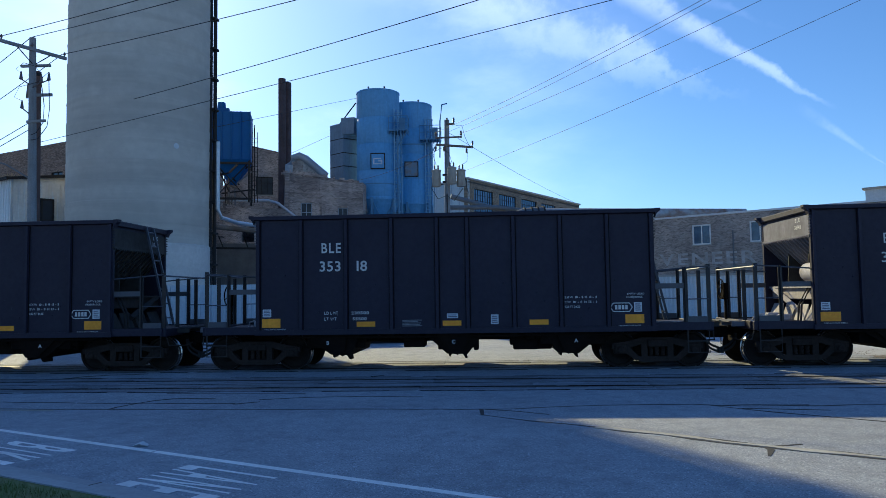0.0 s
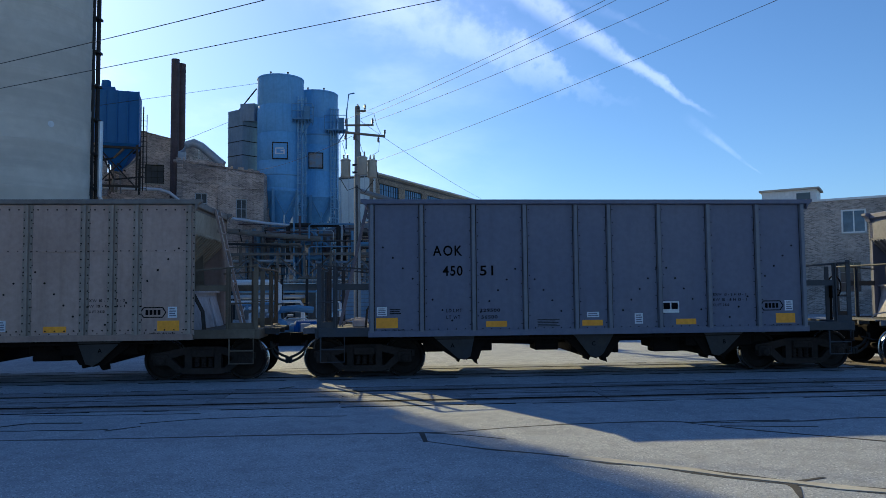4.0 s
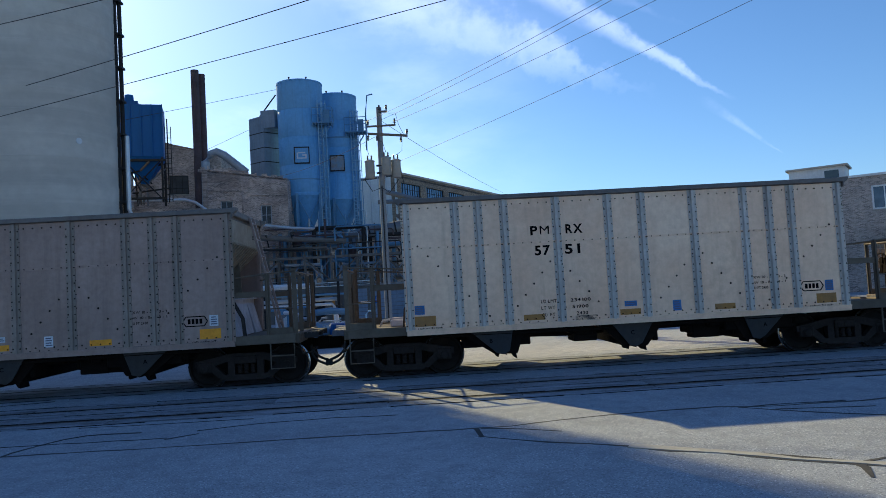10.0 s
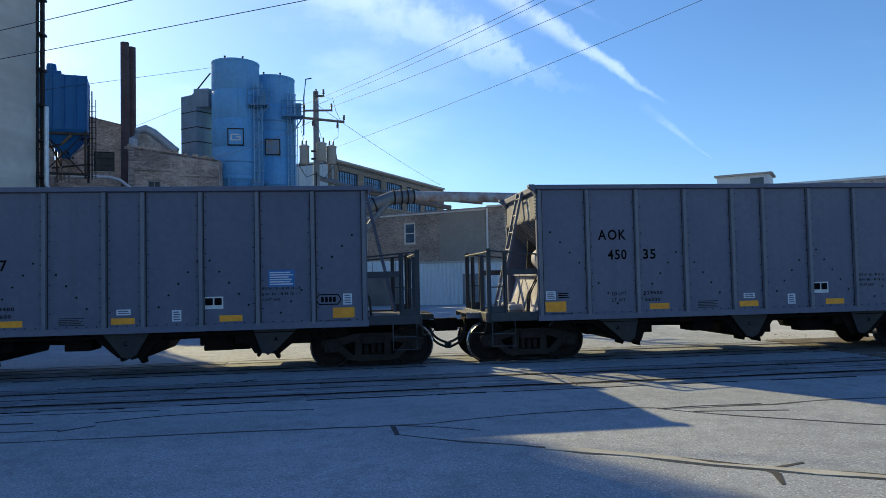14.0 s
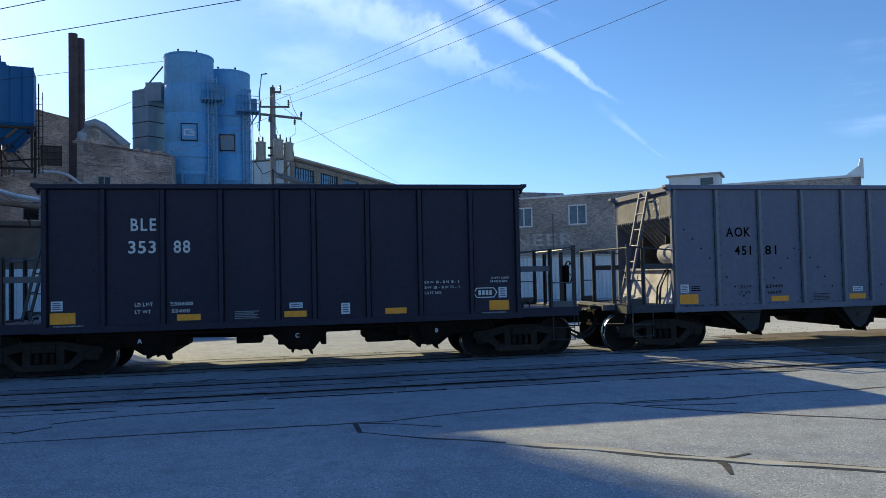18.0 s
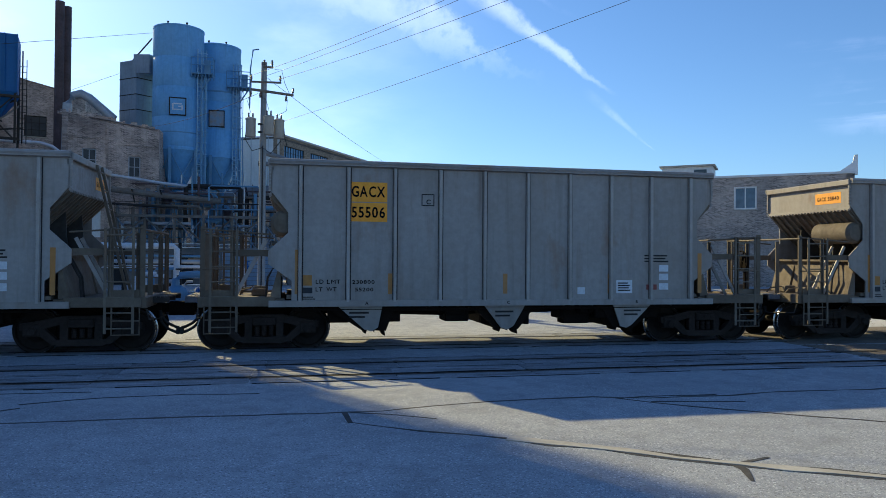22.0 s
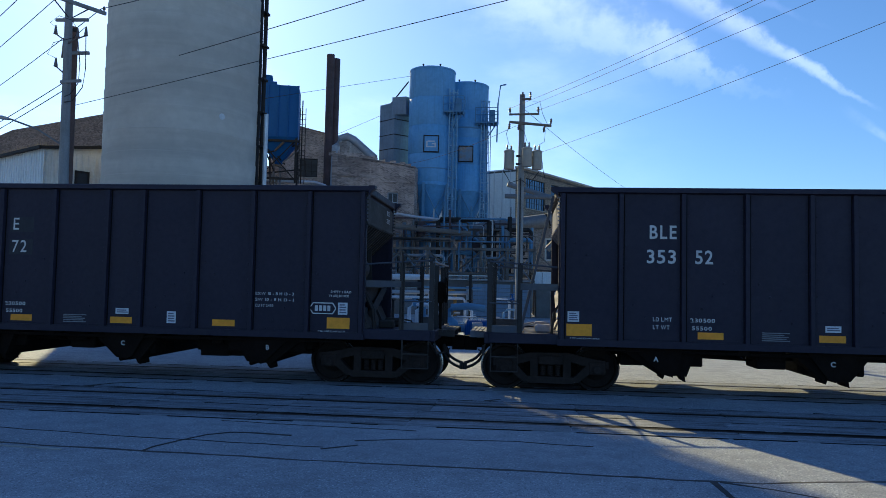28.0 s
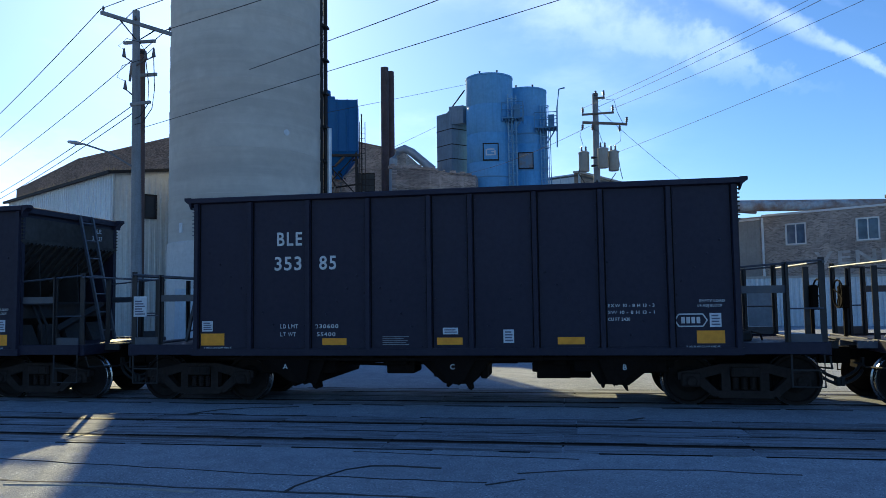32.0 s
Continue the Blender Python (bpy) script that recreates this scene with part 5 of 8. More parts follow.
        part("lagged_pipe", bm, mat, frame_run, smooth=True)
    for k in range(6):
        part("post", box(bmesh.new(), -10.1 + k * 1.15, -9.98 + k * 1.15, 36.35, 36.47, 0, 2.6), "trim_dark", frame_run)
        part("crossbar", box(bmesh.new(), -10.14 + k * 1.15, -9.94 + k * 1.15, 35.9, 36.7, 1.42, 1.48), "trim_dark", frame_run)
    # pale tanks and sheds at the foot
    for x, y, r, z1, mat, label in ((-16.5, 57.5, 0.9, 3.2, "metal_pale", "small white upright steel tank"),):
        bm = bmesh.new()
        lathe(bm, [(r, 0), (r, z1), (0, z1 + 0.5)], "z", 32, (x, y, 0))
        thing("tank", label, "tank", data=finish(bm, "tank", mat, True))
    shed = thing("machine_shed", "low grimy machine shed with a white fascia", "shed")
    part("wall", box(bmesh.new(), -0.9, 4.2, 56.0, 60.0, 0, 2.24, 0.02), "stucco_dark", shed)
    part("fascia", box(bmesh.new(), -1.0, 4.3, 55.9, 60.1, 2.24, 3.25, 0.02), "metal_pale", shed)
    for k in range(6):
        part("fascia_seam", box(bmesh.new(), -0.5 + k * 0.85, -0.46 + k * 0.85, 55.87, 55.9, 2.24, 3.2), "galv_dull", shed)
    part("drip_rail", box(bmesh.new(), -1.05, 4.35, 55.84, 55.9, 2.20, 2.28), "trim_dark", shed)
    garage = thing("garage", "low grey garage with white roller doors", "shed")
    part("wall", box(bmesh.new(), -5.5, -1.2, 55.2, 56.9, 0, 2.5, 0.02), "stucco_dark", garage)
    for x0 in (-5.3, -3.9, -2.5):
        door = part("roller_door", box(bmesh.new(), x0, x0 + 1.2, 55.14, 55.2, 0.05, 2.3), "blue_sheet", garage)
        for k in range(7):
            part("slat", box(bmesh.new(), x0, x0 + 1.2, 55.12, 55.14, 0.35 + k * 0.28, 0.37 + k * 0.28), "steelwork", door)
    part("roof", box(bmesh.new(), -5.7, -1.0, 55.0, 57.0, 2.5, 2.62), "galv_dull", garage)
    tank = thing("pressure_tank", "dull blue horizontal pressure tank on saddles", "tank")
    bm = bmesh.new()
    lathe(bm, [(0, -18.4), (0.5, -18.3), (0.75, -17.9), (0.75, -14.6), (0.5, -14.2), (0, -14.1)], "x", 24, (0, 52.0, 1.5))
    part("vessel", bm, "cyan_dark", tank, smooth=True)
    for x in (-17.4, -15.1):
        part("saddle", box(bmesh.new(), x - 0.12, x + 0.12, 51.4, 52.6, 0, 1.2), "trim_dark", tank)


def build_brick_range():
    """The long low brick building on the right, its windows in a row."""
    root = thing("brick_warehouse", "long two-storey faded brick warehouse with white windows", "building")
    n = Vector((math.sin(radians(37)), math.cos(radians(37)), 0))
    u = Vector((n.y, -n.x, 0))

    def plan(along, back=0.0):
        p = n * (62.2 + back) + u * along
        return (p.x, p.y)
    start = -62.0
    holes = []
    for k, al in enumerate((-29.6, -24.4, -19.55, -14.7, -10.2, -5.75)):
        holes.append((al - start, al + 1.62 - start, 5.93, 7.68))
    narrow = [(-46.35 - start, -45.0 - start, 4.85, 7.15), (-40.6 - start, -39.25 - start, 5.3, 7.45)]
    lower = [(-17.6 - start, -16.2 - start, 1.6, 3.6), (-12.0 - start, -10.4 - start, 1.6, 3.8), (-6.0 - start, -4.6 - start, 1.6, 3.8)]
    w = brick_wall(root, "front_wall", plan(start), plan(2.4), 0, 8.45, 0.5, "brick_grey", holes + narrow + lower)
    for h in holes:
        window(w, *h, "frame_white", "glass_pale", 2, 1, 0.05, 0.12)
    for h in narrow:
        window(w, *h, "frame_white", "glass_pale", 1, 2, 0.10, 0.17)
    for h in lower:
        window(w, *h, "galv_dull", "glass", 3, 3, 0.14, 0.06)
    bm = bmesh.new()
    box(bm, -31.4 - start, 64.4, -0.10, 0.6, 8.4, 8.56)
    box(bm, 0, -31.6 - start, -0.10, 0.6, 8.15, 8.30)
    part("coping", bm, "frame_white", w)
    bm = bmesh.new()
    tube(bm, [(-31.35 - start, -0.12, 0), (-31.35 - start, -0.12, 8.3)], 0.10, 8)
    part("downpipe", bm, "frame_white", w)
    bm = bmesh.new()
    tube(bm, [(-20.9 - start, -0.10, 0), (-20.9 - start, -0.10, 7.0)], 0.05, 6)
    part("downpipe", bm, "galv_dull", w)
    bm = bmesh.new()
    box(bm, -36.5 - start, -31.6 - start, -0.02, 0.0, 3.0, 8.1)
    part("render_patch", bm, "stucco", w, "grey rendered patch of wall")
    # worn painted name on the brick
    me = words_mesh([("VENEER", 0, 0, 1.0, 1.45)], "ghost")
    ob = part("wall_lettering", me, None, w, "ghost of white painted wall lettering")
    ob.matrix_basis = pose(-27.4 - start, -0.006, 4.25)
    brick_wall(root, "end_wall", plan(2.4), plan(2.4, 18), 0, 8.4, 0.5, "brick_grey")
    bm = bmesh.new()
    a, b, c, d = plan(start, 0.5), plan(2.4, 0.5), plan(2.4, 18), plan(start, 18)
    prism(bm, [a, b, c, d], 7.7, 7.9, "z")
    part("roof", bm, "roof", root)
    bm = bmesh.new()
    prism(bm, [(2.6, 8.3), (2.6, 9.75), (2.40, 9.75), (2.28, 9.2), (1.75, 8.8), (1.3, 8.5)][::-1], 0, 0.5)
    ob = part("parapet_step", bm, "frame_white", root, "white painted stepped parapet end")
    ob.matrix_basis = pose(*plan(0), 0, 0, 0, -37)
    # roof house
    hut = thing("roof_hut", "small white hut on the warehouse roof", "hut")
    ob = part("hut_body", box(bmesh.new(), -11.55, -7.55, 3.0, 6.0, 7.8, 9.75), "metal_pale", hut)
    ob.matrix_basis = pose(*(n * 62.2).xy, 0, 0, 0, -37)
    bm = bmesh.new()
    box(bm, -11.75, -7.35, 2.8, 6.2, 9.75, 9.9)
    part("hut_roof", bm, "coping", hut).matrix_basis = ob.matrix_basis
    bm = bmesh.new()
    box(bm, -9.0, -8.0, 2.96, 3.05, 8.9, 9.5)
    part("hut_window", bm, "glass", hut).matrix_basis = ob.matrix_basis
    # white lean-to in front
    lean = thing("metal_shed", "low white metal-clad shed before the brick wall", "shed")
    prof = []
    x = 0.0
    while x < 21.0:
        prof += [(x, 0.0), (x + 0.12, 0.0), (x + 0.16, -0.05), (x + 0.24, -0.05)]
        x += 0.28
    bm = bmesh.new()
    prism(bm, prof + [(21.2, 0.2), (0.0, 0.2)], 0, 3.0, "z")
    part("cladding", bm, "metal_pale", lean).matrix_basis = pose(3.4, 55.5, 0, 0, 0, -14)
    bm = bmesh.new()
    box(bm, 0, 21.2, 0.2, 7.0, 2.85, 3.05)
    box(bm, 0, 21.2, -0.1, 0.25, 3.0, 3.14)
    part("shed_roof", bm, "coping", lean).matrix_basis = pose(3.4, 55.5, 0, 0, 0, -14)
    bm = bmesh.new()
    box(bm, 4.4, 6.0, -0.10, 0.02, 0, 2.2)
    part("shed_door", bm, "galv_dull", lean).matrix_basis = pose(3.4, 55.5, 0, 0, 0, -14)


def build_long_range():
    root = thing("factory_range", "long cream brick factory with rows of steel windows", "building")
    a, c = Vector((-2.17, 85.95)), Vector((14.6, 114.5))
    long = (c - a).length
    holes = []
    for k in range(5):
        x = 1.5 + k * 6.1
        holes.append((x, x + 4.6, 11.3, 14.75))
        holes.append((x, x + 4.6, 6.0, 9.4))
    w = brick_wall(root, "front_wall", a, c, 0, 15.7, 0.5, "brick_long", holes)
    for h in holes:
        window(w, *h, "trim_dark", "glass_blue", 8, 5, 0.15, 0.06)
    bm = bmesh.new()
    box(bm, -0.1, long + 0.3, -0.15, 0.6, 15.7, 15.92)
    part("coping", bm, "coping", w)
    d = (c - a).normalized()
    side = Vector((-d.y, d.x))
    brick_wall(root, "end_wall", c, c + side * 16, 0, 15.7, 0.5, "brick_long")
    pale = brick_wall(root, "end_wall", a + side * 16 + d * 0.02, a + d * 0.02, 0, 15.65, 0.5, "metal_pale")
    tagged(pale, "pale sheet-metal end wall")
    for k in range(5):
        bm = bmesh.new()
        box(bm, 16 - 1.2 - k * 1.1, 16 - 1.12 - k * 1.1, -0.03, 0.0, 0, 15.6)
        part("seam", bm, "galv", pale)
    bm = bmesh.new()
    prism(bm, [tuple(p) for p in (a, c, c + side * 16, a + side * 16)], 15.3, 15.5, "z")
    part("roof", bm, "roof", root)


def corrugated(bm, long, z0, z1, step=0.30, deep=0.05):
    prof, x = [], 0.0
    while x < long:
        prof += [(x, 0.0), (x + step * 0.45, 0.0), (x + step * 0.55, -deep), (x + step * 0.9, -deep)]
        x += step
    prism(bm, prof + [(long + 0.05, 0.15), (0.0, 0.15)], z0, z1, "z")


def build_left_yard():
    shed = thing("metal_warehouse", "cream corrugated-metal warehouse with a dark window", "building")
    a = (-29.1, 42.5)
    d = Vector((13.5, -8.6)).normalized()
    far = (a[0] - d.x * 17.4, a[1] - d.y * 17.4)
    turn = math.degrees(math.atan2(d.y, d.x))
    bm = bmesh.new()
    corrugated(bm, 17.4, 0, 9.4, 0.34)
    part("long_wall", bm, "metal_pale", shed).matrix_basis = pose(*far, 0, 0, 0, turn)
    bm = bmesh.new()
    corrugated(bm, 14, 0, 9.4, 0.34, 0.035)
    wall = part("gable_wall", bm, "metal_wall", shed)
    wall.matrix_basis = pose(*a, 0, 0, 0, turn + 90)
    bm = bmesh.new()
    prism(bm, [(0.0, 9.4), (14.0, 9.4), (7.0, 10.47)], 0.0, 0.12)
    part("gable_top", bm, "metal_wall", wall)
    bm = bmesh.new()
    prism(bm, [(-0.3, 9.32), (7.0, 10.44), (14.3, 9.32), (14.3, 9.50), (7.0, 10.64), (-0.3, 9.50)], -0.30, -0.24)
    part("barge_board", bm, "trim_dark", wall)
    bm = bmesh.new()
    for b in ((1.8, 1.92, 6.95, 8.4), (2.5, 2.62, 6.95, 8.4), (1.8, 2.62, 6.95, 7.07), (1.8, 2.62, 8.28, 8.4)):
        box(bm, b[0], b[1], -0.12, 0.05, b[2], b[3])
    part("window_frame", bm, "trim_dark", wall)
    part("window_glass", box(bmesh.new(), 1.9, 2.52, -0.07, 0.03, 7.0, 8.3), "glass", wall)
    bm = bmesh.new()
    prism(bm, [(-0.3, 9.36), (7.0, 10.49), (14.3, 9.36), (14.3, 9.48), (7.0, 10.62), (-0.3, 9.48)], -17.6, 0.25, "x")
    part("roof", bm, "roof", shed).matrix_basis = pose(*a, 0, 0, 0, turn)
    bm = bmesh.new()
    box(bm, -17.6, 0.3, -0.35, -0.2, 9.36, 9.52)
    part("gutter", bm, "trim_dark", shed).matrix_basis = pose(*a, 0, 0, 0, turn)
    rnd = random.Random(9)
    bm = bmesh.new()
    for k in range(1500):
        x, y = -rnd.random() * 17, rnd.uniform(-0.15, 1.2)
        h, s = rnd.uniform(0.12, 0.5), rnd.uniform(-0.2, 0.2)
        quads(bm, [(x - 0.03, y, 9.48), (x + 0.03, y, 9.48), (x + s, y + rnd.uniform(-0.2, 0.2), 9.48 + h)], [(0, 1, 2)])
    weeds = thing("roof_weeds", "dry brown weeds along the roof edge", "weeds", kind="stuff", data=finish(bm, "roof_weeds", "weeds"))
    weeds.matrix_basis = pose(*a, 0, 0, 0, turn)
    # brick block behind
    b = thing("brick_works", "dark brick works building with a sloping roofline", "building")
    w = brick_wall(b, "wall", (-48.03, 65.04), (-30.0, 58.0), 0, 15, 0.5, "brick_dark", [(10.5, 12.0, 11.2, 13.2)], (15.45, 16.0))
    window(w, 10.5, 12.0, 11.2, 13.2, "trim_dark", "glass", 2, 3)
    brick_wall(b, "wall", (-57.53, 68.75), (-48.03, 65.04), 0, 15, 0.5, "brick_dark", (), (13.5, 15.45))
    brick_wall(b, "wall", (-52.5, 82.0), (-57.53, 68.75), 0, 13.4, 0.5, "brick_dark")
    brick_wall(b, "wall", (-30.0, 58.0), (-26.0, 70.0), 0, 16.0, 0.5, "brick")
    bm = bmesh.new()
    prism(bm, [(-57.2, 69.1), (-30.2, 58.4), (-26.3, 70), (-52, 82)], 12.0, 12.2, "z")
    part("roof", bm, "roof", b)
    # white corrugated fence by the silo's foot
    fence = thing("corrugated_fence", "white corrugated-metal fence before the silo", "fence")
    for x, y, turn2, n in ((-21.5, 36.2, 8, 8), (-13.6, 37.4, 8, 3)):
        for k in range(n):
            bm = bmesh.new()
            corrugated(bm, 1.0, 0, 2.62, 0.25, 0.04)
            part("fence_panel", bm, "metal_pale", fence).matrix_basis = pose(x, y, 0, 0, 0, turn2) @ pose(k * 1.03, 0, 0)


build_silo()
build_dust_collector()
build_stacks()
build_blue_silos()
build_boiler_house()
build_pipework()
build_brick_range()
build_long_range()
build_left_yard()

# ---- poles and wires ----
def build_poles():
    p = thing("utility_pole", "wooden utility pole carrying three grey transformers", "utility pole", pose(-2.14, 40.8, 0))
    bm = bmesh.new()
    tube(bm, [(0, 0, 0), (0, 0, 6), (0.03, 0, 11.87)], 0.19, 12, 0.14)
    part("shaft", bm, "wood_grey", p, smooth=True)
    for x0, x1, z, dip, thick in ((-0.63, 0.89, 10.83, -1.0, 0.045), (-0.62, 1.51, 10.38, 5.5, 0.06), (0.0, 0.48, 11.6, 0.0, 0.05)):
        bm = bmesh.new()
        box(bm, x0, x1, -0.20, -0.10, -thick, thick, 0.01)
        arm = part("crossarm", bm, "wood", p)
        arm.matrix_basis = pose(0, 0, z, 0, dip, 0)
        for x in ((x0 + 0.05, x1 - 0.05) if z > 10.5 else (x0 + 0.03, x0 + 0.5, x1 - 0.35, x1 - 0.05)):
            bm = bmesh.new()
            hang = -1 if z < 10.5 and x < x1 - 0.1 else 1
            lathe(bm, [(0.0, thick * hang), (0.03, thick * hang), (0.03, 0.10 * hang), (0.07, 0.13 * hang), (0.04, 0.19 * hang), (0.07, 0.23 * hang), (0.04, 0.29 * hang), (0.06, 0.33 * hang), (0, 0.38 * hang)], "z", 10, (x, -0.15, 0))
            part("insulator", bm, "ceramic", arm)
    for x, y, z in ((-0.59, -0.2, 8.02), (0.30, -0.42, 8.12), (0.80, -0.2, 8.0)):
        bm = bmesh.new()
        lathe(bm, [(0, z - 0.03), (0.23, z), (0.25, z + 0.04), (0.25, z + 0.85), (0.27, z + 0.87), (0.27, z + 0.93), (0.12, z + 1.0), (0, z + 1.0)], "z", 20, (x, y, 0))
        drum = part("transformer", bm, "drum", p, "rust-streaked cream transformer drum", True)
        for dx in (-0.1, 0.1):
            bm = bmesh.new()
            lathe(bm, [(0.03, z + 0.96), (0.05, z + 1.05), (0.035, z + 1.12), (0.05, z + 1.18), (0, z + 1.26)], "z", 8, (x + dx, y, 0))
            part("bushing", bm, "ceramic", drum)
    for pts, rr in (([(-0.25, -0.1, 8.7), (0.55, -0.1, 8.7)], 0.06), ([(-0.25, -0.1, 8.3), (0.55, -0.1, 8.3)], 0.06), ([(-0.6, -0.2, 9.25), (-0.75, -0.3, 9.8), (-0.62, -0.15, 10.2)], 0.012),
                    ([(0.3, -0.42, 9.35), (0.15, -0.3, 9.9), (-0.1, -0.15, 10.1)], 0.012), ([(0.8, -0.2, 9.2), (1.15, -0.3, 9.4), (1.2, -0.15, 10.0)], 0.012),
                    ([(-0.75, -0.2, 8.8), (-0.85, -0.3, 7.9), (-0.5, -0.4, 7.3), (0.0, -0.3, 7.5), (0.4, -0.3, 7.2), (0.9, -0.2, 7.9)], 0.022), ([(1.0, -0.2, 8.9), (1.1, -0.3, 8.0), (1.2, -0.2, 7.6)], 0.018),
                    ([(1.3, -0.15, 10.3), (1.05, -0.15, 10.85), (0.9, -0.15, 11.5), (0.55, -0.15, 11.5)], 0.012), ([(0.0, -0.2, 7.6), (0.0, -0.2, 0.0)], 0.035)):
        bm = bmesh.new()
        tube(bm, pts, rr, 5)
        part("lead" if rr < 0.05 else "bracket", bm, "wire", p)
    q = thing("utility_pole", "tall weathered utility pole with a cross-arm and street lamp", "utility pole", pose(-22.18, 33.9, 0))
    bm = bmesh.new()
    tube(bm, [(0.25, 0, 0), (0.12, 0, 8), (0, 0, 14.9)], 0.24, 12, 0.15)
    part("shaft", bm, "wood_grey", q, smooth=True)
    bm = bmesh.new()
    box(bm, -1.65, 1.65, -0.2, -0.08, 14.2, 14.36, 0.01)
    arm = part("crossarm", bm, "wood_grey", q)
    arm.rotation_euler = (0, 0, radians(62))
    bm = bmesh.new()
    tube(bm, [(-0.8, -0.14, 14.2), (0, -0.14, 13.5), (0.8, -0.14, 14.2)], 0.03, 5)
    part("arm_brace", bm, "trim_dark", arm)
    for x in (-1.55, -0.1, 1.55):
        bm = bmesh.new()
        lathe(bm, [(0.03, 14.34), (0.03, 14.42), (0.07, 14.46), (0.05, 14.54), (0, 14.62)], "z", 10, (x, -0.14, 0))
        part("insulator", bm, "ceramic", arm)
    for x0, x1, y0, y1, z in ((-0.7, 0.8, 0.16, 0.28, 13.5), (-0.1, 0.95, -0.2, -0.1, 10.6)):
        bm = bmesh.new()
        box(bm, x0, x1, y0, y1, z, z + 0.13, 0.01)
        part("crossarm", bm, "wood_grey", q).rotation_euler = (0, 0, radians(2 if z > 13 else -8))
    bm = bmesh.new()
    box(bm, -0.9, 0.7, -0.1, 0.02, 13.2, 13.32, 0.01)
    part("crossarm", bm, "wood_grey", q).rotation_euler = (0, radians(-12), radians(-54))
    for x, z in ((0.62, 12.55), (1.0, 12.65), (-0.42, 12.75), (-0.34, 11.3)):
        bm = bmesh.new()
        lathe(bm, [(0, z), (0.09, z + 0.04), (0.07, z + 0.15), (0.05, z + 0.3), (0.03, z + 0.42), (0, z + 0.45)], "z", 10, (x, -0.2, 0))
        tube(bm, [(x, -0.2, z + 0.05), (0, -0.1, z - 0.25)], 0.03, 5)
        part("cutout", bm, "ceramic", q)
    bm = bmesh.new()
    tube(bm, [(0.62, -0.2, 12.6), (0.85, -0.3, 11.4), (0.75, -0.2, 10.6), (0.4, -0.2, 10.1), (0.15, -0.2, 10.0)], 0.02, 5)
    tube(bm, [(1.0, -0.2, 12.7), (1.12, -0.3, 11.2), (0.95, -0.2, 10.4), (0.5, -0.2, 9.8), (0.15, -0.2, 9.75)], 0.02, 5)
    tube(bm, [(-0.42, -0.2, 13.1), (-0.7, -0.2, 13.3), (-0.3, -0.2, 13.6), (0.3, -0.2, 13.4), (0.62, -0.2, 12.95)], 0.014, 5)
    tube(bm, [(-0.34, -0.2, 11.7), (-0.75, -0.2, 11.9), (-0.5, -0.2, 12.4), (0.4, -0.2, 12.6), (1.0, -0.2, 13.1)], 0.014, 5)
    part("leads", bm, "wire", q)
    bm = bmesh.new()
    tube(bm, [(0.1, -0.1, 7.85), (-0.85, -0.5, 8.5), (-1.75, -1.0, 8.82)], 0.04, 7)
    lamp = part("lamp_arm", bm, "galv_dull", q)
    bm = bmesh.new()
    lathe(bm, [(0, -0.34), (0.1, -0.28), (0.15, 0.0), (0.11, 0.24), (0, 0.32)], "x", 12)
    for v in bm.verts:
        v.co.z = v.co.z * 0.6 + 0.02
    head = part("lamp_head", bm, "galv", lamp, smooth=True)
    head.matrix_basis = pose(-2.0, -1.13, 8.83, 0, 6, 28)
    r = thing("pole_stub", "dark brown wooden pole beside the tall pole", "utility pole", pose(-22.62, 35.0, 0))
    bm = bmesh.new()
    tube(bm, [(0.1, 0, 0), (0, 0, 13.55)], 0.21, 12, 0.19)
    part("shaft", bm, "wood_dark", r, smooth=True)
    bm = bmesh.new()
    box(bm, -0.1, 0.95, -0.28, -0.18, 12.2, 12.35, 0.01)
    part("crossarm", bm, "wood_grey", r)
    bm = bmesh.new()
    lathe(bm, [(0.20, 13.3), (0.215, 13.32), (0.215, 13.45), (0.20, 13.47)], "z", 12)
    part("cap_band", bm, "trim_dark", r)
    # far pole to the left
    f = thing("utility_pole", "far small wooden utility pole with a cross-arm", "utility pole", pose(-63.6, 59.6, 0))
    bm = bmesh.new()
    tube(bm, [(0, 0, 0), (0, 0, 12.0)], 0.2, 8, 0.14)
    box(bm, -1.6, 1.6, -0.1, 0.1, 10.9, 11.1)
    part("shaft", bm, "wood", f)


def wire(a, c, sag, r=0.018, n=24):
    a, c = Vector(a), Vector(c)
    pts = [a + (c - a) * u - Vector((0, 0, sag * 4 * u * (1 - u))) for u in (k / n for k in range(n + 1))]
    bm = bmesh.new()
    tube(bm, pts, r, 5)
    thing("overhead_wire", "thin black overhead wire between poles", "wire", group="overhead wires", data=finish(bm, "overhead_wire", "wire"))


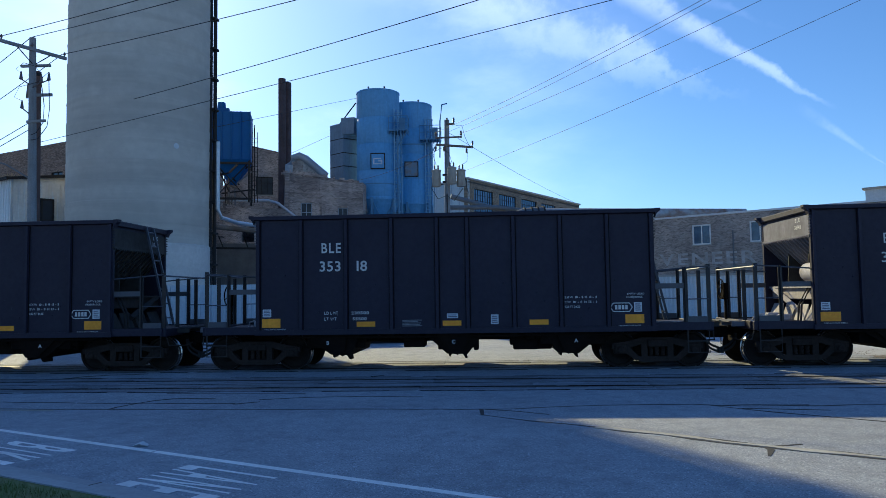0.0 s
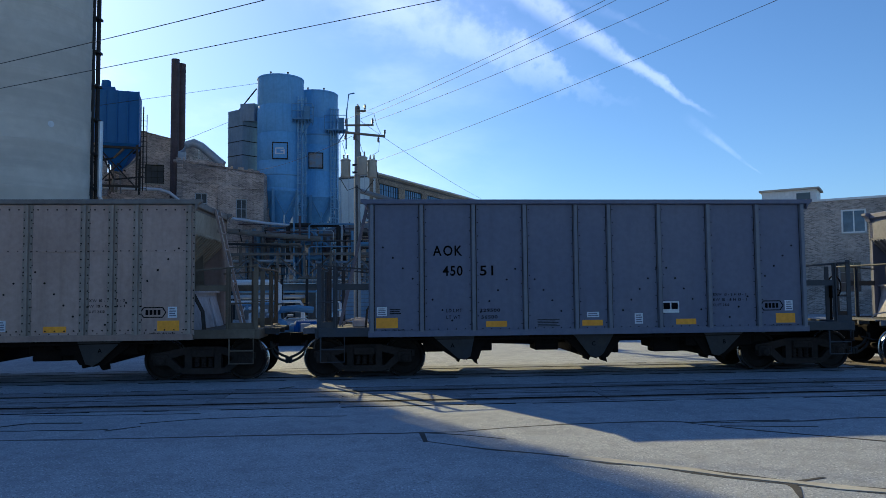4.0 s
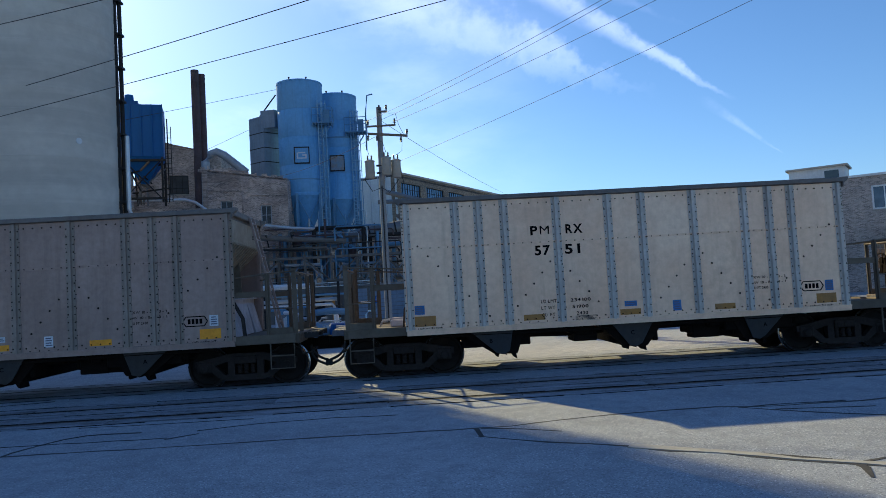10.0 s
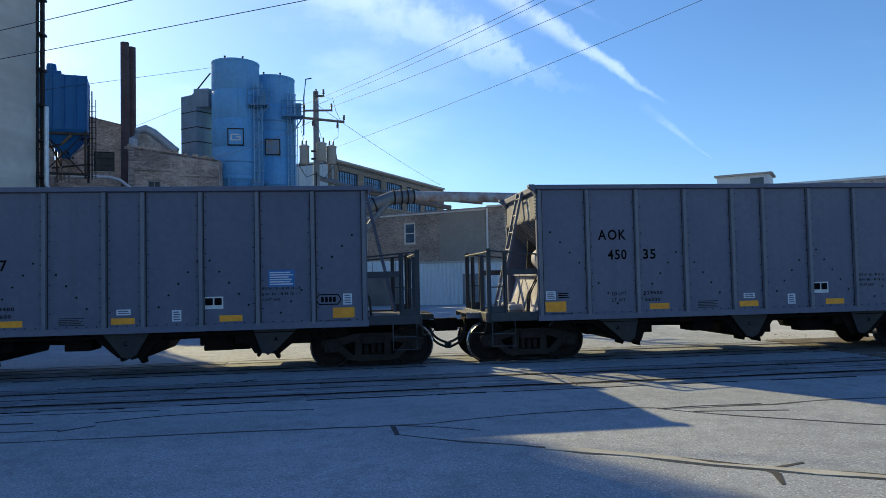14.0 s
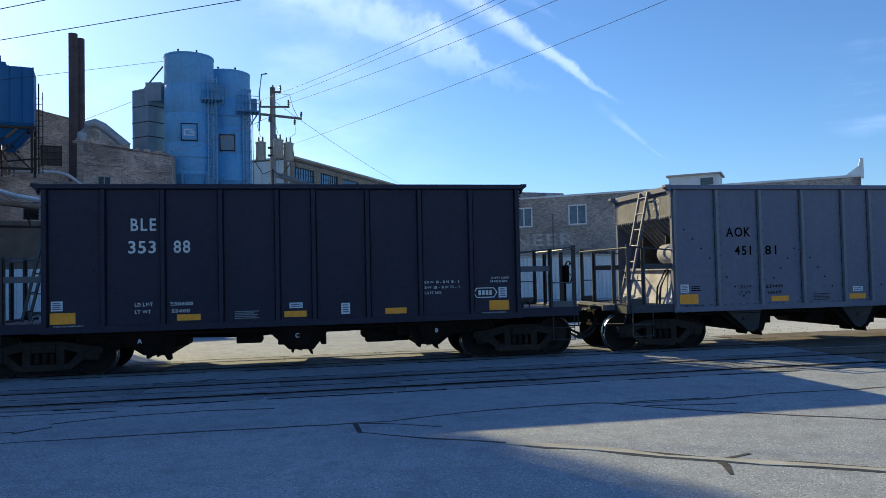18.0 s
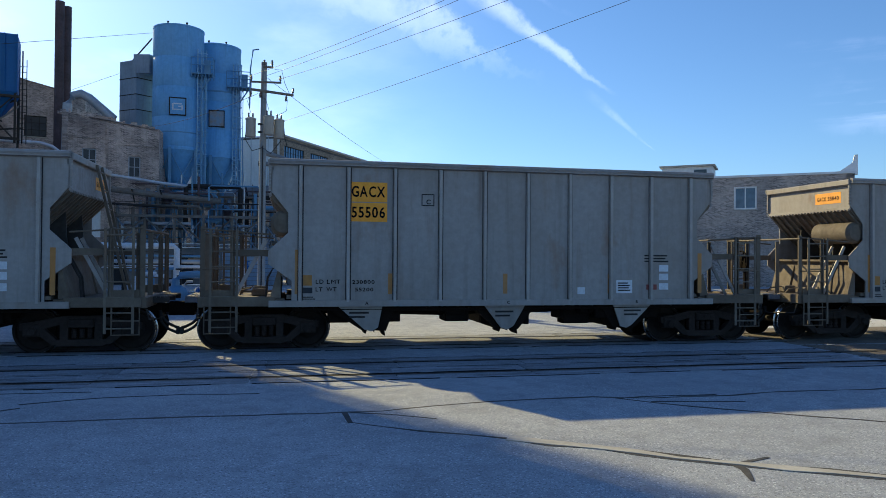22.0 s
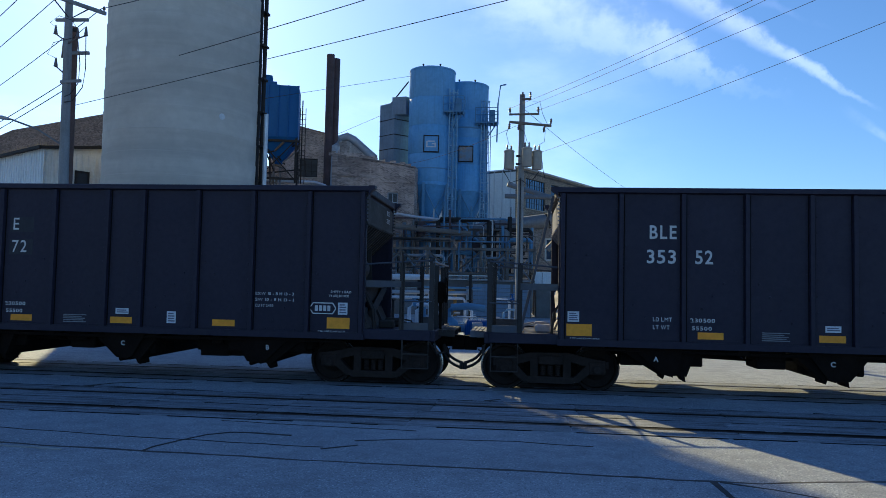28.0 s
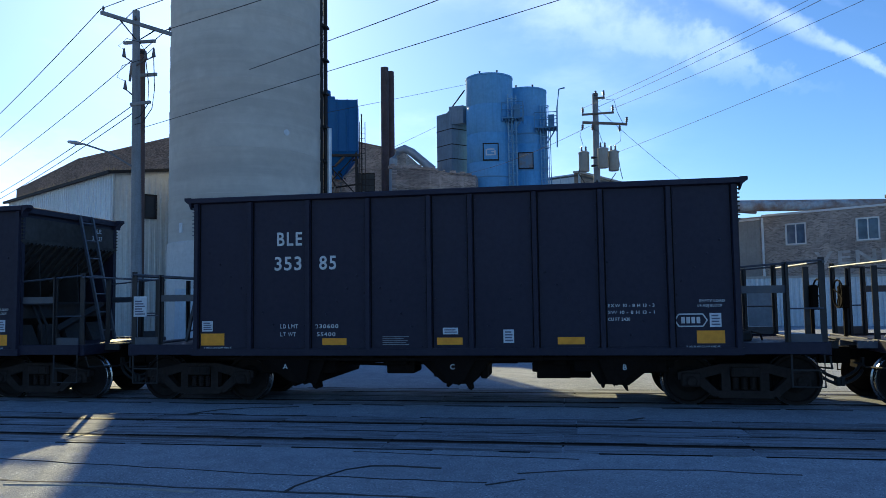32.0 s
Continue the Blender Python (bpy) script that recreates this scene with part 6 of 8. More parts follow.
def build_wires():
    def ray(eye, side, slope, reach):
        return (eye[0] + math.sin(radians(side)) * reach, eye[1] + math.cos(radians(side)) * reach, eye[2] + slope * reach)
    e0, e13 = (0.0, 0.0, 1.86), (-0.66, 2.71, 1.95)
    # two lines from the tall pole across the street
    for side0, slope0, side1, slope1, near in ((-32.58, 0.1944, 9.52, 0.4039, 25.0), (-20.63, 0.3016, -1.03, 0.4166, 21.0)):
        a, c = Vector(ray(e0, side0, slope0, 41.0 if side0 < -30 else 29.0)), Vector(ray(e0, side1, slope1, near))
        d = c - a
        wire(a - d * (0.0 if side0 < -30 else 0.5), c + d * 0.9, 0.12, 0.014)
    # from the transformer pole over the street to the right
    for dx, z, side1, slope1 in ((-0.7, 11.1, 13.75, 0.3853), (0.1, 11.15, 14.64, 0.384), (0.7, 11.0, 18.14, 0.3781), (1.0, 8.9, 25.86, 0.3603)):
        a, c = Vector((-2.14 + dx, 40.7, z)), Vector(ray(e13, side1, slope1, 26.0))
        wire(a, c + (c - a) * 0.8, 0.35, 0.009)
    wire((-2.1, 40.8, 11.2), ray(e13, 7.54, 0.1286, 75.0), 0.2, 0.012)
    wire((-17.6, 45.0, 12.8), (-11.3, 66.5, 20.6), 0.0, 0.014)
    wire((-21.5, 71.95, 15.75), (-14.7, 67.3, 17.15), 0.0, 0.016)
    wire((-2.4, 40.9, 10.3), (-11.5, 61.9, 11.9), 0.3, 0.012)
    # lines that leave the tall pole to the far left
    for x, y, z, z2 in ((-22.90, 32.50, 14.5, 11.2), (-22.2, 33.8, 14.9, 11.4), (-21.50, 35.25, 14.5, 11.2), (-22.2, 33.9, 10.7, 8.6), (-22.2, 33.9, 10.35, 8.2)):
        wire((x, y, z), (x - 40, y + 28, z2), 0.7, 0.02)
        if z > 14:
            wire((x, y, z), (x + 60, y - 30, z + 1.0), 1.2, 0.018)


def build_bare_tree(x, y, tall, seed):
    root = thing("bare_tree", "far leafless tree with fine bare twigs", "tree", pose(x, y, 0))
    rnd = random.Random(seed)
    trunk, twigs = bmesh.new(), bmesh.new()

    def grow(bm, p, d, long, r, depth):
        q = p + d * long
        tube(bm, [p, (p + q) / 2 + Vector((rnd.uniform(-1, 1), rnd.uniform(-1, 1), 0)) * long * 0.06, q], r, 5, r * 0.6)
        if depth == 0:
            return
        for k in range(3 if depth > 1 else 4):
            way = (d + Vector((rnd.uniform(-0.8, 0.8), rnd.uniform(-0.8, 0.8), rnd.uniform(-0.1, 0.5)))).normalized()
            grow(bm if depth > 4 else twigs, q if k else p + d * long * 0.7, way, long * rnd.uniform(0.55, 0.8), r * 0.55, depth - 1)
    grow(trunk, Vector((0, 0, 0)), Vector((0, 0, 1)), tall * 0.33, 0.22, 5)
    part("trunk", trunk, "leafless", root)
    tagged(part("twigs", twigs, "leafless", root), kind="stuff")


build_poles()
build_bare_tree(-67, 72, 12.5, 3)
build_bare_tree(-72, 79, 13.0, 8)
build_wires()

# ---- the train ----
PITCH, HALF, SIDE = 13.95, 5.06, 1.62      # from car to car, half a body, half a width
SILL, TOP = 0.96, 4.02
TRACK = 20.09


def ribs_of(kind):
    if kind == "tan":
        steps = (1.18, 0.525, 0.585, 1.19, 1.19, 0.775, 1.19, 1.19, 0.585, 0.525)
    else:
        steps = (1.17, 1.17, 1.17, 1.17, 0.775, 1.17, 1.17, 1.17)
    xs = [-HALF]
    for s in steps:
        xs.append(xs[-1] + s)
    return xs[1:]


def wheelset_mesh():
    bm = bmesh.new()
    for s in (-1, 1):
        lathe(bm, [(0.0, s * 0.83), (0.10, s * 0.83), (0.12, s * 0.815), (0.19, s * 0.80), (0.24, s * 0.765), (0.375, s * 0.775), (0.40, s * 0.825),
                   (0.445, s * 0.825), (0.457, s * 0.812), (0.466, s * 0.72), (0.492, s * 0.705), (0.492, s * 0.688), (0.40, s * 0.683),
                   (0.37, s * 0.73), (0.18, s * 0.70), (0.09, s * 0.66)], "y", 36)
        lathe(bm, [(0.0, s * 1.13), (0.075, s * 1.13), (0.095, s * 1.11), (0.095, s * 0.92), (0.08, s * 0.83)], "y", 16)
        for k in range(3):
            a = 2 * math.pi * k / 3
            lathe(bm, [(0.0, s * 1.15), (0.018, s * 1.15), (0.018, s * 1.12)], "y", 6, (0.045 * math.cos(a), 0, 0.045 * math.sin(a)))
    tube(bm, [(0, -0.7, 0), (0, 0.7, 0)], 0.085, 14, cap=False)
    me = finish(bm, "wheelset", "wheel", True)
    me.materials.append(M["tread"])
    for p in me.polygons:
        c = p.center
        if abs(math.hypot(c.x, c.z) - 0.462) < 0.02 and 0.70 < abs(c.y) < 0.82:
            p.material_index = 1
    return me


def sideframe_mesh():
    bm = bmesh.new()
    y0, y1 = -0.075, 0.075
    prism(bm, [(-1.14, 0.62), (-0.78, 0.68), (-0.38, 0.77), (0.38, 0.77), (0.78, 0.68), (1.14, 0.62), (1.14, 0.49), (0.76, 0.50), (0.40, 0.60), (-0.40, 0.60), (-0.76, 0.50), (-1.14, 0.49)], y0, y1)
    prism(bm, [(-0.44, 0.17), (0.44, 0.17), (0.54, 0.30), (-0.54, 0.30)], y0 - 0.03, y1)
    for s in (-1, 1):
        a = [(s * 0.70, 0.53), (s * 0.92, 0.50), (s * 0.54, 0.19), (s * 0.38, 0.22)]
        prism(bm, a if s > 0 else a[::-1], y0 - 0.02, y1)
        a = [(s * 0.25, 0.29), (s * 0.40, 0.29), (s * 0.40, 0.62), (s * 0.25, 0.62)]
        prism(bm, a if s > 0 else a[::-1], y0 - 0.01, y1)
        box(bm, s * 0.915 - 0.17, s * 0.915 + 0.17, y0 - 0.04, y1 + 0.02, 0.36, 0.62, 0.03)
        lathe(bm, [(0.0, y0 - 0.10), (0.075, y0 - 0.095), (0.10, y0 - 0.07), (0.10, y0 - 0.03)], "y", 12, (s * 0.915, 0, 0.462))
        for k in range(3):
            t = 2 * math.pi * k / 3 + 0.5
            box(bm, s * 0.915 + 0.05 * math.cos(t) - 0.014, s * 0.915 + 0.05 * math.cos(t) + 0.014, y0 - 0.115, y0 - 0.09, 0.448 + 0.05 * math.sin(t), 0.476 + 0.05 * math.sin(t))
    box(bm, -0.24, 0.24, y0 - 0.07, y1, 0.54, 0.72, 0.02)
    for x in (-0.16, 0.0, 0.16):
        box(bm, x - 0.03, x + 0.03, y0 - 0.085, y0 - 0.06, 0.58, 0.68)
    return finish(bm, "side_frame", "truck_iron")


def spring_mesh():
    bm = bmesh.new()
    prof = [(0.0, 0.31)]
    for k in range(6):
        z = 0.315 + 0.036 * k
        prof += [(0.040, z), (0.058, z + 0.006), (0.058, z + 0.020), (0.040, z + 0.026)]
    lathe(bm, prof + [(0.0, 0.54)], "z", 10)
    return finish(bm, "spring", "truck_iron")


def hose_mesh(s):
    """Brake hoses that hang from the end sill and meet those of the next car between the couplers."""
    bm = bmesh.new()
    for y, low, bulge in ((-0.36, 0.34, 0.10), (-0.30, 0.44, 0.03)):
        a, c, z = Vector((s * 6.56, y, 0.82)), Vector((s * 6.955, y - 0.03, low)), Vector((s * (6.62 - bulge), y, low + 0.10))
        pts = [a * (1 - u) ** 2 + z * (2 * u * (1 - u)) + c * u * u for u in (k / 9 for k in range(10))]
        tube(bm, pts, 0.030, 7)
    box(bm, *sorted((s * 6.90, s * 6.972)), -0.43, -0.28, 0.31, 0.46, 0.01)
    return finish(bm, "air_hose", "rubber", True)


def ladder_mesh(s):
    """Leans from the end deck up to the rim of the body."""
    bm = bmesh.new()
    y0, y1 = (-0.55, -0.12) if s < 0 else (0.12, 0.55)
    foot, head = (s * 5.78, 1.17), (s * 5.14, 3.98)
    for y in (y0, y1):
        box_bar(bm, (foot[0], y, foot[1]), (head[0], y, head[1]), 0.055)
    for k in range(7):
        u = 0.08 + k * 0.145
        x, z = foot[0] + (head[0] - foot[0]) * u, foot[1] + (head[1] - foot[1]) * u
        tube(bm, [(x, y0, z), (x, y1, z)], 0.02, 6)
    return bm


def box_bar(bm, a, c, w, d=None):
    """A square bar between two points."""
    a, c, d = Vector(a), Vector(c), d or w
    way = (c - a).normalized()
    side = way.cross(Vector((0, 1, 0)) if abs(way.y) < 0.9 else Vector((1, 0, 0))).normalized()
    up = side.cross(way)
    vs = [p + side * (sx * w / 2) + up * (sy * d / 2) for p in (a, c) for sx, sy in ((-1, -1), (1, -1), (1, 1), (-1, 1))]
    quads(bm, vs, [(0, 1, 2, 3), (7, 6, 5, 4), (0, 4, 5, 1), (1, 5, 6, 2), (2, 6, 7, 3), (3, 7, 4, 0)])


SWAPPED = {}                  # the bay letters of a car that runs the other way round
# deck paints; all but the black have shade painted in
DECK = {"black": "black", "grey": "grey_rail", "tan": "tan_rail", "bright": "tan_rail", "pale": "tan_rail"}


def hopper_car(kind, paint):
    """An open hopper car; kind: plain (upright posts), tan (riveted panels) or notched (side sheets cut back at the ends)."""
    root = thing("hopper_car", "open-top hopper car", "rail car")
    notched, riveted = kind == "notched", kind == "tan"
    end_mat = {"black": "end_black", "grey": "end_grey", "pale": "end_pale"}.get(paint, "end_tan")
    chord_mat = "chord" if riveted else paint
    beam_mat = {"black": "dusty_dim", "pale": "end_pale"}.get(paint, "dusty")
    post_mat = {"tan": "post_tan", "bright": "post_bright", "grey": "post_grey", "pale": "post_pale"}.get(paint, paint)
    wall = SIDE - 0.06
    deck_end = 6.17 if paint == "grey" else 6.40
    back = deck_end - 6.40
    # side sheets
    low = SILL + 0.1
    for s in (-1, 1):
        bm = bmesh.new()
        y = sorted((s * wall, s * (wall - 0.03)))
        if notched:
            h = HALF + 0.06
            prism(bm, [(-h + 0.5, low), (h - 0.5, low), (h - 0.5, 1.50), (h - 0.02, 1.85), (h - 0.02, 2.12), (h - 0.42, 2.50), (h - 0.42, 2.92), (h - 0.02, 3.42), (h - 0.02, 3.95),
                       (-h + 0.02, 3.95), (-h + 0.02, 3.42), (-h + 0.42, 2.92), (-h + 0.42, 2.50), (-h + 0.02, 2.12), (-h + 0.02, 1.85), (-h + 0.5, 1.50)], *y)
        else:
            box(bm, -HALF, HALF, *y, low, 3.95)
        part("side_sheet", bm, paint, root)
    # posts on the sides
    deep = 0.075
    wide = 0.06 if notched or riveted else 0.078
    bm = bmesh.new()
    prism(bm, [(-wide / 2, -deep), (wide / 2, -deep), (wide / 2 + 0.012, 0), (-wide / 2 - 0.012, 0)], low, 3.905, "z")
    if riveted:
        box(bm, -0.10, 0.10, -0.012, 0.0, low, 3.905)
    else:
        box(bm, -wide / 2 - 0.022, wide / 2 + 0.032, -0.008, 0.0, low, 3.905)
    post = finish(bm, "side_post", post_mat)
    if not riveted:
        # dirt and painted-in shadow darken the seam along both edges of each post
        post.materials.append(M["bolt" if paint == "black" else "seam"])
        for p in post.polygons:
            if max(-post.vertices[i].co.y for i in p.vertices) < 0.02:
                p.material_index = 1
    if notched:
        xs = [-4.45 + k * 0.9956 for k in range(10)]
    else:
        xs = [-HALF + 0.06, *ribs_of(kind), HALF - 0.06]
    for s in (-1, 1):
        for x in xs:
            ob = part("side_post", post, None, root)
            ob.matrix_basis = pose(x, s * wall, 0, 0, 0, 0 if s < 0 else 180)
    for s in (-1, 1):
        bm = bmesh.new()
        y = sorted((s * (SIDE + 0.03), s * (SIDE - 0.14)))
        long = HALF + (0.02 if notched else 0.05)
        rim = [(s * (SIDE - 0.14), TOP), (s * (SIDE + 0.015), TOP), (s * (SIDE + 0.035), TOP - 0.02), (s * (SIDE + 0.035), 3.925), (s * (SIDE - 0.04), 3.905), (s * (SIDE - 0.14), 3.905)]
        prism(bm, rim[::s], -long, long, "x")
        if not notched:
            for e in (-1, 1):
                a = [(e * long, 3.80), (e * (long + 0.04), 3.90), (e * (long + 0.13), 3.97), (e * (long + 0.13), TOP + 0.008), (e * long, TOP + 0.008)]
                prism(bm, a[::e], *y)
        if notched:
            tube(bm, [(-long, s * SIDE, TOP - 0.03), (long, s * SIDE, TOP - 0.03)], 0.055, 8)
        part("top_chord", bm, chord_mat, root)
        bm = bmesh.new()
        y = sorted((s * (SIDE + 0.01), s * (SIDE - 0.12)))
        prism(bm, [(-HALF - 0.02, SILL), (HALF + 0.02, SILL), (HALF + 0.02, SILL + 0.13), (-HALF - 0.02, SILL + 0.13)], *y)
        if riveted:
            box(bm, -HALF - 0.02, HALF + 0.02, *sorted((s * (SIDE + 0.03), s * (SIDE - 0.02))), SILL + 0.085, SILL + 0.12)
        part("side_sill", bm, paint, root)
    if riveted:
        bm = bmesh.new()
        edges = [-HALF, *ribs_of(kind), HALF]
        for x in xs:
            for k in range(16):
                for dx in (-0.075, 0.075):
                    lathe(bm, [(0.018, 0), (0.013, -0.012), (0.0, -0.014)], "y", 5, (x + dx, -wall - 0.012, 1.18 + k * 0.171))
        for a, c in zip(edges, edges[1:]):
            n = max(3, int((c - a) / 0.19))
            for z in (1.18, 2.90, 3.80):
                for k in range(1, n):
                    lathe(bm, [(0.018, 0), (0.013, -0.020), (0.0, -0.022)], "y", 5, (a + (c - a) * k / n, -wall, z))
        tagged(part("rivets", bm, "bolt", root), kind="stuff")
        bm = bmesh.new()
        box(bm, -HALF + 0.05, HALF - 0.05, -wall - 0.012, -wall, 2.875, 2.925)
        part("panel_seam", bm, paint, root)
    if kind != "notched":
        # bolt heads where the inner slopes meet the sheet
        bm = bmesh.new()
        for side in (-1, 1):
            for k in range(9):
                x, z = side * (4.75 - k * 0.22), 2.95 - k * 0.235
                lathe(bm, [(0.024, 0), (0.018, -0.014), (0.0, -0.016)], "y", 6, (x, -wall, z))
        for peak in (-1.65, 1.62):
            for side in (-1, 1):
                for k in range(5):
                    lathe(bm, [(0.024, 0), (0.018, -0.014), (0.0, -0.016)], "y", 6, (peak + side * (0.12 + k * 0.2), -wall, 2.45 - k * 0.24))
        for k in range(50):
            lathe(bm, [(0.015, 0), (0.011, -0.010), (0.0, -0.012)], "y", 5, (-HALF + 0.15 + k * 0.199, -wall, 1.115))
        for x in xs[1:-1]:
            for dx in (-0.085, 0.10):
                for k in range(9):
                    lathe(bm, [(0.014, 0), (0.010, -0.010), (0.0, -0.012)], "y", 5, (x + dx, -wall - 0.002, 1.3 + k * 0.30 + dx))
        tagged(part("bolt_heads", bm, "bolt" if paint != "black" else "black", root), kind="stuff")
    # ends; black cars: sunlit dust painted on the leading end, shade on the trailing
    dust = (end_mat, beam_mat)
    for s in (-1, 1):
        end_mat, beam_mat = ("end_shade", "grime_shade") if paint == "black" and s > 0 else dust
        gear_mat = "grime_shade" if paint == "black" and s > 0 else "end_pale" if notched else "dusty"
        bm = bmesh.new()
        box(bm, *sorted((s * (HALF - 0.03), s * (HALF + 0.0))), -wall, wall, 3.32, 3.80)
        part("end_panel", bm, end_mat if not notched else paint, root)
        bm = bmesh.new()
        box(bm, *sorted((s * (HALF - 0.10), s * (HALF + 0.06))), -wall - 0.02, wall + 0.02, 3.88, TOP, 0.015)
        box(bm, *sorted((s * (HALF - 0.06), s * (HALF - 0.03))), -wall, wall, 3.79, 3.9)
        part("end_chord", bm, chord_mat, root)
        # bolted lap at the panel's lower edge and along the corner flanges
        bm = bmesh.new()
        box(bm, *sorted((s * (HALF - 0.02), s * (HALF + 0.012))), -wall, wall, 3.27, 3.335)
        for k in range(26):
            y = -wall + 0.06 + k * 0.12
            box(bm, *sorted((s * (HALF - 0.01), s * (HALF + 0.03))), y - 0.022, y + 0.022, 3.245, 3.285)
        for y in (-wall, wall):
            for k in range(9):
                z = 3.30 + k * 0.075
                box(bm, *sorted((s * (HALF - 0.01), s * (HALF + 0.045))), y - 0.02, y + 0.02, z - 0.012, z + 0.012)
        part("bolted_lap", bm, end_mat if not notched else paint, root)
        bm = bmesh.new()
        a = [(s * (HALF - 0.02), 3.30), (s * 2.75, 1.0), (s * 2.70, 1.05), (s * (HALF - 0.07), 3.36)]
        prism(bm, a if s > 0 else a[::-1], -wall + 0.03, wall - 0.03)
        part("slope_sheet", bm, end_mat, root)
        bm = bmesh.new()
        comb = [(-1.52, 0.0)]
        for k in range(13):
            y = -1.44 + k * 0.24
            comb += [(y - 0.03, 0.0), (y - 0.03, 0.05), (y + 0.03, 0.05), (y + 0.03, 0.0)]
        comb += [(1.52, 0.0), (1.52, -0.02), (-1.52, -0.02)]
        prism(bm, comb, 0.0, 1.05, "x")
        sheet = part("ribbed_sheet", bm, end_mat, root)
        # runs down the slope, its ribs below
        down = math.degrees(math.atan2(2.24, 2.26))
        sheet.matrix_basis = pose(s * (HALF - 0.02), 0, 3.27, 0, 0, 0 if s < 0 else 180) @ pose(0, 0, 0, 0, down, 0) @ pose(0, 0, 0, 180, 0, 0)
        for y in (-0.62, 0.62):
            bm = bmesh.new()
            a = [(s * 4.72, 2.98), (s * 4.78, 1.98), (s * 3.80, 1.98)]
            prism(bm, a if s > 0 else a[::-1], y - 0.012, y + 0.012)
            part("gusset", bm, "end_pale" if riveted else "inside", root)
        bm = bmesh.new()
        box(bm, *sorted((s * 4.70, s * 4.86)), -wall + 0.02, wall - 0.02, 1.68, 2.02, 0.02)
        box(bm, *sorted((s * 4.66, s * 4.95)), -wall + 0.02, wall - 0.02, 1.98, 2.03)
        if paint == "black":
            # a shallow beam over separate lower plates, and a diagonal tie
            plates, over = ((-1.46, -0.95, 5.04), (-0.78, -0.2, 5.0), (0.0, 0.6, 5.0), (0.8, 1.46, 5.04)), 1.56
            tube(bm, [(s * 4.95, -0.35, 1.42), (s * 4.92, 1.25, 1.96)], 0.09, 4)
        else:
            plates, over = ((-1.46, -0.72, 5.06), (-0.66, 0.66, 5.02), (0.72, 1.46, 5.06)), 1.96
        for y0, y1, foot in plates:
            a = [(s * 4.84, over), (s * 4.84, 1.14), (s * foot, 1.14)]
            prism(bm, a if s > 0 else a[::-1], y0, y1)
        box(bm, *sorted((s * 4.2, s * 4.72)), -wall + 0.05, wall - 0.05, 1.12, 1.20)
        part("end_beam", bm, beam_mat, root)
        if notched:
            bm = bmesh.new()
            lathe(bm, [(0.0, -1.5), (0.20, -1.48), (0.27, -1.40), (0.27, -0.2), (0.20, -0.12), (0.0, -0.1)], "y", 20, (s * 4.80, 0, 2.70))
            part("air_reservoir", bm, gear_mat, root, smooth=True)["gear"] = s
        else:
            bm = bmesh.new()
            lathe(bm, [(0.0, -1.42), (0.20, -1.40), (0.25, -1.33), (0.25, -0.55), (0.20, -0.48), (0.0, -0.46)], "y", 20, (s * (4.35 if riveted else 4.70), 0, 2.10 if riveted else 2.38))
            part("air_reservoir", bm, gear_mat, root, smooth=True)["gear"] = s
        # corner posts, deck and end sill
        for y in (-1, 1):
            if notched:
                continue
            bm = bmesh.new()
            box(bm, *sorted((s * (HALF - 0.09), s * (HALF + 0.01))), *sorted((y * (wall - 0.08), y * (wall + 0.015))), SILL + 0.1, 3.9)
            part("corner_post", bm, paint, root)
        bm = bmesh.new()
        box(bm, *sorted((s * (HALF - 0.3), s * deck_end)), -1.50, 1.50, 1.06, 1.13)
        for y in (-1.53, 1.53):
            box(bm, *sorted((s * (HALF - 0.1), s * deck_end)), *sorted((y - 0.04, y + 0.04)), 0.97, 1.17, 0.01)
        part("end_deck", bm, DECK[paint], root)
        bm = bmesh.new()
        box(bm, *sorted((s * (deck_end - 0.06), s * (deck_end + 0.09))), -1.52, 1.52, 0.95, 1.17, 0.015)
        part("end_sill", bm, DECK[paint], root)
        bm = bmesh.new()
        for k in range(4):
            x = s * (deck_end + 0.12 + k * 0.085)
            box(bm, x - 0.034, x + 0.034, -0.85, 0.85, 1.12, 1.15)
        for y in (-0.83, 0.0, 0.83):
            box(bm, *sorted((s * (deck_end + 0.08), s * (deck_end + 0.42))), y - 0.025, y + 0.025, 1.02, 1.12)
        # sun painted into the leading end's steps, shade into the trailing end's
        part("crossover_step", bm, "step_sun_dust" if s < 0 else "grime_shade", root)
        # railing
        high = 2.56
        post_of_rail = "post_black" if paint == "black" else DECK[paint]
        rail_mat = {"black": "black_rail", "grey": "grey_rail", "pale": "tan_rail"}.get(paint, "tan_rail")
        for y in (-1.46, -0.62, 0.62, 1.46):
            bm = bmesh.new()
            top = high + (0.05 if abs(y) > 1 else -0.08)
            x = s * deck_end
            # angle section: a web and a flange
            box(bm, x - 0.05, x + 0.05, y - 0.012, y + 0.012, 1.0, top)
            box(bm, x - 0.012, x + 0.012, *sorted((y, y + (0.07 if y < 0 else -0.07))), 1.0, top)
            part("railing_post", bm, post_of_rail, root)
        bm = bmesh.new()
        x = s * (deck_end + 0.03)
        tube(bm, [(x, -1.50, high - 0.03), (x, 1.50, high - 0.03)], 0.024, 6)
        part("end_rail", bm, rail_mat, root)
        for y in (-1.49, 1.49):
            bm = bmesh.new()
            tube(bm, [(s * (HALF - 0.02), y, high - 0.10), (s * deck_end, y, high)], 0.020, 6)
            part("side_rail", bm, rail_mat, root)
            bm = bmesh.new()
            box(bm, *sorted((s * (HALF - 0.01), s * 5.80)), y - 0.02, y + 0.02, 2.01, 2.14)
            tube(bm, [(s * 5.8, y, 1.74), (s * deck_end, y, 1.74)], 0.016, 6)
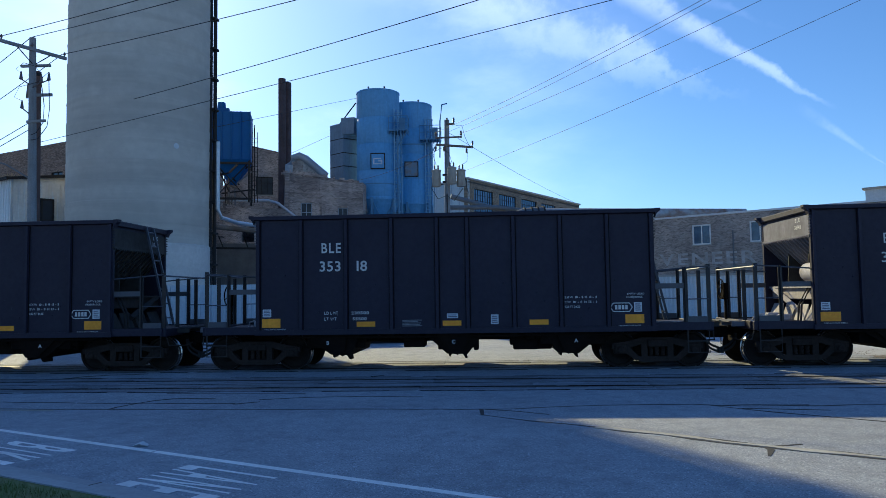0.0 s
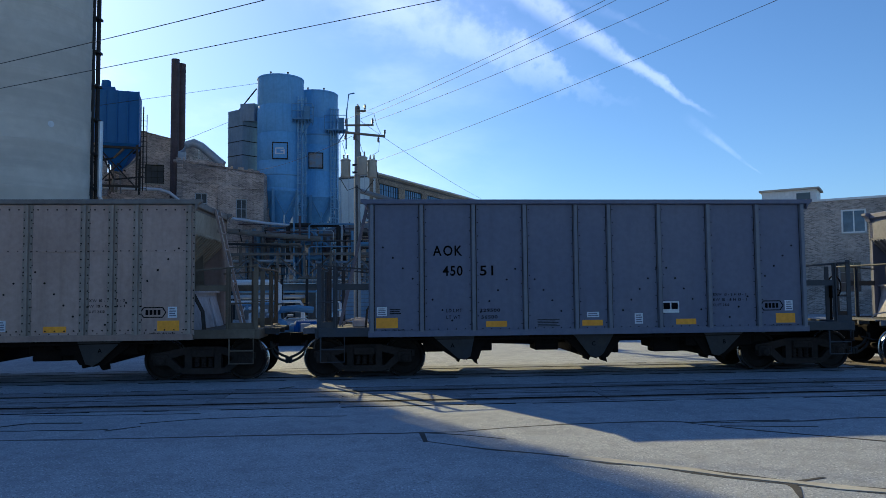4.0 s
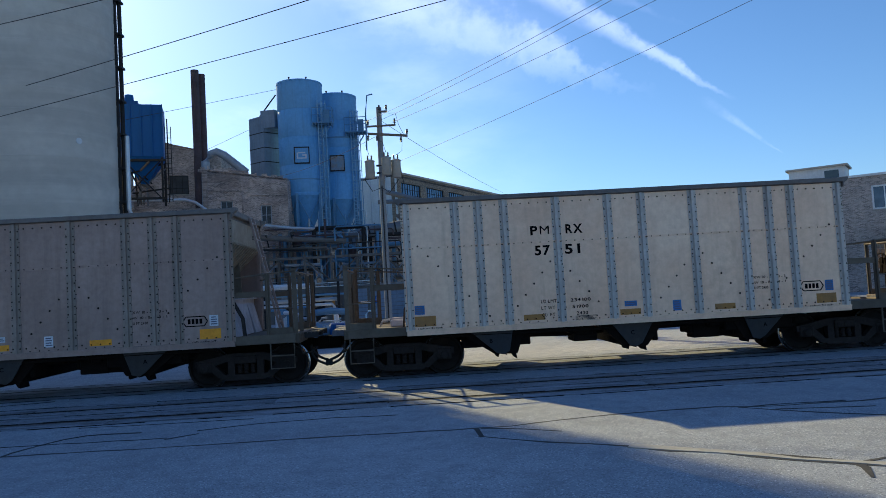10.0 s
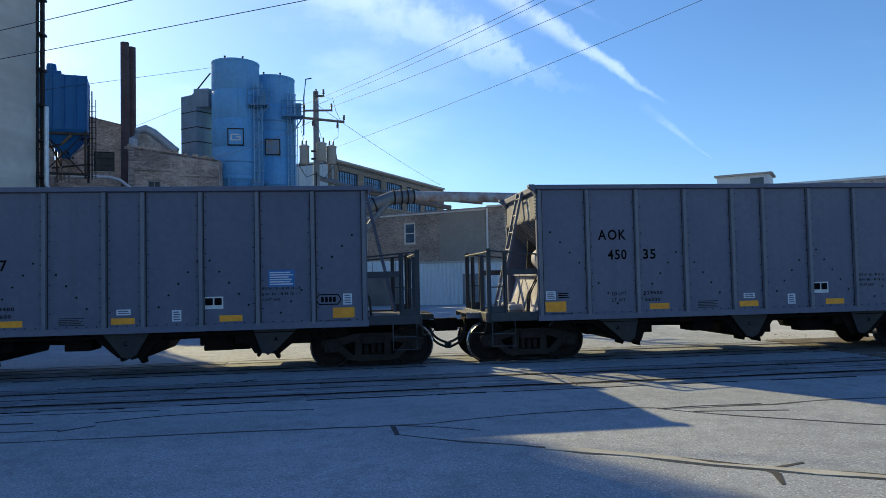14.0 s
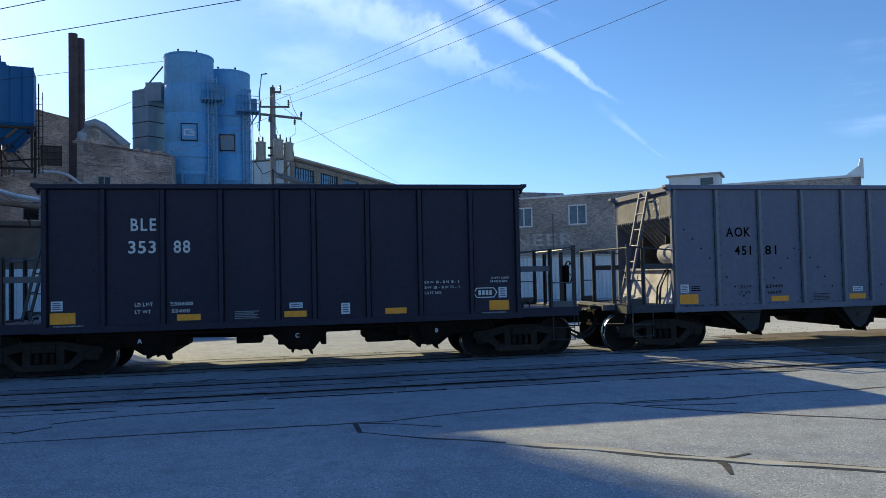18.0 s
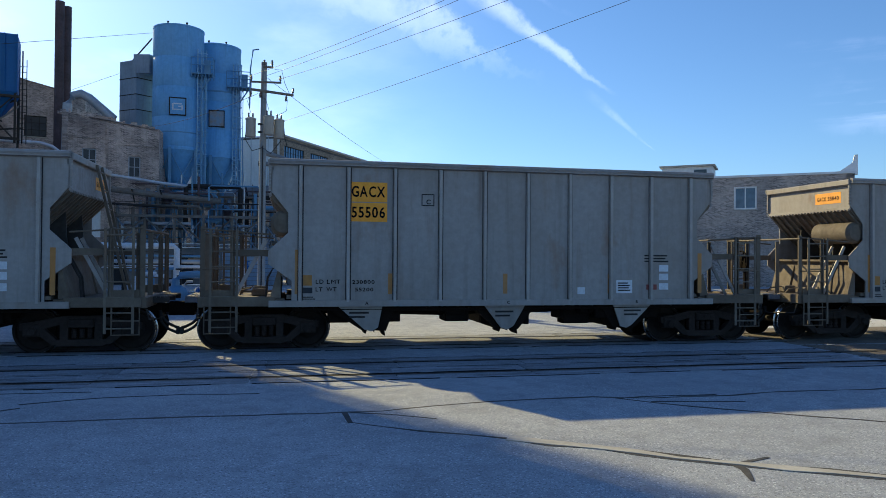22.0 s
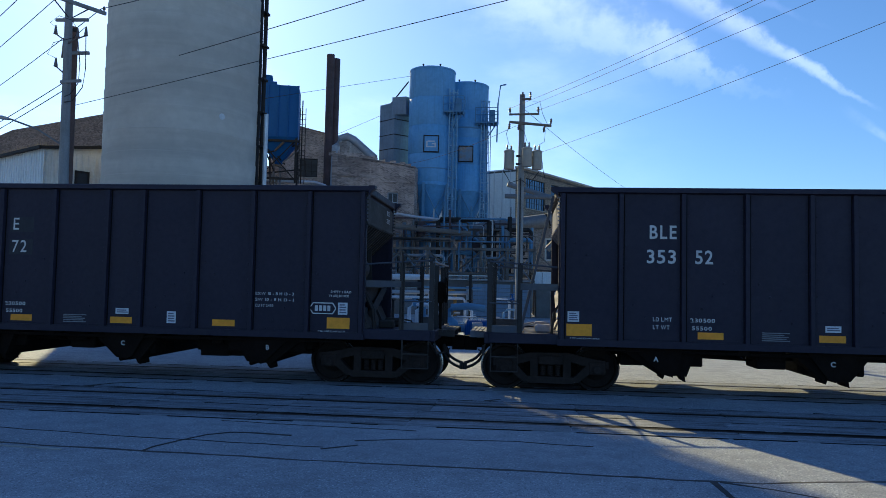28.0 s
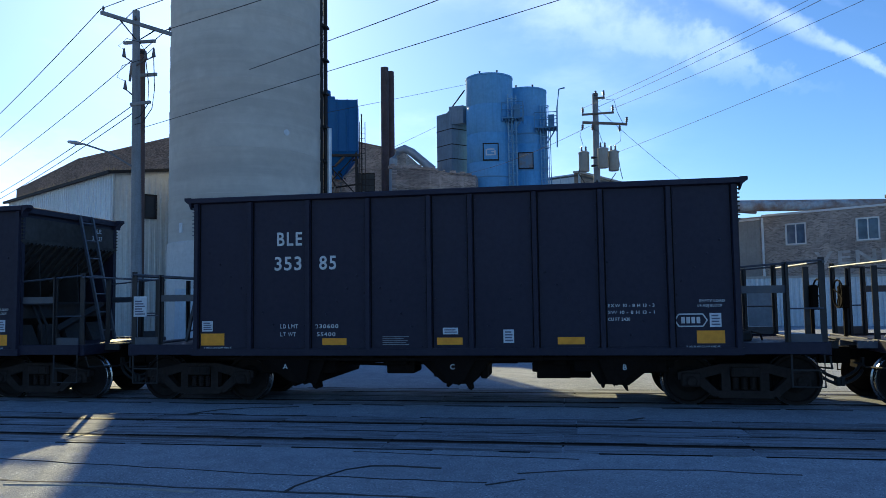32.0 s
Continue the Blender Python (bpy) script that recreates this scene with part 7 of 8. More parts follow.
            part("side_rail", bm, rail_mat, root)
            bm = bmesh.new()
            box(bm, *sorted((s * 5.76, s * 5.86)), y - 0.012, y + 0.012, 1.1, high - 0.02)
            box(bm, *sorted((s * 5.80, s * 5.824)), y - 0.06, y + 0.012, 1.1, high - 0.02)
            part("railing_post", bm, post_of_rail, root)
            bm = bmesh.new()
            box(bm, *sorted((s * 5.86, s * (deck_end - 0.05))), y - 0.015, y + 0.015, 1.16, 1.31)
            part("toe_plate", bm, rail_mat, root)
        if notched:
            # ladders up the sides at each corner
            for y in (-1.56, 1.56):
                bm = bmesh.new()
                for x in (5.72, 6.24):
                    box_bar(bm, (s * x, y, 0.45), (s * x, y, 2.55), 0.05, 0.03)
                for k in range(7):
                    z = 0.55 + 0.31 * k
                    tube(bm, [(s * 5.72, y, z), (s * 6.24, y, z)], 0.016, 6)
                part("corner_ladder", bm, "end_pale", root)
            bm = bmesh.new()
            for y in (-1.46, -1.06):
                box_bar(bm, (s * 5.78, y, 1.15), (s * 5.15, y, 2.35), 0.07, 0.03)
            part("stanchion_brace", bm, paint, root)
        part("ladder", ladder_mesh(s), paint if paint in ("grey", "tan", "bright") else rail_mat, root)["end"] = s
        # steps below the deck
        for y in (-1.54, 1.54):
            bm = bmesh.new()
            tube(bm, [(s * (5.84 + back), y, 1.0), (s * (5.84 + back), y, 0.42), (s * (6.36 + back), y, 0.42), (s * (6.36 + back), y, 1.0)], 0.018, 6)
            tube(bm, [(s * (5.84 + back), y, 0.70), (s * (6.36 + back), y, 0.70)], 0.016, 6)
            part("step", bm, DECK[paint] if paint != "black" else "grime_shade", root)
        bm = bmesh.new()
        box(bm, *sorted((s * 6.36, s * 6.74)), -0.10, 0.10, 0.76, 0.96, 0.02)
        prism(bm, [(s * 6.71, -0.17), (s * 6.97, -0.13), (s * 6.97, 0.05), (s * 6.85, 0.19), (s * 6.71, 0.17)][::s], 0.70, 1.0, "z")
        part("coupler", bm, "iron", root)
        part("air_hose", hose_mesh(s), "rubber", root)
        bm = bmesh.new()
        tube(bm, [(s * (6.48 + back), -1.45, 0.93), (s * (6.52 + back), -1.40, 0.72), (s * 6.56, -0.5, 0.66), (s * 6.66, -0.2, 0.72)], 0.018, 6)
        part("uncoupling_lever", bm, "grime_shade", root)
        bm = bmesh.new()
        box(bm, *sorted((s * 6.25, s * 6.56)), -0.32, 0.32, 0.58, 1.02, 0.03)
        part("draft_box", bm, "iron", root)
        for y in (-1.02, -0.86):
            bm = bmesh.new()
            tube(bm, [(s * 5.16, y, 1.12), (s * 5.12, y, 1.55), (s * 4.92, y + 0.02, 1.92), (s * 4.80, y + 0.04, 2.05)], 0.026, 6)
            part("brake_pipe", bm, "grime_shade", root)
        for y, dz in ((-0.35, -0.06), (0.4, -0.04)):
            bm = bmesh.new()
            box(bm, *sorted((s * 5.15, s * 5.48)), y - 0.13, y + 0.13, 1.13, 1.36 + dz, 0.03)
            tube(bm, [(s * 5.5, y, 1.3), (s * 5.7, y + 0.2, 1.25), (s * 5.75, y + 0.3, 1.12)], 0.02, 6)
            part("brake_valve", bm, gear_mat, root)["gear"] = s
    # hand brake, at one end
    for s in (-1, 1):
        bm = bmesh.new()
        c = Vector((s * (6.60 + back), s * -0.6, 1.98))
        for k in range(16):
            tube(bm, [c + Vector((0, 0.27 * math.cos(a), 0.27 * math.sin(a))) for a in (2 * math.pi * k / 16, 2 * math.pi * (k + 1) / 16)], 0.018, 5, cap=False)
        for k in range(4):
            a = math.pi * k / 2 + 0.4
            tube(bm, [c + Vector((-s * 0.02, 0, 0)), c + Vector((0, 0.27 * math.cos(a), 0.27 * math.sin(a)))], 0.012, 5)
        box(bm, *sorted((s * (6.44 + back), s * (6.57 + back))), s * -0.6 - 0.15, s * -0.6 + 0.15, 1.70, 2.15, 0.03)
        box(bm, *sorted((s * (6.46 + back), s * (6.52 + back))), s * -0.6 - 0.03, s * -0.6 + 0.03, 1.15, 1.75)
        part("hand_brake", bm, "iron", root)["end"] = s
    # frame below
    bm = bmesh.new()
    box(bm, -6.3, 6.3, -0.33, 0.33, 0.72, 1.12)
    for x in (-1.6, 1.55):
        box(bm, x - 0.1, x + 0.1, -1.5, 1.5, 0.85, 1.0)
    part("centre_sill", bm, "iron", root)
    rnd = random.Random(5)
    bm = bmesh.new()
    tube(bm, [(-4.0, -1.2, 0.88), (4.0, -1.2, 0.86)], 0.022, 6)
    tube(bm, [(-4.6, -1.48, 0.90), (-1.0, -1.47, 0.87), (4.6, -1.48, 0.90)], 0.028, 6)
    tube(bm, [(-3.4, -0.95, 0.80), (-1.2, -1.0, 0.74), (0.6, -0.9, 0.82), (3.5, -1.0, 0.78)], 0.03, 6)
    box(bm, -3.9, 3.9, 0.9, 1.1, 0.80, 1.0)
    for k in range(36):
        x, w = rnd.uniform(-3.7, 3.7), rnd.uniform(0.06, 0.36)
        z = rnd.uniform(0.50, 0.84)
        box(bm, x - w, x + w, rnd.uniform(-1.4, -1.1), rnd.uniform(-0.9, -0.5), z, 1.0, 0.02)
    part("brake_rigging", bm, "iron", root)
    for n, x in enumerate((-3.2, 0.02, 3.1)):
        lean = (0.30, 0.06, -0.22)[n]
        bm = bmesh.new()
        prism(bm, [(x - 0.50, 1.0), (x + 0.50, 1.0), (x + lean * 0.8 + 0.16, 0.50), (x + lean * 0.8 + 0.02, 0.42), (x + lean * 0.8 - 0.13, 0.46)], -1.50, -1.47)
        plate = part("hopper_bay", bm, "pale" if kind == "notched" else ("iron" if paint == "black" else "grime_shade"), root)
        bm = bmesh.new()
        prism(bm, [(x - 0.80, 1.0), (x + 0.80, 1.0), (x + lean + 0.28, 0.42), (x + lean - 0.24, 0.44)], -1.42, 1.42)
        # the gate's latches hang below as uneven prongs
        for dx, w, tip, lean_of in ((-0.20, 0.10, 0.36, -0.03), (-0.03, 0.06, 0.39, 0.02), (0.12, 0.12, 0.31, 0.06)):
            xx = x + lean + dx
            prism(bm, [(xx, 0.5), (xx + w, 0.5), (xx + w * 0.75 + lean_of, tip), (xx + w * 0.35 + lean_of, tip + 0.02)], -1.40, -1.0)
        part("gate_chute", bm, "iron", plate)
        if notched:
            bm = bmesh.new()
            for k in range(2):
                box(bm, x - 0.22, x + 0.20 - 0.08 * k, -1.508, -1.503, 0.80 - 0.09 * k, 0.84 - 0.09 * k)
            part("bay_print", bm, "seam", plate)
        else:
            me = words_mesh([("ACB"[n], x - 0.05, 0.70, 0.09, 1.0)], "paint_white" if paint == "black" else "paint_black")
            ob = part("bay_letter", me, None, plate)
            ob.location.y = -1.505
            if n != 1:
                ob["bay"] = n
                swapped = words_mesh([("BCA"[n], x - 0.05, 0.70, 0.09, 1.0)], "paint_white" if paint == "black" else "paint_black")
                SWAPPED[me.name] = swapped
    # trucks
    for s in (-1, 1):
        tx = s * 5.18
        bm = bmesh.new()
        box(bm, -0.31, 0.31, -0.96, 0.96, 0.28, 0.70, 0.03)
        for dx in (-0.45, 0.45):
            box(bm, dx - 0.08, dx + 0.06, -0.9, 0.9, 0.26, 0.62)
            box(bm, min(dx, 0), max(dx, 0), -0.2, 0.2, 0.34, 0.40)
        bolster = part("truck_bolster", bm, "iron", root)
        bolster.matrix_basis = pose(tx, 0, 0)
        for y in (-1.02, 1.02):
            ob = part("side_frame", SIDEFRAME, None, bolster)
            ob.matrix_basis = pose(0, y, 0, 0, 0, 0 if y < 0 else 180)
            for dx in (-0.15, 0.0, 0.15) if y < 0 else ():
                ob = part("spring", SPRING, None, bolster)
                ob.matrix_basis = pose(dx, y, 0)
        for dx in (-0.915, 0.915):
            ob = part("wheelset", WHEELSET, None, root)
            ob.matrix_basis = pose(tx + dx, 0, 0.462)
    return root


def on_side(x):
    """From metres along the body's side to its own x."""
    return x * 1.008 - HALF


def plate(root, name, x0, x1, z0, z1, mat, lift=0.004, label=""):
    """A flat plate or patch of paint on the near side; x from the body's left end."""
    bm = bmesh.new()
    y = -(SIDE - 0.06) - lift
    box(bm, on_side(x0), on_side(x1), y, y + 0.003, z0, z1)
    return part(name, bm, mat, root, label)


def bars(root, name, x0, x1, z0, z1, n, mat, lift=0.006):
    bm = bmesh.new()
    y = -(SIDE - 0.06) - lift
    step = (z1 - z0) / n
    for k in range(n):
        cut = (0.0, 0.12, 0.05, 0.2)[k % 4] * (x1 - x0)
        box(bm, on_side(x0), on_side(x1) - cut, y, y + 0.002, z0 + step * (k + 0.25), z0 + step * (k + 0.75))
    return part(name, bm, mat, root)


def side_marks(root, kind, paint):
    """Reflectors, stickers and stencils that every car of a kind carries."""
    ink = "paint_white" if paint == "black" else "paint_black"
    if kind == "notched":
        plate(root, "number_panel", 1.60, 2.41, 3.18, 3.60, "yellow")
        plate(root, "number_panel", 1.60, 2.41, 2.76, 3.16, "yellow")
        for x in (0.50, 2.44, 4.98, 7.45, 9.70):
            plate(root, "reflector", x, x + 0.10, 1.22, 1.66 if x > 1 and x < 9 else 2.15, "orange")
        plate(root, "sticker", 0.65, 0.85, 1.40, 1.62, "dull_yellow")
        plate(root, "sticker", 7.66, 8.05, 1.22, 1.52, "label")
        bars(root, "small_print", 7.70, 8.0, 1.26, 1.48, 4, "trim_dark")
        plate(root, "sticker", 6.72, 6.90, 1.20, 1.36, "label")
        for z in (1.30, 1.52, 1.72):
            plate(root, "sticker", 8.72, 8.95, z, z + 0.15, "label")
        plate(root, "sticker", 8.40, 8.66, 1.30, 1.42, "red_label")
        bars(root, "small_print", 8.35, 8.95, 1.92, 2.12, 3, "trim_dark")
        for a in ((3.15, 3.43, 3.12, 3.14), (3.15, 3.43, 3.36, 3.38), (3.15, 3.17, 3.12, 3.38), (3.41, 3.43, 3.12, 3.38)):
            plate(root, "stencil_frame", *a, "trim_dark")
        part("stencil", words_mesh([("C", on_side(3.25), 3.16, 0.10, 1.0)], "paint_black"), None, root).location.y = -(SIDE - 0.06) - 0.006
        part("sill_letters", words_mesh([(c, on_side(x), 1.0, 0.06, 1.2) for c, x in (("A", 1.95), ("C", 5.05), ("B", 8.1))], "paint_black"), None, root).location.y = -(SIDE + 0.014)
        bars(root, "small_print", 0.58, 0.92, 1.10, 1.18, 2, "trim_dark")
        plate(root, "sticker", 0.62, 0.86, 1.24, 1.36, "patch_dark")
        return
    yellow = "yellow" if paint in ("black", "grey") else ("dull_yellow" if paint == "bright" else "yellow")
    for x0, x1, z0, z1 in ((0.15, 0.63, 1.15, 1.38), (2.59, 3.06, 1.15, 1.28), (4.77, 5.24, 1.15, 1.28), (6.94, 7.41, 1.15, 1.28), (9.30, 9.76, 1.16, 1.38)):
        plate(root, "reflector", x0, x1, z0, z1, yellow)
    tag = "label" if paint != "bright" else "blue_label"
    for x0, x1, z0, z1, n in ((0.17, 0.39, 1.42, 1.62, 4), (4.88, 5.16, 1.34, 1.46, 2), (5.98, 6.17, 1.18, 1.42, 4), (9.52, 9.71, 1.44, 1.68, 4)):
        plate(root, "sticker", x0, x1, z0, z1, tag)
        bars(root, "small_print", x0 + 0.03, x1 - 0.02, z0 + 0.02, z1 - 0.02, n, "grey")
    # hexagon stencil
    bm = bmesh.new()
    y = -(SIDE - 0.06) - 0.004
    cx, cz = on_side(9.21), 1.56
    ring = [(cx - 0.27, cz), (cx - 0.20, cz + 0.105), (cx + 0.20, cz + 0.105), (cx + 0.27, cz), (cx + 0.20, cz - 0.105), (cx - 0.20, cz - 0.105)]
    for a, c in zip(ring, ring[1:] + ring[:1]):
        box_bar(bm, (a[0], y, a[1]), (c[0], y, c[1]), 0.022, 0.003)
    for k in range(4):
        box(bm, cx - 0.16 + k * 0.085, cx - 0.10 + k * 0.085, y - 0.001, y + 0.001, cz - 0.055, cz + 0.055)
    part("hexagon_stencil", bm, ink, root)
    if paint == "grey":
        plate(root, "stencil_box", 6.62, 7.02, 1.42, 1.68, "paint_white")
        plate(root, "stencil_box", 6.65, 6.81, 1.50, 1.65, "paint_black", 0.007)
        plate(root, "stencil_box", 6.84, 6.99, 1.50, 1.65, "paint_black", 0.007)
        bars(root, "small_print", 0.45, 0.70, 1.45, 1.58, 3, "paint_black")
    bars(root, "small_print", 3.75, 4.25, 1.14 if paint != "bright" else 1.075, 1.32 if paint != "bright" else 1.20, 5, "faint_print" if paint == "black" else "patch_dark")
    for x in (0.22, 9.12):
        shoes = part("stencil", words_mesh([("2 INCH HF COMP SHOES", on_side(x), 1.085, 0.035, -0.56)], ink), None, root)
        shoes.location.y = -(SIDE - 0.06) - 0.006
    for text, z, wide in (("EXW 10 - 8 H 13 - 3", 1.80, 0.80), ("EW 10 - 8 H 13 - 1", 1.68, 0.80), ("CU FT 2430", 1.56, 0.38)):
        me = words_mesh([(text, on_side(7.82), z, 0.055, -wide)], ink)
        part("stencil", me, None, root).location.y = -(SIDE - 0.06) - 0.006
    if paint == "black":
        for text, x, z in (("EMPTY LOAD", 9.36, 1.87), ("1/4 ADJ BLOCK", 9.32, 1.79)):
            me = words_mesh([(text, on_side(x), z, 0.045, -0.42)], ink)
            part("stencil", me, None, root).location.y = -(SIDE - 0.06) - 0.006


def numbers(root, kind, paint, marks):
    """The owner's marks and number of one car, and its weights."""
    code, split, first, last, load, light = marks
    # small marks on the end panels
    end_ink = "paint_black" if paint in ("tan", "bright", "pale") else "paint_white"
    if kind == "notched":
        for s in (-1, 1):
            bm = bmesh.new()
            box(bm, *sorted((s * (HALF + 0.001), s * (HALF + 0.004))), *sorted((s * 0.35, s * 1.25)), 3.46, 3.74)
            part("end_number_panel", bm, "yellow", root)
    for s in (-1, 1):
        for text, x, z, wide in ((code, 0.42, 3.54, 0.32), (first + last, 0.80, 3.54, 0.38)) if kind == "notched" else ((code, 0.70, 3.66, 0.30), (first + last, 0.66, 3.48, 0.38)):
            end = part("end_number", words_mesh([(text, x, z, 0.10, -wide)], end_ink), None, root)
            end.matrix_basis = pose(s * (HALF + 0.006), 0, 0, 0, 0, s * 90)
    y = -(SIDE - 0.06) - 0.008
    if kind == "notched":
        lines = [(code, on_side(1.65), 3.29, 0.22, -0.72), (first + last, on_side(1.65), 2.85, 0.22, -0.72)]
        lines += [("LD", on_side(0.92), 1.44, 0.085, -0.17), ("LMT", on_side(1.15), 1.44, 0.085, -0.29), ("LT", on_side(0.92), 1.28, 0.085, -0.15), ("WT", on_side(1.15), 1.28, 0.085, -0.21), (load, on_side(1.68), 1.44, 0.075, 1.3), (light, on_side(1.74), 1.28, 0.075, 1.3)]
        for line in lines:
            part("car_number", words_mesh([line], "paint_black"), None, root).location.y = y
        return
    ink = "paint_white" if paint == "black" else "paint_black"
    if kind == "tan":
        lines = [(code[:2], 2.84, 3.07, 0.195, -0.44), (code[2:], 3.64, 3.07, 0.195, -0.40), (first, 2.92, 2.61, 0.205, -0.36), (last, 3.60, 2.61, 0.205, -0.36)]
        lx, nx, low = 2.99, 3.66, 1.52
    elif paint == "grey":
        lines = [(code, 1.42, 2.76, 0.22, -0.66), (first, 1.63, 2.31, 0.215, -0.45), (last, 2.45, 2.31, 0.215, -0.32)]
        lx, nx, low = 1.70, 2.45, 1.49
    else:
        if split:
            lines = [("BL", 1.70, 3.05, 0.25, -0.36), ("E", 2.53, 3.05, 0.25, -0.15)]
        else:
            lines = [(code, 1.68, 3.05, 0.25, -0.52)]
        lines += [(first, 1.63, 2.58, 0.25, -0.56), (last, 2.53, 2.58, 0.25, -0.34)]
        for z in (3.02, 2.55):
            if split:
                plate(root, "overpainted_patch", 2.48, 3.0, z - 0.02, z + 0.30, "patch_dark", 0.003)
        lx, nx, low = 1.76, 2.45, 1.47
    if paint == "bright":
        lines += [("CU", lx + 0.01, low - 0.30, 0.07, -0.12), ("FT", lx + 0.19, low - 0.30, 0.07, -0.12), ("2430", nx + 0.12, low - 0.30, 0.07, -0.26)]
    lines += [("LD", lx, low, 0.075, -0.12), ("LMT", lx + 0.155, low, 0.075, -0.205), ("LT", lx, low - 0.15, 0.075, -0.115), ("WT", lx + 0.155, low - 0.15, 0.075, -0.16), (load, nx, low, 0.07, -0.46), (light, nx + 0.03, low - 0.15, 0.07, -0.37)]
    lines = [(t, on_side(x), z, h, w) for t, x, z, h, w in lines]
    for n, line in enumerate(lines):
        thin = split and n < 4
        part("car_number", words_mesh([line], ink, face=THIN_LETTERS if thin else BOLD_LETTERS if kind == "tan" and n < 4 else LETTERS), None, root).location.y = y


B, G, T, S, N = ("plain", "black"), ("plain", "grey"), ("tan", "tan"), ("tan", "bright"), ("notched", "pale")
CARS = [  # the order along the train: kind, owner's marks, split, number, load limit, light weight
    (B, "BLE", 0, "352", "04", "230500", "55500"), (B, "BLE", 1, "351", "90", "230200", "55800"), (B, "BLE", 0, "353", "18", "230500", "55500"),
    (B, "BLE", 1, "351", "48", "230500", "55500"), (B, "BLE", 1, "351", "62", "230200", "55800"), (G, "AOK", 0, "450", "91", "229600", "56400"),
    (T, "PMRX", 0, "62", "11", "233600", "52400"), (G, "AOK", 0, "450", "51", "229500", "56500"), (G, "AOK", 0, "450", "45", "229500", "56500"),
    (B, "BLE", 1, "351", "38", "230400", "55600"), (G, "CRIX", 0, "450", "28", "229500", "56500"), (G, "AOK", 0, "451", "12", "229500", "56500"),
    (G, "AOK", 0, "451", "66", "229200", "56800"), (T, "PMRX", 0, "62", "56", "233600", "52400"), (S, "PMRX", 0, "57", "51", "234100", "51900"),
    (S, "PMRX", 0, "57", "03", "233900", "52100"), (B, "BLE", 1, "352", "64", "230900", "55100"), (G, "AOK", 0, "451", "78", "229500", "56500"),
    (G, "CRIX", 0, "451", "07", "229400", "56600"), (G, "AOK", 0, "450", "35", "229500", "56500"), (G, "AOK", 0, "450", "76", "229600", "56400"),
    (B, "BLE", 1, "352", "09", "230600", "55400"), (B, "BLE", 0, "353", "23", "231100", "54900"), (B, "BLE", 0, "353", "88", "230600", "55400"),
    (G, "AOK", 0, "451", "81", "229400", "56600"), (G, "AOK", 0, "451", "23", "229500", "56500"), (G, "AOK", 0, "450", "13", "229400", "56600"),
    (N, "GACX", 0, "55", "868", "230600", "55400"), (N, "GACX", 0, "55", "506", "230800", "55200"), (N, "GACX", 0, "55", "840", "230500", "55500"),
    (T, "PMRX", 0, "62", "68", "233600", "52400"), (T, "PMRX", 0, "61", "94", "233900", "52100"), (B, "BLE", 1, "353", "02", "231000", "55000"),
    (B, "BLE", 0, "353", "40", "230500", "55500"), (B, "BLE", 1, "351", "72", "230500", "55500"), (B, "BLE", 0, "353", "52", "230500", "55500"),
    (B, "BLE", 1, "351", "78", "230200", "55800"), (B, "BLE", 0, "350", "35", "231000", "55000"), (B, "BLE", 1, "352", "37", "230100", "55900"),
    (B, "BLE", 0, "353", "85", "230600", "55400"), (B, "BLE", 0, "353", "61", "230500", "55500"), (B, "BLE", 1, "351", "15", "230500", "55500"),
]
FIRST = -2                    # place in the train of the first car of the list
LADDER_LEADS = (2, 5, 6, 9, 10, 15, 17, 21, 22, 29, 32, 33, 34, 37)   # cars whose ladder end runs ahead
WORDS = {"black": "black open-top steel hopper car with white stencilled numbers", "grey": "grey open-top hopper car with upright side posts",
         "tan": "tan riveted aluminium hopper car with black numbers", "bright": "bright bare-aluminium riveted hopper car with black numbers",
         "pale": "pale grey hopper car with yellow number panel"}
# how far the train has run to the left, by time
RUN = [(0.0, -0.1), (2.5, 40.44), (5.0, 80.95), (6.0, 97.3), (7.0, 113.6), (8.0, 129.79), (9.0, 146.09), (10.0, 162.4), (11.0, 178.63), (14.0, 227.54), (17.0, 276.56), (18.0, 292.9), (20.0, 325.43), (25.0, 406.67), (28.0, 455.76), (32.0, 521.02)]
TRAIN = []


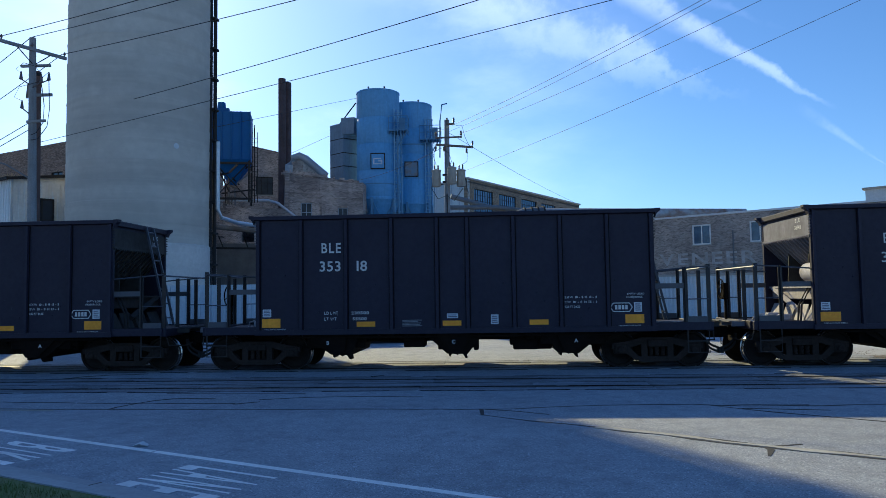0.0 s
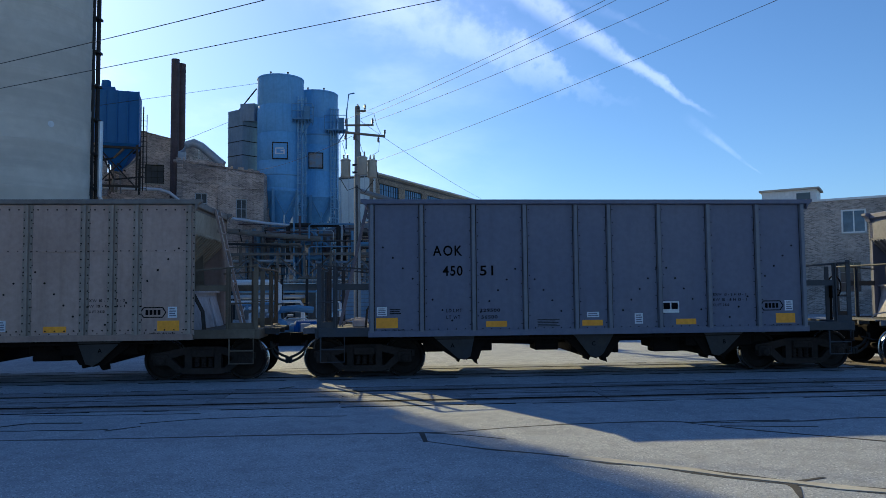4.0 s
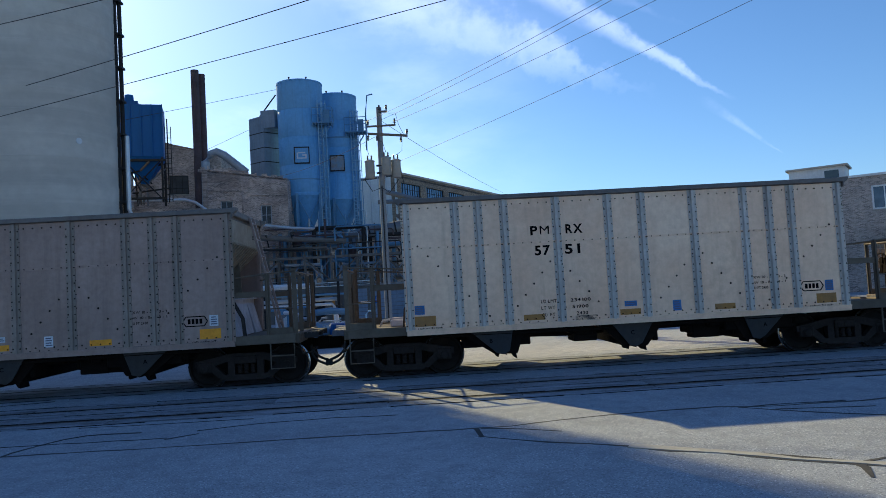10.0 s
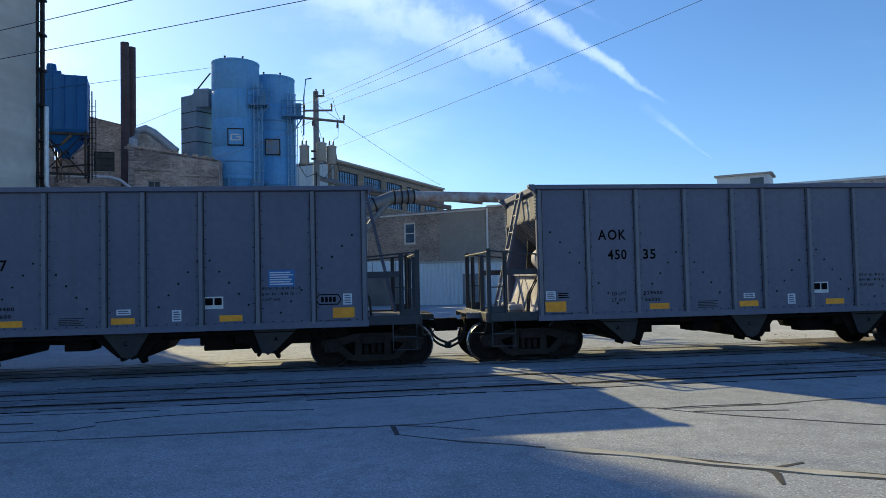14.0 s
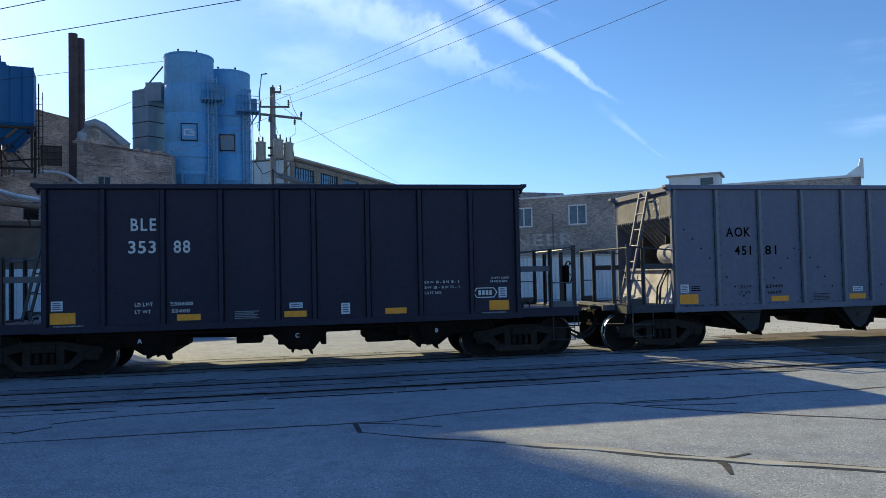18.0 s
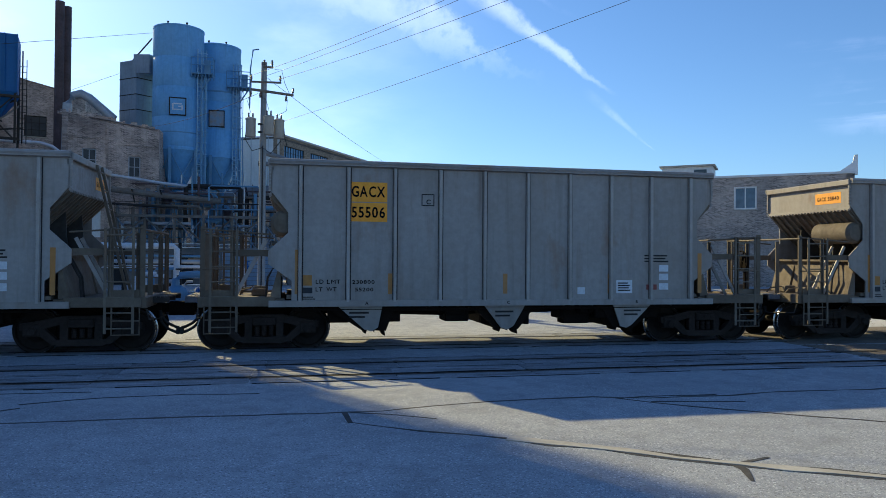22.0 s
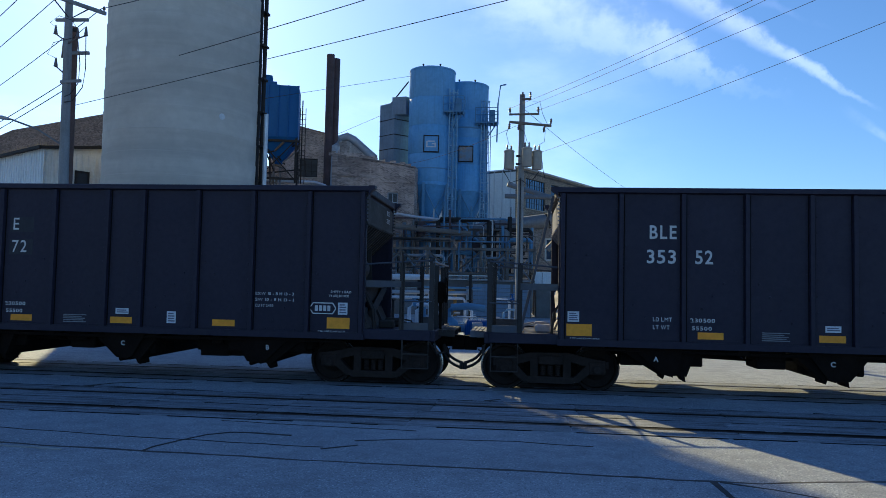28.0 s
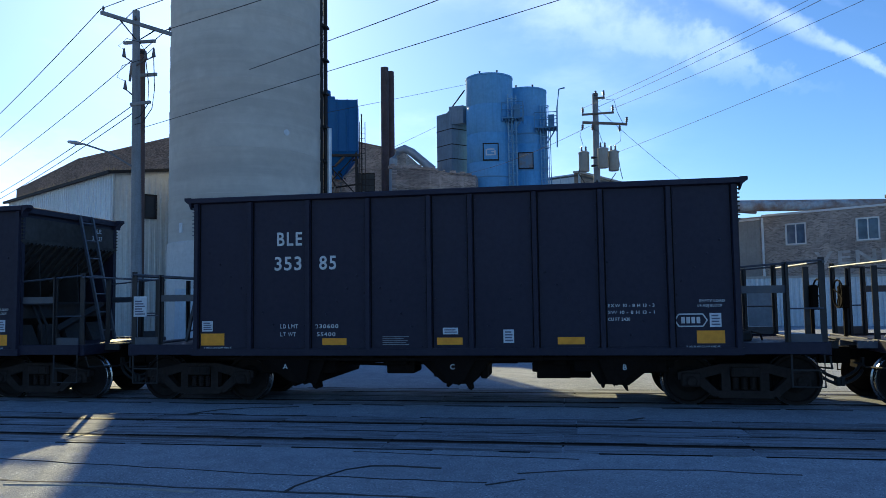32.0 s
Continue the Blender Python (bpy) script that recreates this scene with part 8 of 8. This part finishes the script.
def build_train():
    made = {}
    for kind, paint in (B, G, T, S, N):
        car = made[kind, paint] = hopper_car(kind, paint)
        side_marks(car, kind, paint)
        car["label"] = WORDS[paint]
        tagged(car, group="cars of the train")
    used = set()
    for n, (look_of, code, split, a, b, load, light) in enumerate(CARS):
        centre = -0.945 + PITCH * (FIRST + n)
        car = made[look_of]
        if look_of in used:
            bare = [o for o in car.children_recursive if o.name.startswith(("car_number", "blue_placard", "overpainted", "placard_print", "end_number", "notice"))]
            for o in bare:
                o.parent = None
            car = copy_thing(car, pose(centre, TRACK, 0))
            for o in bare:
                o.parent = made[look_of]
        else:
            used.add(look_of)
            car.matrix_basis = pose(centre, TRACK, 0)
        numbers(car, *look_of, (code, split, a, b, load, light))
        TRAIN.append((centre, car, -1 if FIRST + n in LADDER_LEADS else 1))
        if a + b == "35385":
            bm = bmesh.new()
            box(bm, -6.34, -6.06, -1.58, -1.565, 1.72, 2.12)
            notice = part("notice", bm, "label", car, "white notice board hung on the railing")
            bm = bmesh.new()
            for k in range(6):
                box(bm, -6.31, -6.10 - 0.03 * (k % 3), -1.584, -1.58, 1.76 + 0.05 * k, 1.785 + 0.05 * k)
            part("notice_print", bm, "grey", notice)
        if code == "CRIX":
            plate(car, "blue_placard", 7.95, 8.50, 1.86, 2.22, "blue_label")
            bars(car, "placard_print", 7.98, 8.47, 1.89, 2.19, 6, "label")


    # each car has its ladder at one end and its hand brake at the other
    for centre, car, lead in TRAIN:
        for o in car.children_recursive:
            if "bay" in o:
                if lead == 1:
                    o.data = SWAPPED[o.data.name]
                del o["bay"]
        for o in list(car.children):
            if o.get("gear"):
                # the brake gear sits at the end away from the ladder, or at both
                if lead == 1 and o["gear"] == 1:
                    bpy.data.objects.remove(o)
                else:
                    del o["gear"]
                continue
            if o.get("end") and ((o["end"] == lead) != o.name.startswith("ladder")):
                bpy.data.objects.remove(o)
            elif o.get("end"):
                del o["end"]


SIDEFRAME, SPRING, WHEELSET = sideframe_mesh(), spring_mesh(), wheelset_mesh()
build_train()


# ---- what moves ----
RADIUS = 0.462


def motions():
    for centre, car, lead in TRAIN:
        walk(car, [(t, pose(centre - run, TRACK, 0)) for t, run in RUN])
        # the wheels roll while the car is within sight of the street
        t0, t1 = (centre - 40) / 16.29, (centre + 40) / 16.29
        t0, t1 = max(0.0, t0), min(32.0, t1)
        if t1 - t0 < 0.2:
            continue
        steps = int((t1 - t0) * 30)
        for o in car.children:
            if o.name.startswith("wheelset"):
                x, y, z = o.matrix_basis.translation
                rows = [(t0 + (t1 - t0) * k / steps, pose(x, y, z, 0, -math.degrees(16.29 / RADIUS) * (t1 - t0) * k / steps, 0)) for k in range(steps + 1)]
                if t0 > 0.05:
                    rows.insert(0, (0.0, rows[0][1]))
                if t1 < 31.95:
                    rows.append((32.0, rows[-1][1]))
                walk(o, rows)


motions()
